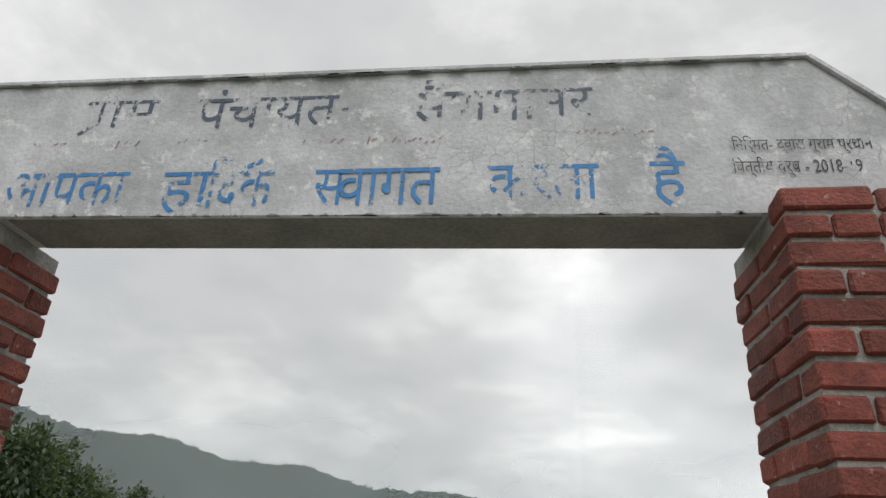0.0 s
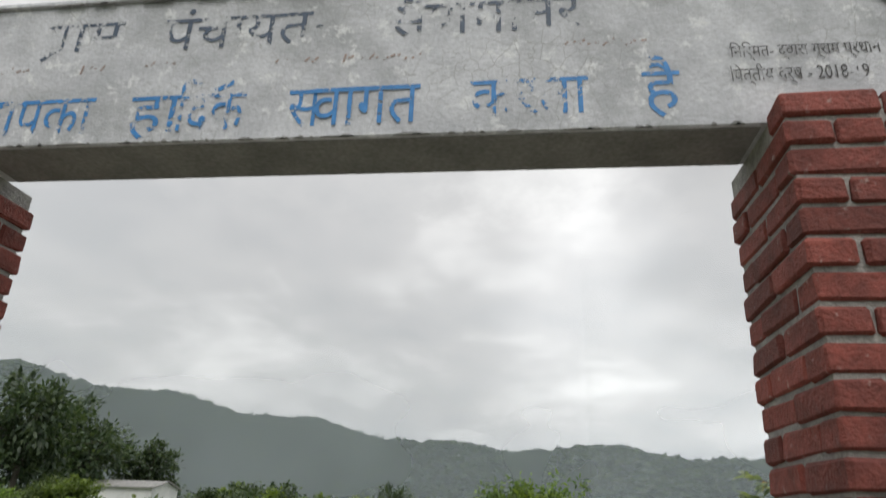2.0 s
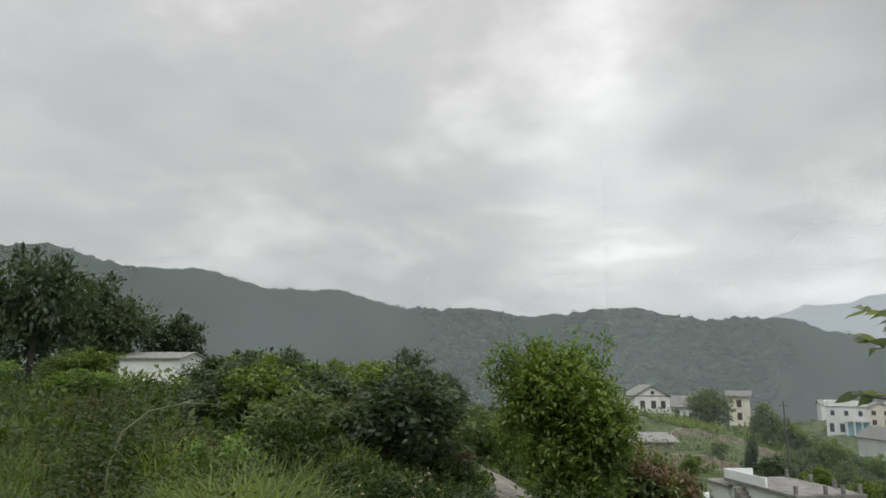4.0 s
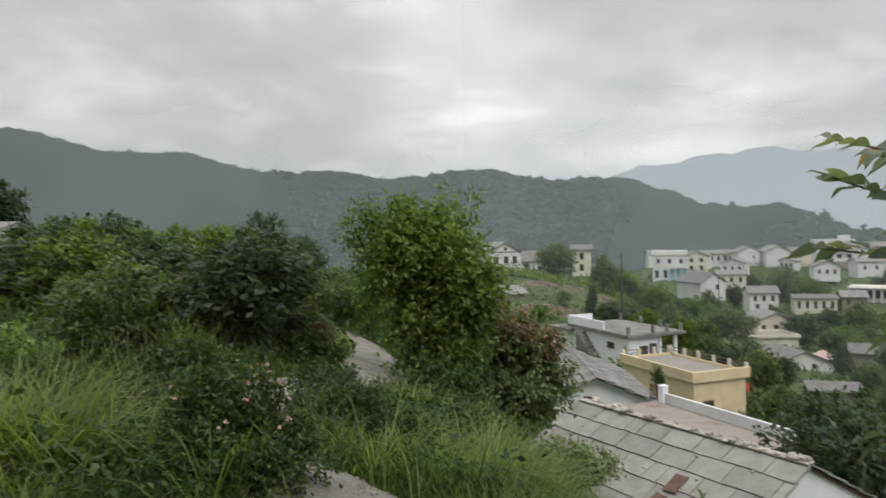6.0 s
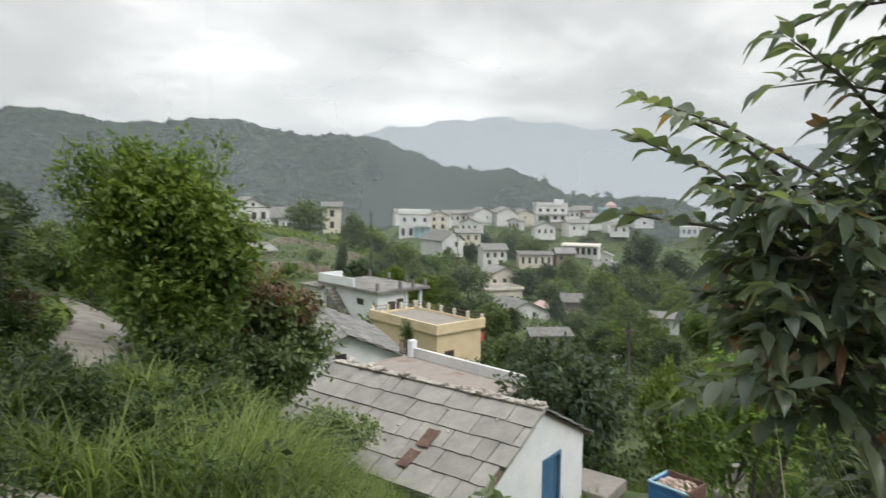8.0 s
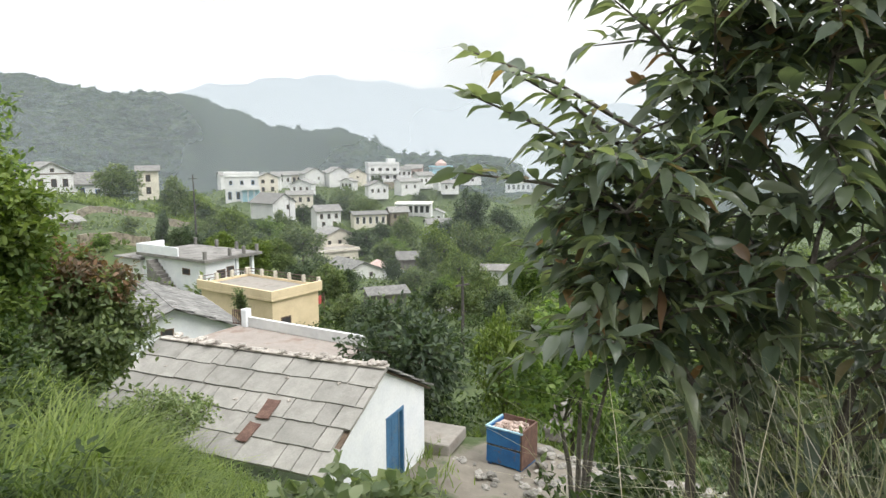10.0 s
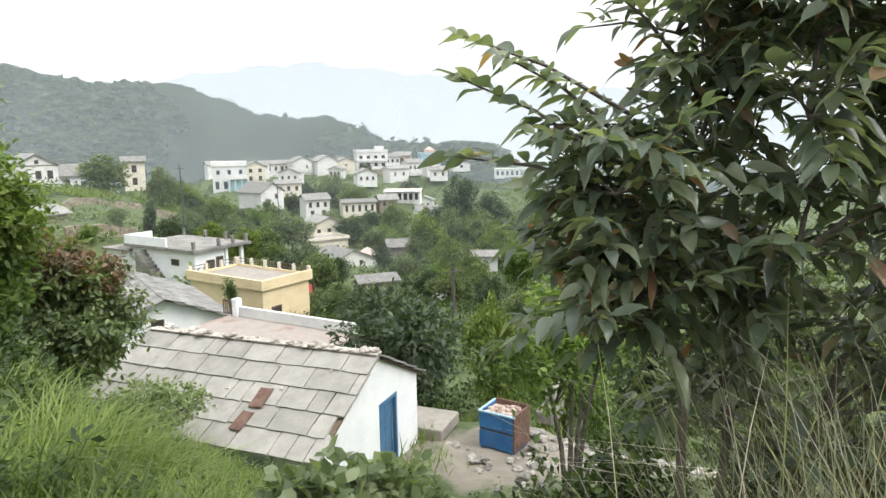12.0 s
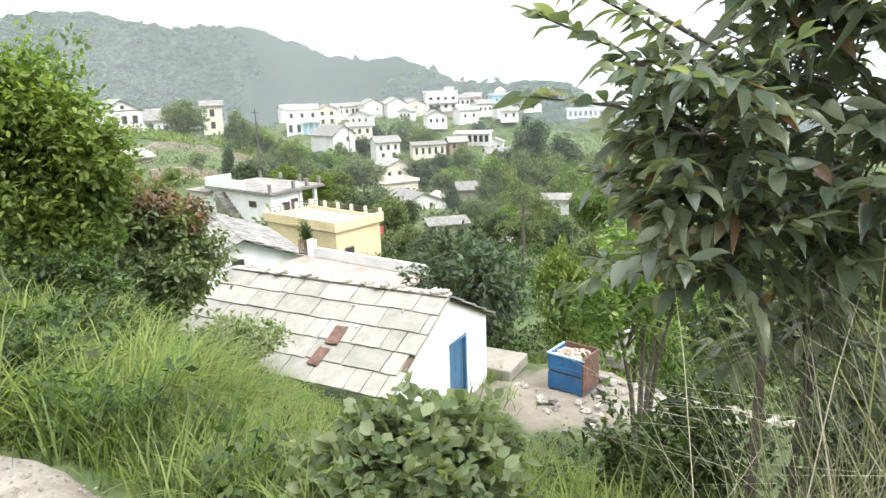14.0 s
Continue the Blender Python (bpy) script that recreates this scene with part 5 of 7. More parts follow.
for i in range(46):
    ob = new("brick_bit", rs.choice(RB))
    ob.parent = bx
    ob.matrix_basis = pose(rs.uniform(-0.4, 0.4), rs.uniform(-0.34, 0.34), 0.86 + rs.uniform(0, 0.07), rs.uniform(0, 50), rs.uniform(0, 50), rs.uniform(0, 360)) @ Matrix.Scale(rs.uniform(0.1, 0.2), 4)
sl = thing("cement_slab", "pale cement platform beside the shed", "slab", 9.05, 15.9, -4.93, -62)
part("slab", boxes((-0.75, 0.75, -0.55, 0.55, 0.0, 0.28), bev=0.02), "roofcon", sl)
wr = thing("broken_wall", "pale broken masonry stub", "masonry", 12.0, 14.4, -5.0, 20)
part("block", boxes((-0.3, 0.3, -0.15, 0.15, 0, 0.85), bev=0.05), "rock", wr)
part("block", boxes((-0.7, 0.1, -0.2, 0.25, 0, 0.35), bev=0.05), "rock", wr)
for i in range(330):
    a = rs.uniform(0, 1)
    x, y = 8.6 + a * 5.2 + rs.uniform(-0.4, 0.4), 13.6 - a * 2.0 + rs.uniform(-1.1, 1.4)
    if abs(x - 9.95) < 0.7 and abs(y - 14.1) < 0.65:
        continue
    size = rs.uniform(0.06, 0.24) if rs.random() < 0.85 else rs.uniform(0.2, 0.4)
    ob = new("rubble_stone", rs.choice(RUB))
    ob.matrix_basis = pose(x, y, gz(x, y) + size * 0.14, rs.uniform(-15, 15), rs.uniform(-15, 15), rs.uniform(0, 360)) @ Matrix.Scale(size, 4)
    tagged(ob, "pale broken stone on the earth yard", "stone", "rubble in the yard")

# ---------------------------------------------------------------- ground sheet and path
def ground_sheet():
    naz = 480
    rad = np.concatenate([np.linspace(0.25, 12, 70), 12 * (260 / 12) ** (np.arange(1, 101) / 100), 260 * (4200 / 260) ** (np.arange(1, 91) / 90)])
    # finer bearings ahead of the walk than behind
    tt = np.linspace(-1, 1, naz, endpoint=False)
    az = np.radians(180 * (0.45 * tt + 0.55 * tt ** 3))
    A, R = np.meshgrid(az, rad)
    X, Y = np.sin(A) * R, 4 + np.cos(A) * R
    Z = ground_flat(X, Y)
    # small humps away from the trodden way
    off = np.abs(X - np.interp(Y, PATH_Y, PATH_X))
    k = smooth01((off - 0.9) / 1.5) * smooth01((60 - R) / 30)
    Z = Z + k * (0.10 * np.sin(X * 1.7 + 0.4) * np.cos(Y * 1.3) + 0.05 * np.sin(X * 4.1) * np.sin(Y * 3.7))
    Z = np.where(R > 4100, -300, Z)
    nr = len(rad)
    me = bpy.data.meshes.new("ground")
    vs = np.stack([X, Y, Z], -1).reshape(-1, 3)
    vs = np.vstack([vs, [[0, 4, float(ground_flat(0, 4))]]])
    j, i = np.meshgrid(np.arange(nr - 1), np.arange(naz), indexing="ij")
    q = np.stack([j * naz + i, (j + 1) * naz + i, (j + 1) * naz + (i + 1) % naz, j * naz + (i + 1) % naz], -1).reshape(-1, 4)
    c = len(vs) - 1
    faces = [tuple(f) for f in q.tolist()] + [(c, k_, (k_ + 1) % naz) for k_ in range(naz)]
    me.from_pydata(vs.tolist(), [], faces)
    me.materials.append(M["ground"])
    me.materials.append(M["forest"])
    idx = np.zeros(len(faces), np.int32)
    idx[: len(q)] = (rad[:-1] > 205)[:, None].repeat(naz, 1).ravel()
    me.polygons.foreach_set("material_index", idx)
    me.polygons.foreach_set("use_smooth", np.ones(len(faces), bool))
    me.update()
    ob = new("ground", me)
    return tagged(ob, "grassy terraced hillside running down to a wooded valley", "ground", kind="structure")


PATH_Y = [-40, -6, 0, 4.6, 7.2, 7.7, 8.15, 8.75, 9.6, 10.6, 11.6, 12.4, 13.2, 15.0, 18.4, 20.2, 22, 24, 29]
PATH_X = [1.5, 0.4, 0.2, 0.1, -0.02, -0.06, -0.36, -0.92, -1.25, -1.35, -1.15, -0.75, -0.42, -0.28, -0.42, -0.5, -0.8, -1.6, -5.0]


def path_strip():
    ys = np.arange(-12, 26, 0.11)
    xs = np.interp(ys, PATH_Y, PATH_X)
    for _ in range(10):
        xs[1:-1] = (xs[:-2] + 2 * xs[1:-1] + xs[2:]) / 4
    dx = np.gradient(xs, ys)
    # across: foot of the edge, edge, four lanes of the top, edge, foot
    across = ((-0.505, -0.16), (-0.5, 0.055), (-0.47, 0.078), (-0.24, 0.09), (0.0, 0.094), (0.24, 0.09), (0.47, 0.078), (0.5, 0.055), (0.505, -0.16))
    rows = []
    for s, lift in across:
        ragged = 0.05 * np.sin(ys * 1.9 + 3 * s) + 0.03 * np.sin(ys * 5.3 + 7 * s) + 0.022 * np.sin(ys * 13.1 + 11 * s)
        wv = np.interp(ys, [7.6, 8.4, 9.6, 12.6, 13.2], [1.0, 0.8, 0.58, 0.62, 0.85]) + 2 * ragged
        ox = s * wv / np.sqrt(1 + dx ** 2)
        oy = -s * wv * dx / np.sqrt(1 + dx ** 2)
        X, Y = xs + ox, ys + oy
        Z = ground_flat(X, Y) + lift + 0.008 * np.sin(X * 9) * np.cos(Y * 7)
        rows.append(np.stack([X, Y, Z], 1))
    V = np.stack(rows, 1)
    n, m = len(ys), len(across)
    faces = [(j * m + k, j * m + k + 1, (j + 1) * m + k + 1, (j + 1) * m + k) for j in range(n - 1) for k in range(m - 1)]
    me = bpy.data.meshes.new("path")
    me.from_pydata(V.reshape(-1, 3).tolist(), [], faces)
    me.materials.append(M["path"])
    me.polygons.foreach_set("use_smooth", [True] * len(faces))
    return tagged(new("path", me), "narrow worn cement footpath winding down the slope", "path", kind="structure")


ground_sheet()
path_strip()
rg = np.random.default_rng(5)


def way_slope(y):
    return np.sqrt(1 + ((np.interp(y + 0.3, PATH_Y, PATH_X) - np.interp(y - 0.3, PATH_Y, PATH_X)) / 0.6) ** 2)


def near_path(x, y):
    return np.abs(x - np.interp(y, PATH_Y, PATH_X)) / way_slope(y) * np.interp(y, [7.6, 8.8, 12.6, 13.4], [1.0, 1.45, 1.45, 1.15])


# loose gravel along the path's edge
n = 700
gy_ = rg.uniform(5.5, 10.5, n)
gx_ = np.interp(gy_, PATH_Y, PATH_X) + np.clip(rg.normal(0.2, 0.22, n), -0.45, 0.45)
base = np.stack([gx_, gy_, ground_flat(gx_, gy_) + 0.088], 1)
sz = rg.uniform(0.006, 0.02, (n, 1))
oct_ = np.array([[1, 0, 0], [0, 1, 0], [-1, 0, 0], [0, -1, 0], [0, 0, 0.8], [0, 0, -0.5]])
vv = base[:, None] + (oct_[None] + rg.normal(0, 0.15, (n, 6, 3))) * sz[:, None]
bmg = bpy.data.meshes.new("gravel")
tri = np.array([[0, 1, 4], [1, 2, 4], [2, 3, 4], [3, 0, 4]])
bmg.from_pydata(vv.reshape(-1, 3).tolist(), [], (np.arange(n)[:, None, None] * 6 + tri[None]).reshape(-1, 3).tolist())
bmg.materials.append(M["gravel"])
tagged(new("gravel", bmg), "loose grey gravel scattered on the path", "gravel", kind="stuff")

# ---------------------------------------------------------------- plants
def crown_points(rng, n_clump, per, lobes, spread, shoot=0.0):
    """Leaf points in clumps or along shoots over the lobes (x, y, z, r) of a crown; also the outward way."""
    pos, out = [], []
    tot = sum(l[3] ** 2 for l in lobes)
    for lx, ly, lz, lr in lobes:
        m = max(2, int(n_clump * lr ** 2 / tot))
        d = unit(rng.normal(0, 1, (m, 3)) + np.array([0, 0, 0.35]))
        c = np.array([lx, ly, lz]) + d * lr * rng.uniform(0.55, 1.05, (m, 1)) * np.array([1, 1, 0.85])
        if shoot:
            w = unit(d * 0.7 + np.array([0, 0, 0.6]) + rng.normal(0, 0.35, (m, 3)))
            f = rng.uniform(-0.7, 0.6, (m * per, 1)) * np.repeat(rng.uniform(0.6, 1.4, (m, 1)), per, 0)
            W = np.repeat(w, per, 0)
            p = np.repeat(c, per, 0) + W * f * shoot + rng.normal(0, 0.16 * shoot, (m * per, 3)) * (1.0 - 0.5 * f)
            o = unit(W * 0.7 + rng.normal(0, 0.55, (m * per, 3)))
        else:
            p = np.repeat(c, per, 0) + rng.normal(0, spread * lr, (m * per, 3))
            o = unit(np.repeat(d, per, 0) + rng.normal(0, 0.4, (m * per, 3)))
        pos.append(p)
        out.append(o)
    return np.concatenate(pos), np.concatenate(out)


def crown_mesh(name, seed, n_clump, per, lobes, leaf, mat, spread=0.2, droop=0.3, shoot=0.0, aspect=0.48):
    rng = np.random.default_rng(seed)
    p, o = crown_points(rng, n_clump, per, lobes, spread, shoot)
    if shoot:
        return quads_mesh(name, oval_leaves(rng, p, o, leaf, leaf * aspect, droop), 6, OVAL_FACES, mat)
    return quads_mesh(name, leaves(rng, p, o, leaf, leaf * aspect, droop), 4, [[0, 1, 2, 3]], mat)


def trunk_mesh(seed, height, radius, lobes):
    rnd = random.Random(seed)
    bm = bmesh.new()
    top = Vector((rnd.uniform(-0.05, 0.05), rnd.uniform(-0.05, 0.05), height))
    tube(bm, [(0, 0, -0.3), (0.01, 0, height * 0.4), top], [radius * 1.25, radius, radius * 0.6], 7)
    for lx, ly, lz, lr in lobes:
        e = Vector((lx, ly, lz))
        st = Vector((0, 0, height * rnd.uniform(0.55, 0.95)))
        mid = st.lerp(e, 0.5) + Vector((rnd.uniform(-0.1, 0.1), rnd.uniform(-0.1, 0.1), 0.06))
        tube(bm, [st, mid, e], [radius * 0.5, radius * 0.34, radius * 0.12], 5)
        for k in range(3):
            a = rnd.uniform(0, math.tau)
            tube(bm, [mid, e + Vector((math.cos(a), math.sin(a), 0.4)) * lr * 0.7], [radius * 0.22, radius * 0.05], 4)
    me = bpy.data.meshes.new("trunk")
    bm.to_mesh(me)
    bm.free()
    me.materials.append(M["bark"])
    return me


def lobes_for(seed, n, squat=1.0):
    rnd = random.Random(seed)
    ls = [(0, 0, 0.62, 0.30), (0.1, -0.06, 0.3, 0.26), (-0.14, 0.08, 0.32, 0.24)]
    for i in range(n):
        a = i / n * math.tau + rnd.uniform(-0.4, 0.4)
        r = rnd.uniform(0.18, 0.34)
        ls.append((math.cos(a) * r, math.sin(a) * r, rnd.uniform(0.25, 0.72) * squat + (1 - squat) * 0.4, rnd.uniform(0.17, 0.27)))
    ls.append((rnd.uniform(-0.1, 0.1), rnd.uniform(-0.1, 0.1), 0.84, 0.16))
    return ls


# unit trees, one metre high, scaled where they stand
TREES = {}
for kind, mat, nv, leaf in (("orchard", "leafm", 3, 0.052), ("dark", "leafd", 3, 0.05), ("bright", "leafy", 3, 0.05), ("green", "leaf", 3, 0.05)):
    for v in range(nv):
        lb = lobes_for(hash((kind == "dark", v)) % 1000 + len(kind) * 7 + v, 6 + v)
        TREES[kind, v] = (crown_mesh("crown", v * 31 + len(kind), 230, 24, lb, leaf * 1.2, mat, 0.17), trunk_mesh(v + 3, 0.5, 0.028, lb))
TREE_LABEL = {"orchard": "mid-green rounded fruit tree", "dark": "dense dark-green broadleaf tree", "bright": "light yellow-green rounded tree", "green": "fresh green bushy tree"}
tn = [0]


def tree(kind, x, y, h, w, where="on the village slope"):
    v = tn[0] % 3
    tn[0] += 1
    ob = thing("tree", TREE_LABEL[kind] + " " + where, "tree", x, y, gz(x, y) - 0.05, (tn[0] * 77) % 360, "trees " + where)
    ob.scale = (w / 0.95, w / 0.95, h / 0.98)
    crown, trunk = TREES[kind, v]
    mesh_part("crown", crown, ob)
    mesh_part("trunk", trunk, ob)
    return ob


tree("orchard", 23.9, 100.7, 5.1, 7.1, "on the village slope")
tree("orchard", 27.5, 90.3, 5.3, 3.9, "on the village slope")
tree("bright", 31.6, 81.8, 4.7, 3.6, "on the village slope")
tree("dark", 20.2, 71.9, 4.0, 1.7, "on the village slope")
tree("orchard", 28.5, 70.9, 4.6, 3.6, "on the village slope")
tree("bright", 24.6, 68.4, 3.6, 3.7, "on the village slope")
tree("bright", 26.4, 64.3, 3.8, 3.3, "on the village slope")
tree("orchard", 29.4, 67.1, 4.0, 4.1, "on the village slope")
tree("orchard", 37.7, 76.5, 4.8, 5.1, "on the village slope")
tree("orchard", 29.3, 64.3, 3.0, 2.8, "on the village slope")
tree("dark", 41.4, 79.4, 2.7, 2.9, "on the village slope")
tree("dark", 83.8, 155.5, 4.6, 4.3, "on the village slope")
tree("dark", 108.6, 166.1, 6.4, 5.5, "on the village slope")
tree("orchard", 85.7, 143.7, 8.2, 8.2, "on the village slope")
tree("orchard", 83.3, 132.6, 7.2, 7.7, "on the village slope")
tree("orchard", 57.5, 102.0, 4.9, 5.3, "on the village slope")
tree("dark", 57.0, 93.3, 4.5, 6.3, "on the village slope")
tree("orchard", 56.1, 85.0, 4.0, 4.2, "on the village slope")
tree("bright", 54.4, 71.1, 7.6, 5.2, "on the village slope")
tree("orchard", 60.9, 72.9, 8.2, 5.5, "on the village slope")
tree("orchard", 64.2, 70.9, 7.6, 6.2, "on the village slope")
tree("bright", 49.4, 61.4, 5.1, 3.8, "on the village slope")
tree("orchard", 52.6, 70.5, 5.5, 3.6, "on the village slope")
tree("bright", 56.3, 60.8, 6.6, 4.7, "on the village slope")
tree("orchard", 64.3, 64.8, 7.6, 5.8, "on the village slope")
tree("green", 51.4, 51.8, 6.5, 4.4, "on the village slope")
tree("orchard", 45.5, 52.9, 4.5, 3.1, "on the village slope")
tree("orchard", 57.2, 53.6, 7.9, 5.5, "on the village slope")
tree("dark", 89.9, 103.8, 11.0, 7.8, "on the village slope")
tree("dark", 89.3, 93.9, 8.3, 7.3, "on the village slope")
tree("dark", 81.8, 102.0, 5.5, 6.4, "on the village slope")
tree("dark", 13.7, 22.8, 4.4, 2.9, "on the village slope")
tree("dark", 20.6, 35.7, 2.9, 2.9, "on the village slope")
tree("orchard", 33.1, 41.7, 3.3, 3.4, "on the village slope")
tree("dark", 32.6, 44.4, 3.0, 2.7, "on the village slope")
tree("bright", 14.3, 18.7, 4.2, 2.2, "on the village slope")
tree("green", 18.2, 20.8, 3.4, 2.5, "on the village slope")
tree("orchard", 40.7, 46.5, 4.6, 4.0, "on the village slope")
tree("green", 12.9, 14.8, 3.8, 2.1, "on the village slope")
tree("orchard", 23.5, 43.3, 2.0, 2.0, "on the village slope")
tree("dark", 44.9, 67.9, 3.4, 2.7, "on the village slope")
tree("orchard", 43.3, 61.5, 3.3, 3.1, "on the village slope")
tree("orchard", 35.8, 66.7, 2.2, 2.5, "on the village slope")
tree("orchard", 58.4, 124.8, 6.2, 4.4, "on the village slope")
tree("dark", 69.2, 135.9, 5.9, 5.0, "on the village slope")
tree("orchard", 71.9, 102.2, 6.7, 5.1, "on the village slope")
tree("dark", 72.9, 110.9, 4.7, 4.4, "on the village slope")
tree("orchard", 85.9, 149.4, 6.1, 5.6, "on the village slope")
tree("dark", 103.5, 137.6, 6.8, 5.6, "on the village slope")
tree("orchard", 28.2, 81.0, 3.1, 2.7, "on the village slope")
tree("orchard", 18.7, 77.2, 1.7, 1.8, "on the village slope")
tree("green", 13.8, 68.2, 1.8, 2.1, "on the village slope")
tree("dark", -26.1, 34.1, 7.5, 5.8, "beyond the bank")
tree("dark", -53.2, 78.4, 13.2, 13.2, "beyond the bank")
tree("dark", -48.5, 87.0, 8.9, 9.8, "beyond the bank")
tree("bright", -15.2, 37.8, 2.8, 2.3, "beyond the bank")
tree("dark", -13.4, 38.0, 2.8, 2.6, "beyond the bank")
tree("bright", -8.5, 30.6, 2.5, 2.6, "beyond the bank")
tree("bright", -6.4, 29.9, 2.4, 2.0, "beyond the bank")
tree("dark", -7.4, 40.8, 4.5, 3.2, "beyond the bank")
tree("dark", -5.3, 41.1, 4.3, 2.8, "beyond the bank")
tree("orchard", -3.0, 37.4, 3.2, 2.0, "beyond the bank")
tree("green", -3.6, 25.3, 1.4, 2.0, "beyond the bank")
tree("orchard", -2.0, 24.5, 1.9, 2.0, "beyond the bank")
tree("green", -0.8, 23.6, 2.2, 1.4, "beyond the bank")
tree("green", -11.1, 26.3, 1.7, 2.5, "beyond the bank")
tree("green", -18.2, 27.4, 1.2, 3.6, "beyond the bank")
tree("orchard", -15.7, 31.8, 0.6, 1.2, "beyond the bank")
tree("dark", -30.2, 33.5, 7.9, 5.8, "beyond the bank")

# conifers and broadleaf crowns over the wooded hill: far too many to count
def hill_woods():
    rng = np.random.default_rng(8)
    n = 26000
    az = rng.uniform(-45, 46, n)
    cr = np.interp(az, CREST_AZ, CREST_R)
    t = np.concatenate([rng.uniform(0.12, 0.96, n - 420), rng.uniform(0.99, 1.003, 420)])
    r = 250 + (cr - 250) * t
    x, y = np.sin(np.radians(az)) * r, 4 + np.cos(np.radians(az)) * r
    z = ground(x, y)
    pat = np.sin(az * 2.3) + np.sin(az * 5.9 + 2) + 0.6 * np.sin(az * 13)
    ridge = t > 0.96
    h = np.where(ridge, rng.uniform(6.0, 15.0, n) * np.clip(0.6 + 0.25 * pat + 0.5 * np.exp(-((az + 11) / 2.5) ** 2), 0.16, 1.1), rng.uniform(4.0, 9.5, n))
    wd = h * np.where(ridge, rng.uniform(0.28, 0.5, n), rng.uniform(0.7, 1.1, n))
    # each tree: a few tilted flat sprays stacked on one another
    out = []
    for k in range(6):
        a = rng.uniform(0, math.tau, n)
        zc = z + h * np.where(ridge, 0.45 + 0.55 * k / 5, 0.30 + 0.72 * k / 5) + rng.normal(0, 0.25, n)
        ww = wd * (0.95 - 0.55 * abs(k - 2.5) / 2.5) * rng.uniform(0.7, 1.2, n)
        cx, cy = x + rng.normal(0, 0.18, n) * wd, y + rng.normal(0, 0.18, n) * wd
        d = np.stack([np.cos(a), np.sin(a), rng.uniform(-0.12, 0.12, n)], 1)
        s = np.stack([-np.sin(a) * 0.9, np.cos(a) * 0.9, np.where(ridge, rng.uniform(0.4, 0.9, n), rng.uniform(0.3, 0.8, n))], 1)
        c = np.stack([cx, cy, zc], 1)
        out.append(np.stack([c - d * ww[:, None], c - s * ww[:, None] * 0.6, c + d * ww[:, None], c + s * ww[:, None] * 0.6], 1))
    tr = np.stack([np.stack([x - 0.15, y, z - 1], 1), np.stack([x + 0.15, y, z - 1], 1), np.stack([x + 0.1, y, z + h * 0.6], 1), np.stack([x - 0.1, y, z + h * 0.6], 1)], 1)
    me = quads_mesh("hill_woods", np.concatenate(out + [tr]), 4, [[0, 1, 2, 3]], "pines")
    return tagged(new("hill_woods", me), "distant pines and broadleaf trees over the hazy hill", "woods", kind="stuff")


hill_woods()


# far blue range behind: a glowing backdrop, haze painted into its colour
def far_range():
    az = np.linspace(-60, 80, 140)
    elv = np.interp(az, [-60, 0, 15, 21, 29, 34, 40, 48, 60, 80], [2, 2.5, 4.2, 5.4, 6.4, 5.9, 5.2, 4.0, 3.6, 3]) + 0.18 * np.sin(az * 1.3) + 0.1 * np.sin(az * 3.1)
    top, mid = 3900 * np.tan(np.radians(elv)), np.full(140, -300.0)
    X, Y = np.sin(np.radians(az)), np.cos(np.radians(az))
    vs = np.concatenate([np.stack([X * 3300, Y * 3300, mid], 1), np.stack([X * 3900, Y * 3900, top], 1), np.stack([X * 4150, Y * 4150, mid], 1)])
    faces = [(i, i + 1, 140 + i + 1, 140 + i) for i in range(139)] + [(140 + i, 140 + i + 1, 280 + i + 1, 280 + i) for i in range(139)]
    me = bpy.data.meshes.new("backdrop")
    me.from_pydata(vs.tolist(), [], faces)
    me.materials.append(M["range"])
    return tagged(new("backdrop", me), "glowing mountain range backdrop with haze painted in pale blue", "mountains", kind="structure")


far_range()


# upright curved sheets added to imitate mist and haze before hill and village
def haze_sheet(radius, a0, a1, mat, top):
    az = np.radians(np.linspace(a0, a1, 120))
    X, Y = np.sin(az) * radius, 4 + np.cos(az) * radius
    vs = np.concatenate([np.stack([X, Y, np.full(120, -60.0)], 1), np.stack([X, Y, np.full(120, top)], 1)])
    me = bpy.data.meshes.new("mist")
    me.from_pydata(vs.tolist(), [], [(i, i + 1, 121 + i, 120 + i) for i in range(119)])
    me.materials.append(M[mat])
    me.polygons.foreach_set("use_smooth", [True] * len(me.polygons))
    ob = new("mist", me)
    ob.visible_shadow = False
    return tagged(ob, "see-through sheet standing in for valley mist and haze", "mist", kind="stuff")


haze_sheet(262, -75, 80, "mist", 125.0)
# two fainter sheets added to wash out the village as haze would
haze_sheet(152, -75, 80, "haze_near", 42.0)
haze_sheet(70, 6, 80, "haze_near", 42.0)

# low scrub that fills the slopes
def scrub(name, label, n, region, size, leaf, per, mat, keep):
    rng = np.random.default_rng(len(name) + n)
    x = rng.uniform(region[0], region[1], n)
    y = rng.uniform(region[2], region[3], n)
    ok = keep(x, y)
    for px, py, pr, pz in PADS:
        ok &= (x - px) ** 2 + (y - py) ** 2 > (pr * 0.62) ** 2
    x, y = x[ok], y[ok]
    s = size * rng.uniform(0.5, 1.4, len(x))
    z = ground_flat(x, y)
    d = unit(rng.normal(0, 1, (len(x) * per, 3)))
    d[:, 2] = np.abs(d[:, 2])
    S = np.repeat(s, per)[:, None]
    p = np.repeat(np.stack([x, y, z], 1), per, 0) + d * S * rng.uniform(0.35, 1.0, (len(d), 1)) * np.array([1, 1, 0.75])
    me = quads_mesh(name, leaves(rng, p, d, leaf, leaf * 0.5, 0.2), 4, [[0, 1, 2, 3]], mat)
    return tagged(new(name, me), label, "shrubs", kind="stuff")


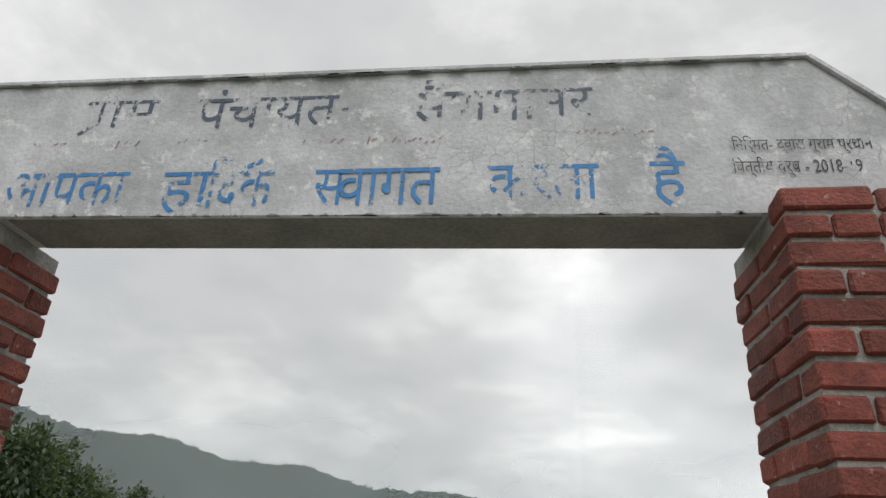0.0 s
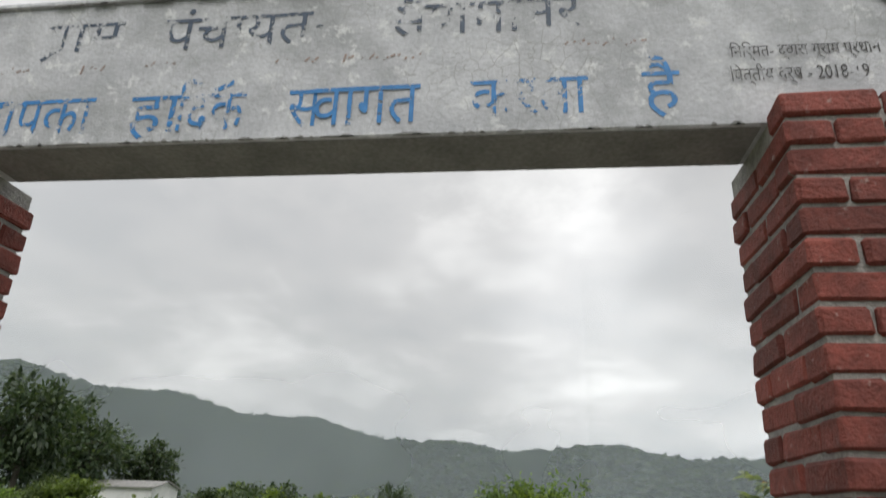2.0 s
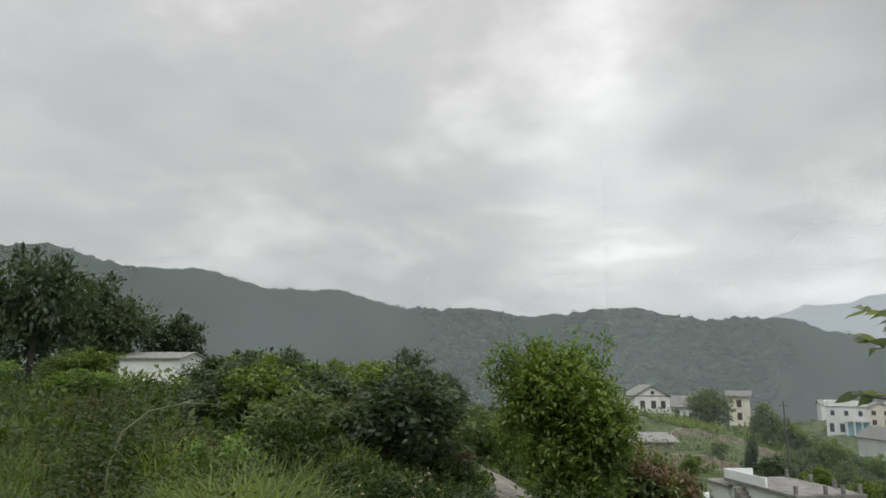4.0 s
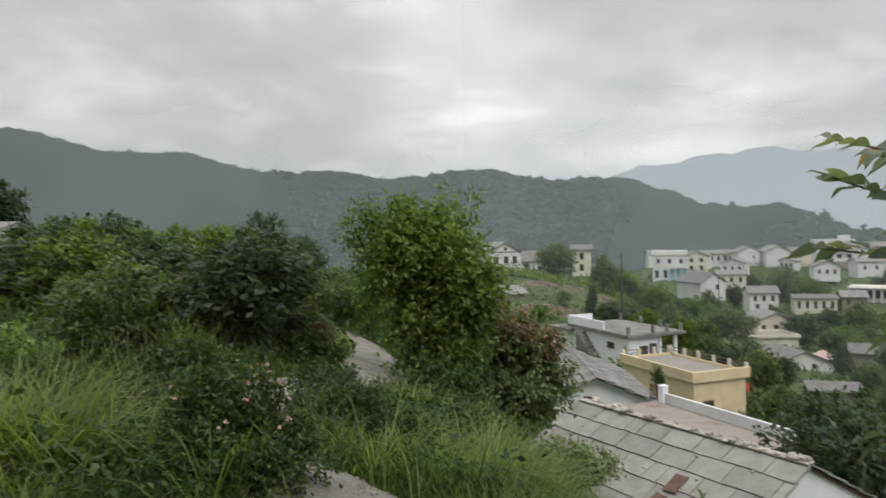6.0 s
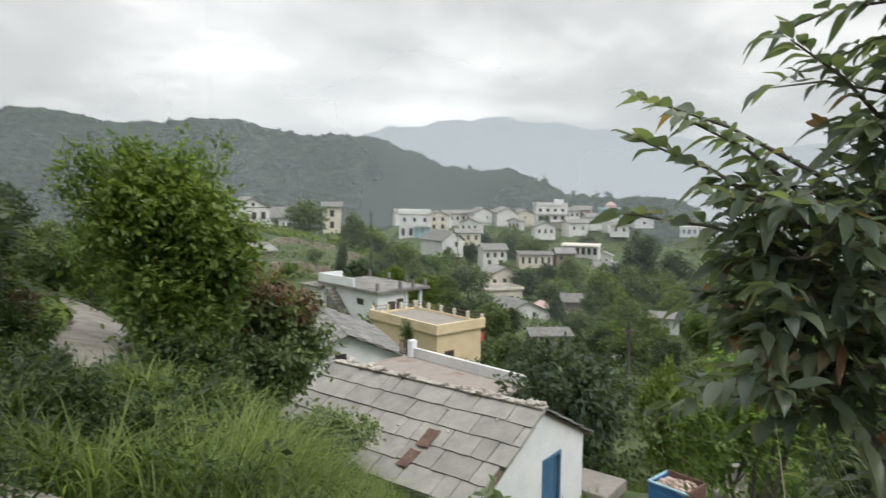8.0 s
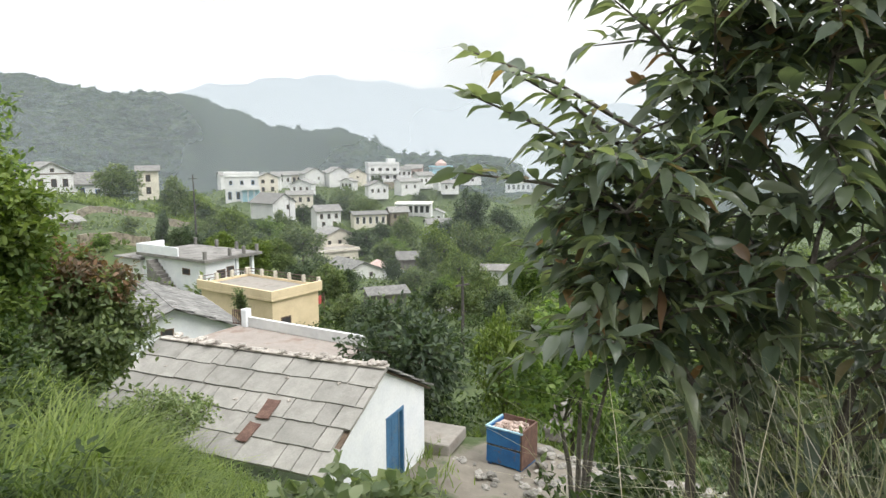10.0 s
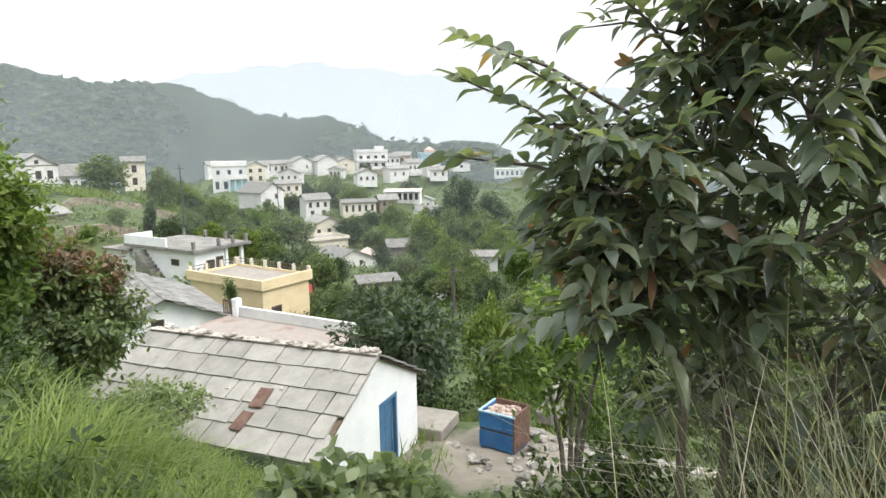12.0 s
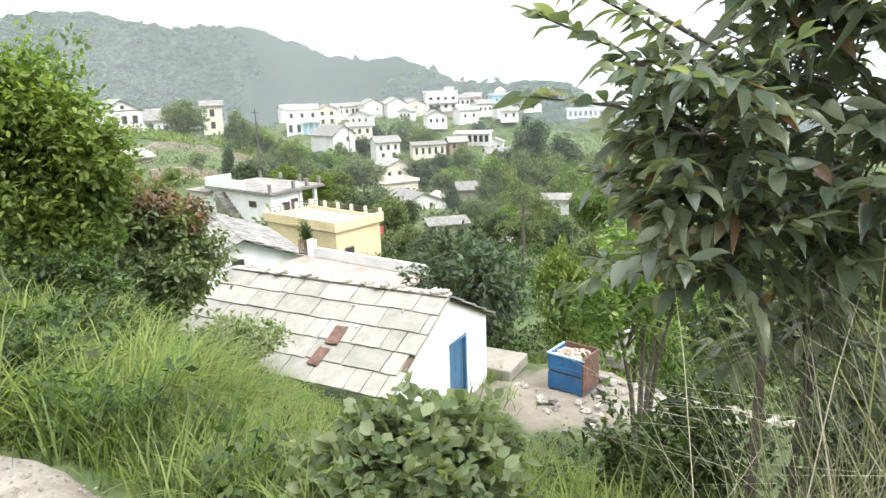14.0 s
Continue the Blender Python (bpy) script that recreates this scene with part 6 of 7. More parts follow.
def wedge(x, y, a0=-48, a1=74):
    az = np.degrees(np.arctan2(x - 0.2, y - 3.5))
    return (az > a0) & (az < a1)


scrub("valley_scrub", "mixed green scrub over the village slopes", 4200, (-40, 230, 40, 215), 1.7, 0.55, 40, "leafm", lambda x, y: wedge(x, y) & (np.hypot(x, y) > 42))
scrub("slope_scrub", "dense green bushes on the slope below the path", 2300, (-30, 60, 12, 46), 0.95, 0.22, 70, "weed",
      lambda x, y: wedge(x, y, -50, 82) & (near_path(x, y) > 1.1 + 0.02 * y) & (np.hypot(x, y - 4) > 11) & ~((x > 6.5) & (x < 15) & (y < 19)) & ~((x > 1.5) & (x < 8.5) & (y < 22) & (y > 11)))


# near weeds: small leaves on the bank to the left and along the path
def weeds(name, label, n, region, h, leaf, per, mat, keep, seed):
    rng = np.random.default_rng(seed)
    x = rng.uniform(region[0], region[1], n)
    y = rng.uniform(region[2], region[3], n)
    ok = keep(x, y)
    x, y = x[ok], y[ok]
    H = h * rng.uniform(0.4, 1.3, len(x)) * (0.75 + 0.5 * np.sin(x * 1.9 + 2) * np.cos(y * 1.4))
    H = np.maximum(H, 0.12)
    z = ground_flat(x, y)
    f = rng.uniform(0.12, 1.0, (len(x) * per, 1))
    HH = np.repeat(H, per)[:, None]
    a = rng.uniform(0, math.tau, (len(f), 1))
    rr = HH * 0.34 * rng.uniform(0.2, 1, (len(f), 1)) * (1.2 - 0.6 * f)
    p = np.repeat(np.stack([x, y, z], 1), per, 0) + np.concatenate([np.cos(a) * rr, np.sin(a) * rr, HH * f], 1)
    o = unit(np.concatenate([np.cos(a), np.sin(a), 0.2 + 0 * a], 1))
    me = quads_mesh(name, leaves(rng, p, o, leaf, leaf * 0.5, 0.25), 4, [[0, 1, 2, 3]], mat)
    return tagged(new(name, me), label, "weeds", kind="stuff")


bank = lambda x, y: wedge(x, y, -52, 20) & (near_path(x, y) > 0.85) & (np.hypot(x - 0.2, y - 3.6) > 2.4)
weeds("bank_weeds", "tangled green weeds on the bank above the path", 1150, (-16, 1.5, 5.0, 22), 0.75, 0.075, 60, "weed", bank, 3)
weeds("pale_weeds", "brownish seeding weeds with small leaves on the bank", 800, (-16, -2.0, 5.5, 22), 0.75, 0.05, 60, "brownweed", bank, 9)
weeds("edge_weeds", "low weeds at the edge of the path", 420, (0.6, 8.0, 6.2, 12.5), 0.42, 0.06, 40, "weed", lambda x, y: (near_path(x, y) > 0.8) & (np.hypot(x - 0.2, y - 4.6) > 2.3), 12)


# grasses
def grass(name, label, x, y, h, w, mat, seed, per=26, spread=0.1, lean=0.25, bend=0.6, az=None):
    rng = np.random.default_rng(seed)
    n = len(x)
    X = np.repeat(x, per) + rng.normal(0, spread, n * per)
    Y = np.repeat(y, per) + rng.normal(0, spread, n * per)
    b = np.stack([X, Y, ground_flat(X, Y) - 0.02], 1)
    hh_ = np.repeat(h * rng.uniform(0.55, 1.2, n), per)
    me = quads_mesh(name, blades(rng, b, hh_, w, lean, bend, az), 8, BLADE_FACES, mat)
    return tagged(new(name, me), label, "grass", kind="stuff")


rq = np.random.default_rng(21)


def scatter(n, x0, x1, y0, y1, keep):
    x, y = rq.uniform(x0, x1, n), rq.uniform(y0, y1, n)
    k = keep(x, y)
    return x[k], y[k]


# the grassy lip between path and shed
gx, gy = scatter(1500, 0.3, 7.5, 5.0, 13.0, lambda x, y: (near_path(x, y) > 0.7) & (np.hypot(x - 0.25, y - 4.6) > 1.9) & (x - 0.25 + 0.35 * (y - 4.6) < 6.2) & (np.degrees(np.arctan2(x - .25, y - 4.6)) < 88))
grass("lip_grass", "long fresh green grass on the lip of the slope", gx, gy, 0.30, 0.010, "grass", 31, 26, 0.10)
vy = rq.uniform(4.5, 22, 1500)
vx = np.interp(vy, PATH_Y, PATH_X) + rq.choice([-1, 1], 1500) * rq.uniform(0.60, 1.25, 1500) * way_slope(vy)
grass("verge_grass", "short grass along both sides of the path", vx, vy, 0.19, 0.008, "grass", 35, 30, 0.07)
vy = rq.uniform(4.8, 13, 2600)
vx = np.interp(vy, PATH_Y, PATH_X) + rq.choice([-1, 1], 2600) * rq.uniform(0.68, 2.3, 2600) * way_slope(vy)
grass("verge_turf", "dense uneven turf beside the path", vx, vy, 0.26, 0.009, "turf", 36, 26, 0.09, 0.35, 0.9)
weeds("verge_weeds", "small leafy weeds in the turf beside the path", 900, (-3.2, 3.2, 4.8, 13), 0.24, 0.045, 34, "weed", lambda x, y: (near_path(x, y) > 0.72) & (near_path(x, y) < 2.4), 14)
gx, gy = scatter(520, -9, 1.0, 5.2, 16, lambda x, y: (near_path(x, y) > 0.75) & (np.hypot(x - 0.2, y - 3.6) > 2.2) & (np.sin(x * 1.3 + 1) * np.cos(y * 0.9) > -0.25))
grass("bank_grass", "bright tufts of grass on the bank", gx, gy, 0.62, 0.013, "turf", 32, 30, 0.11, 0.3, 0.8)
gx, gy = scatter(260, -14, 14, 14, 30, lambda x, y: (near_path(x, y) > 0.9))
grass("far_grass", "grass tufts further down the slope", gx, gy, 0.6, 0.025, "grass", 33, 24, 0.25)

for cx_, cy_, cw_, cr_ in ((18.5, 96, 4.3, 8), (29.5, 91, 4.2, 12)):
    cu_, cv_ = rq.uniform(-cw_, cw_, 260), rq.uniform(-cw_, cw_, 260)
    ca, sa = math.cos(radians(cr_)), math.sin(radians(cr_))
    grass("crop", "tall green crop standing on a terraced plot", cx_ + cu_ * ca - cv_ * sa, cy_ + cu_ * sa + cv_ * ca, 0.9, 0.11, "grass", 40 + cr_, 9, 0.14, 0.3, 0.8)


def tuft(label, x, y, h, n, w=0.014, spread=0.16, lean=0.35, bend=0.9, mat="grass", seed=1):
    rng = np.random.default_rng(seed)
    X, Y = x + rng.normal(0, spread, n), y + rng.normal(0, spread, n)
    b = np.stack([X - x, Y - y, ground_flat(X, Y) - gz(x, y) - 0.02], 1)
    me = quads_mesh("grass_tuft", blades(rng, b, np.full(n, h), w, lean, bend), 8, BLADE_FACES, mat)
    ob = new("grass_tuft", me)
    ob.matrix_basis = pose(x, y, gz(x, y))
    return tagged(ob, label, "grass tuft", "large grass tufts", "stuff")


for i, (tx, ty, th, tcount) in enumerate(((-2.15, 8.2, 0.9, 480), (-2.5, 8.3, 0.85, 420), (-1.9, 7.5, 0.45, 240), (-3.6, 9.4, 0.6, 260), (0.8, 10.9, 0.6, 420), (1.5, 11.2, 0.5, 420), (0.4, 11.6, 0.55, 260), (2.0, 10.6, 0.42, 360), (1.1, 9.8, 0.72, 420), (0.45, 8.95, 0.5, 300), (0.95, 9.3, 0.68, 420), (1.45, 9.7, 0.6, 380), (0.5, 9.9, 0.5, 300), (1.7, 10.2, 0.42, 300), (-0.1, 9.0, 0.42, 300), (-0.35, 9.7, 0.36, 300), (-2.6, 12.5, 0.8, 260), (-4.4, 10.5, 0.9, 260))):
    tuft("big arching tuft of bright green grass", tx, ty, th, tcount, seed=100 + i)



# ---------------------------------------------------------------- near trees and bushes, each its own
def bush(name, label, x, y, lobes, n_clump, per, leaf, mat, spread=0.22, droop=0.3, cat="bush", trunk_r=0.03, extra=(), shoot=0.0, aspect=0.48):
    """A bush or small tree of leafy lobes (x, y, z, r), offsets from its foot."""
    z = gz(x, y)
    ob = thing(name, label, cat, x, y, z)
    seed = int(abs(x * 131 + y * 37)) + len(label)
    mesh_part("foliage", crown_mesh("foliage", seed, n_clump, per, lobes, leaf, mat, spread, droop, shoot or 3.2 * leaf, aspect), ob)
    for m2, lobes2, nc2, per2, leaf2 in extra:
        mesh_part("foliage", crown_mesh("foliage", seed + 5, nc2, per2, lobes2, leaf2, m2, spread, droop, shoot or 3.2 * leaf2), ob)
    rnd = random.Random(seed)
    bm = bmesh.new()
    top = max(l[2] for l in lobes)
    for lx, ly, lz, lr in lobes:
        s0 = Vector((rnd.uniform(-0.05, 0.05), rnd.uniform(-0.05, 0.05), -0.1))
        e = Vector((lx, ly, lz))
        mid = Vector((lx * 0.35, ly * 0.35, lz * 0.55))
        tube(bm, [s0, mid, e], [trunk_r, trunk_r * 0.7, trunk_r * 0.25], 6)
        for k in range(4):
            a = rnd.uniform(0, math.tau)
            tube(bm, [mid.lerp(e, 0.5), e + Vector((math.cos(a), math.sin(a), rnd.uniform(-0.2, 0.8))) * lr * 0.8], [trunk_r * 0.3, trunk_r * 0.08], 4)
    part("trunk", bm, "bark", ob)
    return ob


# tall leafy fruit tree beside the path
rsh = random.Random(31)
SHOOTS = []
for sx_, sz_ in ((-0.95, 2.8), (-0.7, 2.95), (-0.3, 3.05), (0.1, 3.0), (0.4, 3.05), (0.75, 2.8), (-1.0, 2.5), (-0.85, 2.2), (0.95, 2.4), (1.1, 2.0), (-0.8, 1.7), (1.2, 1.5), (-0.6, 1.2), (-0.35, 3.1), (0.25, 3.0), (0.6, 2.9), (-0.85, 2.9)):
    wx, wz = sx_ * 0.35 + rsh.uniform(-0.12, 0.12), rsh.uniform(0.5, 1.0) * (1.0 if sz_ > 2.4 else 0.4)
    L_ = rsh.uniform(0.3, 0.55)
    sz_ *= 0.92
    SHOOTS += [(sx_ + wx * L_ * f / 6, rsh.uniform(-0.3, 0.2), sz_ + wz * L_ * f / 6, 0.05) for f in range(7)]
TREE_LOBES = [(-0.55, 0.0, 2.6, 0.22), (-0.2, 0.2, 2.8, 0.22), (0.12, 0, 2.6, 0.22), (0.6, -0.1, 2.3, 0.24), (-0.75, 0.1, 2.4, 0.24), (-0.4, 0.1, 2.4, 0.42), (0.25, 0.1, 2.3, 0.42), (0.1, -0.2, 2.0, 0.65), (-0.5, 0.1, 1.85, 0.42),
              (0.7, 0.0, 1.8, 0.5), (0.3, -0.2, 1.25, 0.62), (-0.15, -0.1, 0.95, 0.42), (0.8, -0.2, 1.1, 0.55), (0.5, -0.4, 0.6, 0.55), (0.0, -0.3, 0.45, 0.42)]
bush("fruit_tree", "tall leafy green fruit tree beside the footpath", 0.50, 14.9, TREE_LOBES, 330, 26, 0.125, "leaf", 0.22, 0.35, "tree", 0.075, shoot=0.42,
     extra=[("leaf", SHOOTS, 20, 7, 0.11), ("leafy", [(0.3, -0.6, 2.1, 0.55), (0.1, -0.6, 1.3, 0.45), (0.8, -0.6, 1.7, 0.5), (-0.45, -0.4, 2.4, 0.3), (0.25, -0.3, 2.45, 0.3), (-0.5, -0.5, 1.9, 0.4), (-0.15, -0.2, 2.7, 0.24), (0.6, -0.4, 2.1, 0.35), (-0.2, -0.5, 2.4, 0.45), (0.9, -0.3, 1.3, 0.4), (0.4, -0.7, 0.8, 0.45)], 480, 20, 0.115)])
# bushy tree with reddish tips
bush("red_tipped_tree", "bushy dark tree with reddish young leaves", 2.25, 16.4, [(0, 0, 2.0, 0.55), (0.5, 0, 1.65, 0.55), (-0.4, 0, 1.6, 0.5), (0.2, -0.3, 1.1, 0.6), (0.8, -0.1, 1.2, 0.45), (0.2, -0.2, 0.6, 0.5)], 190, 30, 0.13, "leafm", 0.22, 0.6, "tree", 0.05,
     extra=[("leafr", [(0.0, -0.1, 2.2, 0.45), (0.5, -0.2, 1.95, 0.36), (-0.3, 0, 1.95, 0.36)], 70, 26, 0.13), ("leafm", [(0.3, -0.5, 1.0, 0.6)], 40, 26, 0.12)])
# dark flowering bush at the bend of the path
fb = bush("flowering_bush", "dense dark bush dotted with small pale flowers", -1.0, 8.25, [(0, 0, 0.54, 0.34), (-0.24, 0, 0.42, 0.3), (0.26, 0.05, 0.42, 0.3), (0.16, -0.42, 0.16, 0.36), (-0.3, -0.4, 0.18, 0.36), (0.42, -0.15, 0.14, 0.3), (0.03, -0.14, 0.28, 0.34), (-0.3, 0.1, 0.2, 0.28), (0.24, 0, 0.16, 0.28)], 520, 26, 0.045, "weed", 0.22, 0.2, "bush", 0.02,
          extra=[("leafd", [(0, 0.1, 0.36, 0.36), (0.1, -0.1, 0.16, 0.36)], 200, 26, 0.045)])
rf_ = np.random.default_rng(44)
for k in range(26):
    d = unit(rf_.normal(0, 1, 3) + np.array([0.1, -0.7, 0.5]))
    c = np.array([0, 0, 0.36]) + d * np.array([0.48, 0.45, 0.5]) * rf_.uniform(0.9, 1.08)
    o = unit(rf_.normal(0, 1, (6, 3)) * 0.7 + d)
    me_ = quads_mesh("flower", leaves(rf_, np.repeat(c[None], 6, 0), o, 0.02, 0.022, 0.0), 4, [[0, 1, 2, 3]], "petal")
    mesh_part("flower", me_, fb)
# leafy bushes along the bank
for lab, bx_, by_, w_, h_, mt, lf in (("broad-leaved green bush on the bank", -3.4, 12.2, 1.3, 1.0, "weed", 0.10), ("dark brown-green dried bush on the bank", -3.1, 14.2, 1.1, 1.3, "leafr", 0.07), ("pale weedy bush on the bank", -4.4, 11.0, 1.4, 0.7, "brownweed", 0.05),
                                     ("weedy green bush on the bank", -5.1, 10.4, 1.3, 0.8, "weed", 0.06), ("grassy bush near the path bend", -2.6, 15.4, 1.1, 0.9, "leafm", 0.08), ("low green bush between path and tree", -0.75, 11.6, 0.7, 0.28, "weed", 0.055),
                                     ("brownish weedy bush by the footpath", -1.35, 14.2, 0.9, 0.75, "leafr", 0.06), ("low leafy bush by the footpath", -1.1, 13.2, 0.9, 0.55, "weed", 0.06), ("green bush before the fruit tree", 0.75, 12.9, 0.9, 0.7, "weed", 0.075), ("dark weedy bush between path and grass", -0.25, 9.9, 0.8, 0.45, "weed", 0.05), ("low dark bush beside the footpath", -0.5, 10.6, 0.9, 0.42, "leafd", 0.05), ("green weedy bush beside the grass", 0.6, 10.8, 0.8, 0.45, "weed", 0.06), ("low leafy bush at the bend of the path", 0.1, 9.4, 0.6, 0.35, "weed", 0.05),
                                     ("tall weed thicket on the bank", -3.6, 10.2, 1.3, 0.7, "leaf", 0.07),
                                     ("weedy thicket beside the path's bend", -2.1, 11.0, 0.9, 0.6, "weed", 0.06), ("big leafy thicket on the bank", -7.0, 18.5, 2.2, 1.1, "leafm", 0.11), ("leafy thicket beyond the bank", -9.5, 16.0, 2.4, 0.6, "brownweed", 0.06), ("dark thicket beyond the bank", -5.0, 19.5, 2.0, 1.7, "leafd", 0.1),
                                     ("bushy thicket beside the far path", -3.4, 18.4, 1.6, 1.4, "weed", 0.09), ("green thicket at the path's turn", 0.8, 20.5, 1.8, 1.7, "leaf", 0.1), ("leafy thicket behind the path", -2.8, 23.0, 2.4, 2.0, "leafm", 0.12),
                                     ("dark leafy thicket behind the path", 0.2, 24.5, 2.6, 2.2, "leaf", 0.12)):
    lb = [(0, 0, 0.62 * h_, 0.3 * w_), (-0.28 * w_, 0.05, 0.45 * h_, 0.27 * w_), (0.28 * w_, -0.05, 0.45 * h_, 0.27 * w_), (0.05, -0.25 * w_, 0.35 * h_, 0.28 * w_), (-0.05, 0.2 * w_, 0.5 * h_, 0.26 * w_), (0.15 * w_, -0.1, 0.2 * h_, 0.3 * w_)]
    bush("bush", lab, bx_, by_, lb, 150, 26, lf, mt, 0.24, 0.2)
# small bush before the shed roof
bush("bush", "small soft green bush in front of the slate roof", 2.35, 12.8, [(0, 0, 0.42, 0.3), (-0.35, 0, 0.3, 0.28), (0.35, 0, 0.3, 0.28), (0.65, 0.1, 0.2, 0.22), (0.1, -0.2, 0.15, 0.3)], 170, 26, 0.06, "shrubleaf", 0.25, 0.1)
# round-leaved shrub on the lip of the slope
bush("round_leaved_shrub", "low shrub of round pale green leaves in long grass", 1.58, 7.1, [(0, 0, 0.46, 0.27), (-0.28, 0, 0.38, 0.24), (0.27, 0, 0.38, 0.25), (0.0, -0.22, 0.36, 0.26), (0.45, 0.1, 0.32, 0.2), (-0.2, -0.2, 0.3, 0.22), (0.22, -0.25, 0.3, 0.22)], 260, 12, 0.075, "shrubleaf", 0.2, 0.15, shoot=0.12, aspect=0.85)
bush("round_leaved_shrub", "small trailing shrub of round leaves in the grass", 2.25, 7.6, [(0, 0, 0.28, 0.22), (0.25, 0, 0.2, 0.2), (-0.2, 0.1, 0.2, 0.2)], 60, 12, 0.065, "shrubleaf", 0.2, 0.15, shoot=0.12, aspect=0.85)


# broad-leaved tree close by the path
def broad_tree():
    x0, y0 = 3.25, 6.18
    z0 = gz(x0, y0)
    ob = thing("broad_leaved_tree", "young broad-leaved tree with long drooping glossy leaves", "tree", x0, y0, z0)
    rng = np.random.default_rng(77)
    rnd = random.Random(6)
    hubs0 = [(-0.55, 0.30, 1.75), (-0.25, 0.1, 2.15), (0.1, 0.0, 1.6), (0.35, -0.35, 2.0), (0.65, -0.6, 1.55), (0.1, -0.25, 2.6), (-0.3, 0.3, 1.25), (0.3, 0.1, 1.1), (0.85, -0.3, 2.3), (0.9, -0.9, 1.9), (0.55, -0.9, 2.4), (0.2, 0.5, 2.0), (0.6, 0.4, 1.5),
            (0.5, -0.2, 2.9), (-0.15, 0.0, 2.9), (0.75, -0.45, 1.0), (1.2, -0.9, 1.4), (-0.35, 0.05, 1.55), (0.0, -0.3, 1.9), (0.35, -0.6, 1.3)]
    hubs = [(hx + 0.1, hy - 0.05, hz + 0.42) for hx, hy, hz in hubs0] + [(hx + rnd.uniform(0.0, 0.5), hy + rnd.uniform(-0.5, 0.1), hz + rnd.uniform(0.2, 0.7)) for hx, hy, hz in hubs0] + [(rnd.uniform(-0.1, 1.3), rnd.uniform(-1.0, 0.5), rnd.uniform(1.7, 3.7)) for _ in range(9)] + [(rnd.uniform(0.2, 1.3), rnd.uniform(-0.9, 0.2), rnd.uniform(2.7, 3.8)) for _ in range(7)] + [(rnd.uniform(-0.25, 0.3), rnd.uniform(0.0, 0.35), 2.75 + 0.12 * i) for i in range(7)] + [(-0.35 - rnd.uniform(0, 0.3), 0.25 + rnd.uniform(-0.1, 0.25), 1.7 + 0.11 * i) for i in range(9)] + [(0.45, -0.35, 0.95), (0.8, -0.55, 0.8), (1.0, -0.9, 1.0), (0.7, -0.9, 1.3), (0.3, 0.1, 1.25), (0.6, 0.3, 0.9), (1.2, -0.4, 1.2)]
    bm = bmesh.new()
    stems = [Vector((0.16, 0.02, 0)), Vector((-0.12, 0.08, 0)), Vector((0.3, -0.15, 0))]
    tops = [Vector((0.15, -0.05, 1.55)), Vector((-0.1, 0.1, 1.5)), Vector((0.5, -0.4, 1.5))]
    for s, t in zip(stems, tops):
        m = s.lerp(t, 0.5) + Vector((rnd.uniform(-0.06, 0.06), rnd.uniform(-0.06, 0.06), 0))
        tube(bm, [s - Vector((0, 0, 0.1)), m, t], [0.030, 0.026, 0.020], 8)
    pos, way = [], []
    # each limb springs from the nearest one below it
    joints = [s.lerp(t, f) for s, t in zip(stems, tops) for f in (0.55, 0.8, 1.0)]
    for h in sorted((Vector(q) for q in hubs), key=lambda q: min((q - t).length for t in tops)):
        foot = min(joints, key=lambda q: (q - h).length + (0.6 if q.z > h.z - 0.05 else 0.0))
        joints.append(h)
        tube(bm, [foot, foot.lerp(h, 0.5) + Vector((0, 0, 0.05)), h], [0.014, 0.011, 0.008], 6)
        for k in range(7):
            d = Vector((rnd.gauss(0, 1), rnd.gauss(0, 1), rnd.gauss(0.35, 0.6))).normalized()
            L = rnd.uniform(0.3, 0.55)
            e = h + d * L
            tube(bm, [h, h + d * L * 0.5 + Vector((0, 0, 0.03)), e - Vector((0, 0, 0.02))], [0.008, 0.006, 0.003], 5)
            side = d.cross(Vector((0, 0, 1))).normalized()
            n = rnd.randint(11, 16)
            for i in range(n):
                f = 0.15 + 0.85 * i / (n - 1)
                p = h + d * L * f + Vector((0, 0, 0.03 * math.sin(f * math.pi)))
                w = (d * 0.55 + side * (0.9 if i % 2 else -0.9) * (1 - 0.55 * f) + Vector((rnd.gauss(0, 0.2), rnd.gauss(0, 0.2), rnd.gauss(0.0, 0.3)))).normalized()
                pos.append(p)
                way.append(w)
    # the long sprays that reach out over the slope
    for st, en in (((-0.45, 0.3, 2.35), (-1.12, 0.64, 2.53)), ((-0.5, 0.3, 2.5), (-1.06, 0.66, 2.86)), ((-0.4, 0.25, 2.7), (-1.03, 0.7, 3.05)), ((-0.4, 0.3, 2.6), (-0.95, 0.52, 2.95)), ((-0.3, 0.2, 2.4), (-0.85, 0.4, 2.62)), ((-0.3, 0.2, 2.2), (-0.75, 0.32, 2.35)),
                   ((-0.3, 0.2, 2.0), (-0.68, 0.3, 2.1)), ((-0.3, 0.15, 1.8), (-0.6, 0.25, 1.85)), ((0.0, 0.2, 2.9), (-0.45, 0.4, 3.3)), ((0.1, 0.1, 3.0), (-0.15, 0.2, 3.7)), ((-0.2, 0.1, 1.7), (-0.65, 0.3, 1.62))):
        s, e = Vector(st), Vector(en)
        tube(bm, [s, s.lerp(e, 0.5) + Vector((0, 0, 0.04)), e], [0.012, 0.008, 0.004], 5)
        d = (e - s).normalized()
        side = d.cross(Vector((0, 0, 1))).normalized()
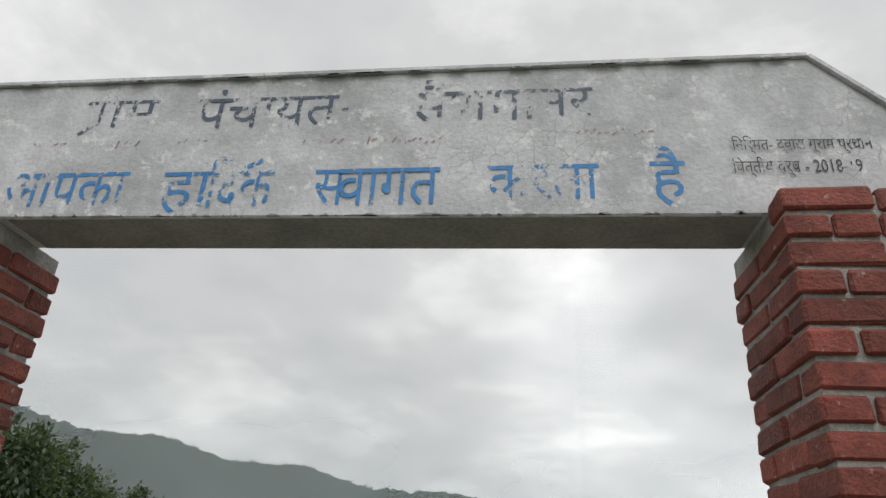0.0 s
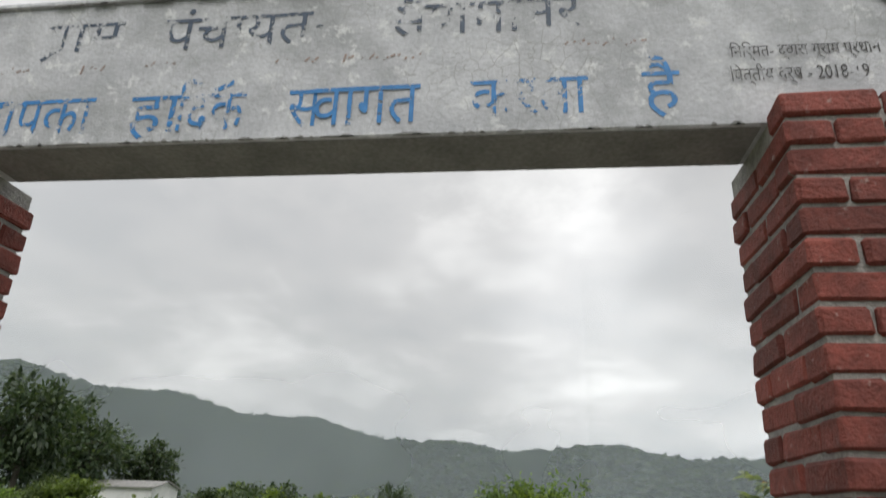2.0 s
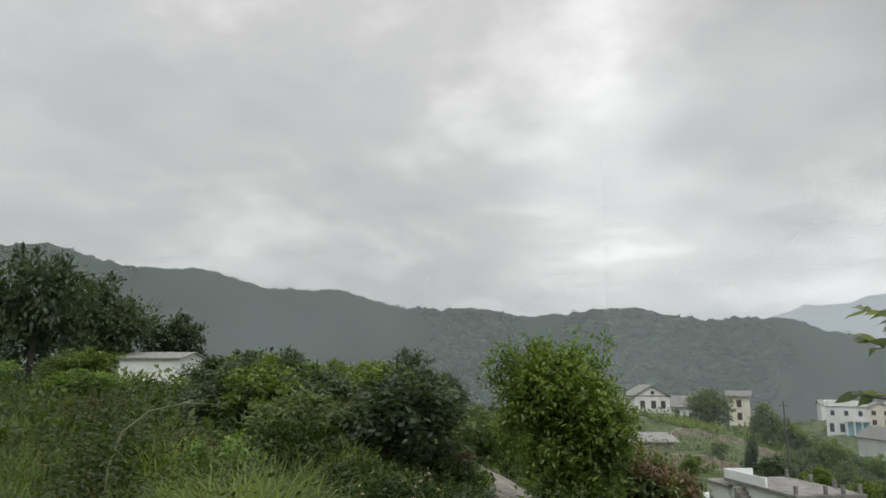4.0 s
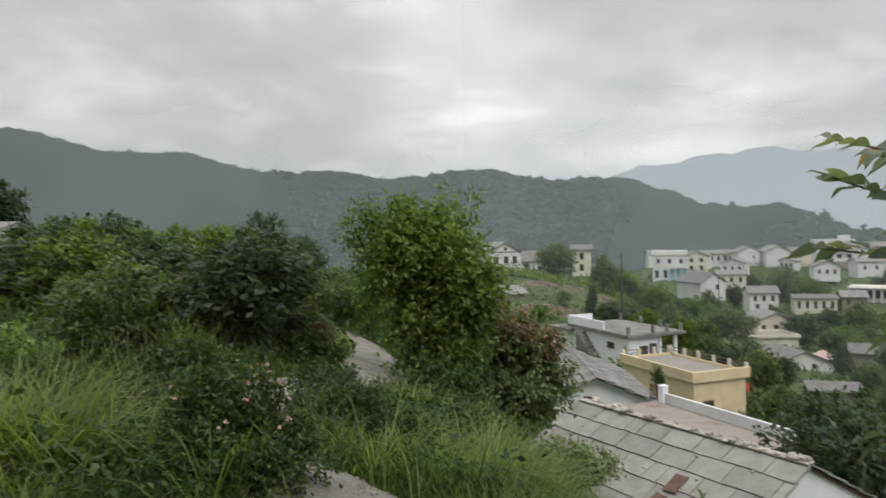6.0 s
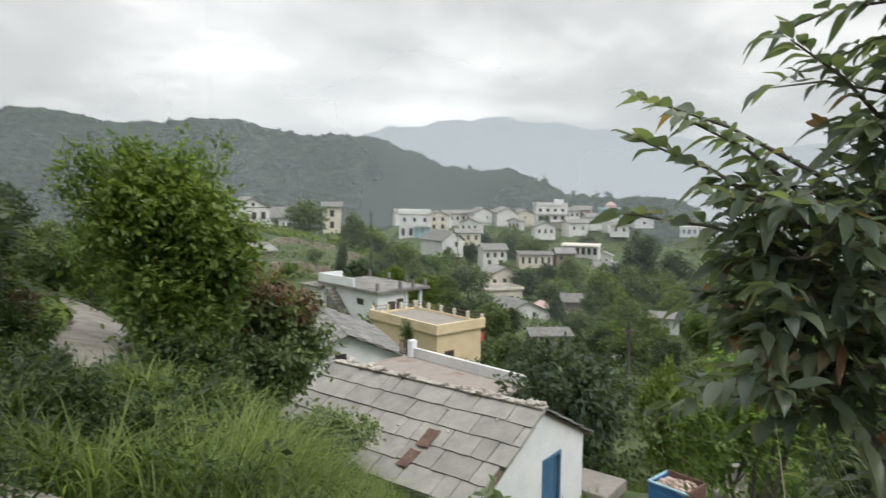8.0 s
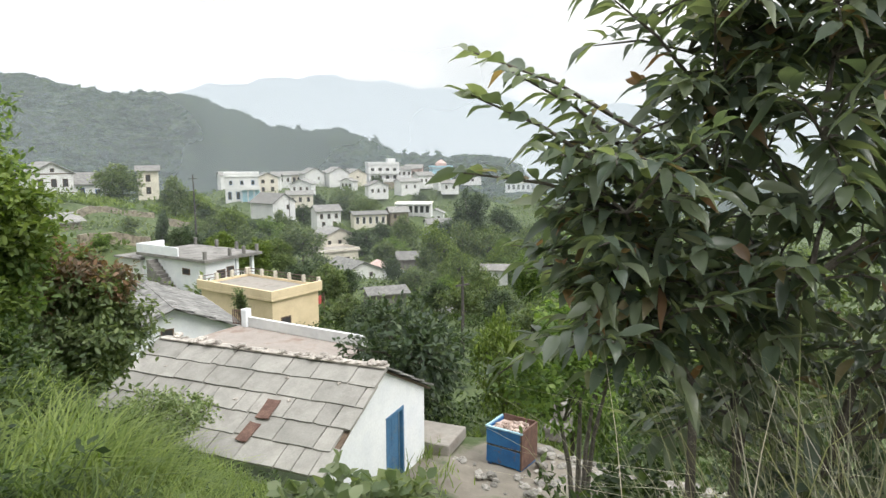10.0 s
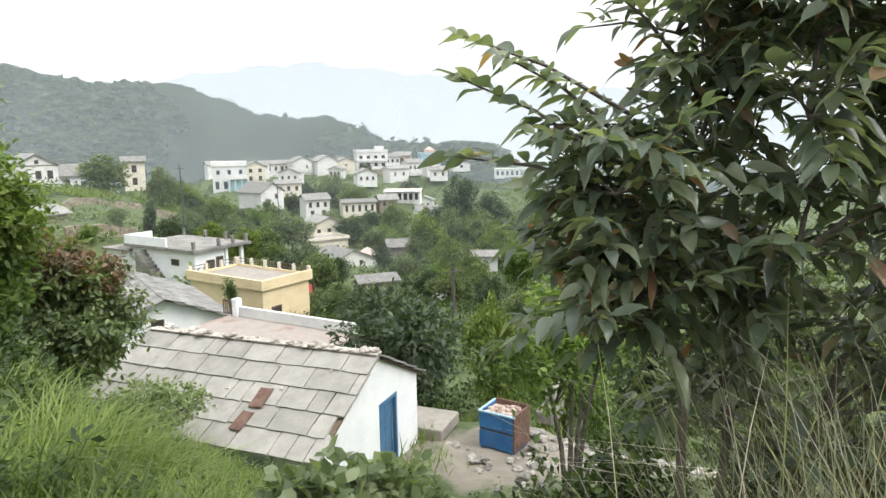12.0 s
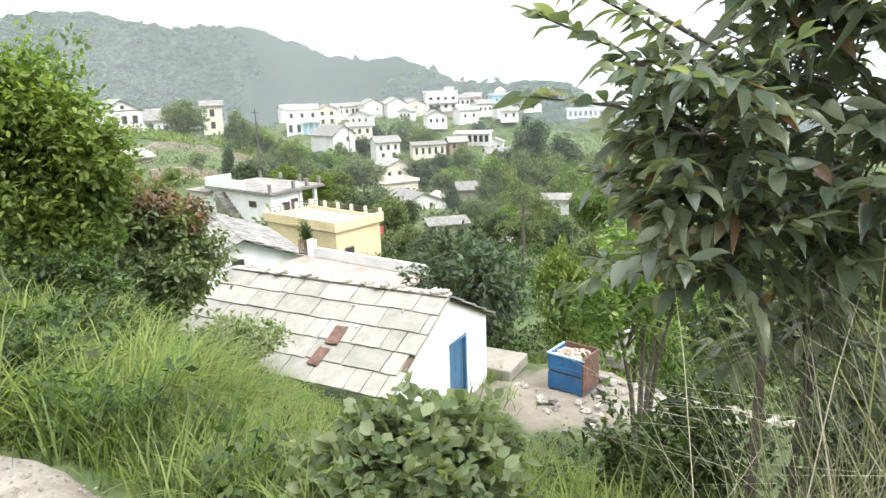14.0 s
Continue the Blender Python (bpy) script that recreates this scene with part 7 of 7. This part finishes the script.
        for i in range(24):
            f = 0.05 + 0.95 * i / 23
            p = s.lerp(e, f) + Vector((0, 0, 0.04 * math.sin(f * math.pi)))
            pos.append(p)
            way.append((d * 0.6 + side * (0.8 if i % 2 else -0.8) * (1.1 - 0.7 * f) + Vector((rnd.gauss(0, 0.12), rnd.gauss(0, 0.12), rnd.gauss(0.0, 0.2)))).normalized())
    part("trunk", bm, "bark", ob)
    me = quads_mesh("foliage", long_leaves(rng, np.array([tuple(p) for p in pos]), unit(np.array([tuple(w) for w in way])), 0.165, 0.064, 0.40), 24, LONG_FACES, "bigleaf")
    me.polygons.foreach_set("use_smooth", np.ones(len(me.polygons), bool))
    mesh_part("foliage", me, ob)
    return ob


broad_tree()
bush("bush", "dense dark undergrowth behind the tall dry grass", 4.2, 6.0, [(0, 0, 0.5, 0.5), (0.4, -0.4, 0.6, 0.5), (0.5, 0.3, 0.5, 0.5), (0.1, -0.6, 0.4, 0.45), (0.9, 0.1, 0.8, 0.5), (0.8, -0.7, 0.9, 0.5)], 260, 26, 0.08, "leafd", 0.25, 0.2)
bush("bush", "green leafy undergrowth below the broad-leaved tree", 3.5, 6.9, [(0, 0, 0.3, 0.3), (0.4, 0.1, 0.35, 0.35), (0.9, 0.3, 0.4, 0.4), (0.3, 0.6, 0.3, 0.35)], 110, 22, 0.085, "weed", 0.25, 0.2)
bush("bush", "leafy green tree top below the lip of the slope", 7.4, 10.3, [(0, 0, 3.3, 0.7), (0.7, 0.2, 3.0, 0.7), (-0.6, 0, 2.9, 0.6), (1.2, 0.2, 3.3, 0.7)], 190, 26, 0.13, "leaf", 0.22, 0.4, "tree", 0.05)
bush("bush", "shady green tree below the dry grass", 9.0, 8.6, [(0, 0, 3.8, 1.0), (1.0, 0.2, 3.4, 1.0), (-0.6, 0, 3.0, 0.9), (0.3, 0.2, 2.4, 1.0), (1.6, -0.6, 3.8, 1.0)], 240, 26, 0.15, "leafm", 0.22, 0.4, "tree", 0.06)

# tall thin stalks of half-dry grass
for i, (tx, ty, th, cnt) in enumerate(((3.2, 5.5, 1.9, 170), (3.4, 5.2, 2.05, 190), (3.05, 5.75, 1.5, 90), (3.5, 5.6, 2.05, 150), (3.35, 4.8, 2.0, 170), (2.95, 5.95, 1.1, 50))):
    tuft("tall thin half-dry grass with arching stalks", tx, ty, th, cnt, 0.0055, 0.27, 0.30, 0.55, "drygrass", 300 + i)
for i, (tx, ty, th, cnt) in enumerate(((2.3, 6.5, 0.45, 300), (2.7, 6.0, 0.5, 300), (1.2, 6.9, 0.4, 320), (0.95, 7.6, 0.42, 360), (2.1, 8.4, 0.42, 300), (1.5, 8.6, 0.42, 320), (0.9, 8.6, 0.4, 260), (3.0, 8.0, 0.45, 260), (2.5, 5.6, 0.5, 260), (1.8, 6.2, 0.35, 260))):
    tuft("fresh long grass on the lip of the slope", tx, ty, th, cnt, 0.010, 0.2, 0.3, 0.7, "grass", 340 + i)
# arching dry cane over the bank
bm = bmesh.new()
pts = [Vector((-4.6 + 0.0, 9.6, 0.55)), Vector((-4.5, 9.65, 0.95)), Vector((-4.25, 9.75, 1.18)), Vector((-3.9, 9.9, 1.27)), Vector((-3.5, 10.05, 1.25))]
cz = gz(-4.6, 9.6)
tube(bm, [Vector((0, 0, -0.1))] + [p - Vector((-4.6, 9.6, cz)) for p in pts], [0.013, 0.012, 0.011, 0.009, 0.007, 0.003], 6)
cane = part("cane", bm, "drygrass", loc=(-4.6, 9.6, cz), smooth=True)
tagged(cane, "pale bare cane arching over the weedy bank", "cane")

# thickets of every green over the upper bank
rt = random.Random(15)
for i in range(46):
    tx, ty = rt.uniform(-24, -1.5), rt.uniform(13.5, 36)
    if float(near_path(tx, ty)) < 1.9 or tx < -0.95 * ty:
        continue
    hgt = rt.uniform(1.1, 2.1) * (0.8 + ty / 60)
    if -37 < math.degrees(math.atan2(tx - 0.2, ty - 3.5)) < -27:
        continue
    sort = rt.choice(["dark", "dark", "bright", "orchard", "dark", "green"])
    if sort == "green" and ty < 20:
        sort = "dark"
    tree(sort, tx, ty, hgt, hgt * rt.uniform(1.1, 1.6), "in the thicket on the bank")
# more crowns in the orchard valley
for i in range(60):
    a_, d_ = radians(rt.uniform(44, 70)), rt.uniform(24, 130)
    tx, ty = 0.2 + math.sin(a_) * d_, 4.6 + math.cos(a_) * d_
    hgt = rt.uniform(3.0, 5.0)
    tree(rt.choice(["orchard", "orchard", "bright", "dark", "green"]), tx, ty, hgt, hgt * rt.uniform(0.9, 1.3), "in the orchard valley")

# slender young tree beside the terrace
bush("young_tree", "slender young tree with a small round crown", 9.75, 27.9, [(0, 0, 3.75, 0.2), (0.06, 0, 3.5, 0.18), (-0.05, 0, 4.0, 0.14)], 50, 22, 0.09, "leafm", 0.3, 0.2, "tree", 0.04)
# washing and potted plants by the yellow house
wsh = thing("washing_line", "red cloths hung to dry on a line", "washing", 21.6, 44.2, gz(21.6, 44.2), 15)
part("line_post", boxes((-0.9, -0.84, -0.03, 0.03, 0, 1.9)), "wood", wsh)
part("line_post", boxes((0.9, 0.96, -0.03, 0.03, 0, 1.9)), "wood", wsh)
part("line", boxes((-0.84, 0.9, -0.008, 0.008, 1.8, 1.816)), "iron", wsh)
for k in range(3):
    part("cloth", boxes((-0.7 + k * 0.5, -0.3 + k * 0.5, -0.012, 0.012, 1.0 + 0.1 * k, 1.79)), "redcloth" if k != 1 else "pinkw", wsh)

# dark tree beside the terrace
dt = tree("dark", 10.15, 18.03, 3.50, 3.5, "beside the terrace house")

# orchard trees that fill the gaps between the houses
ro = random.Random(52)
for i in range(170):
    a_, d_ = ro.uniform(17, 44), ro.uniform(46, 150)
    tx, ty = 0.2 + math.sin(radians(a_)) * d_, 4.6 + math.cos(radians(a_)) * d_
    clear = True
    for px, py, pr, pz in PADS:
        pd, pa = math.hypot(px - 0.2, py - 4.6), math.degrees(math.atan2(px - 0.2, py - 4.6))
        half = math.degrees(math.atan2(pr * 0.9 + 1.2, pd))
        if abs(pa - a_) < half and -pr < pd - d_ < 26 or math.hypot(px - tx, py - ty) < pr + 1.5:
            clear = False
    if clear:
        hgt = ro.uniform(2.4, 3.8)
        tree(ro.choice(["orchard", "orchard", "green", "bright", "dark"]), tx, ty, hgt, hgt * ro.uniform(0.95, 1.3), "among the village houses")
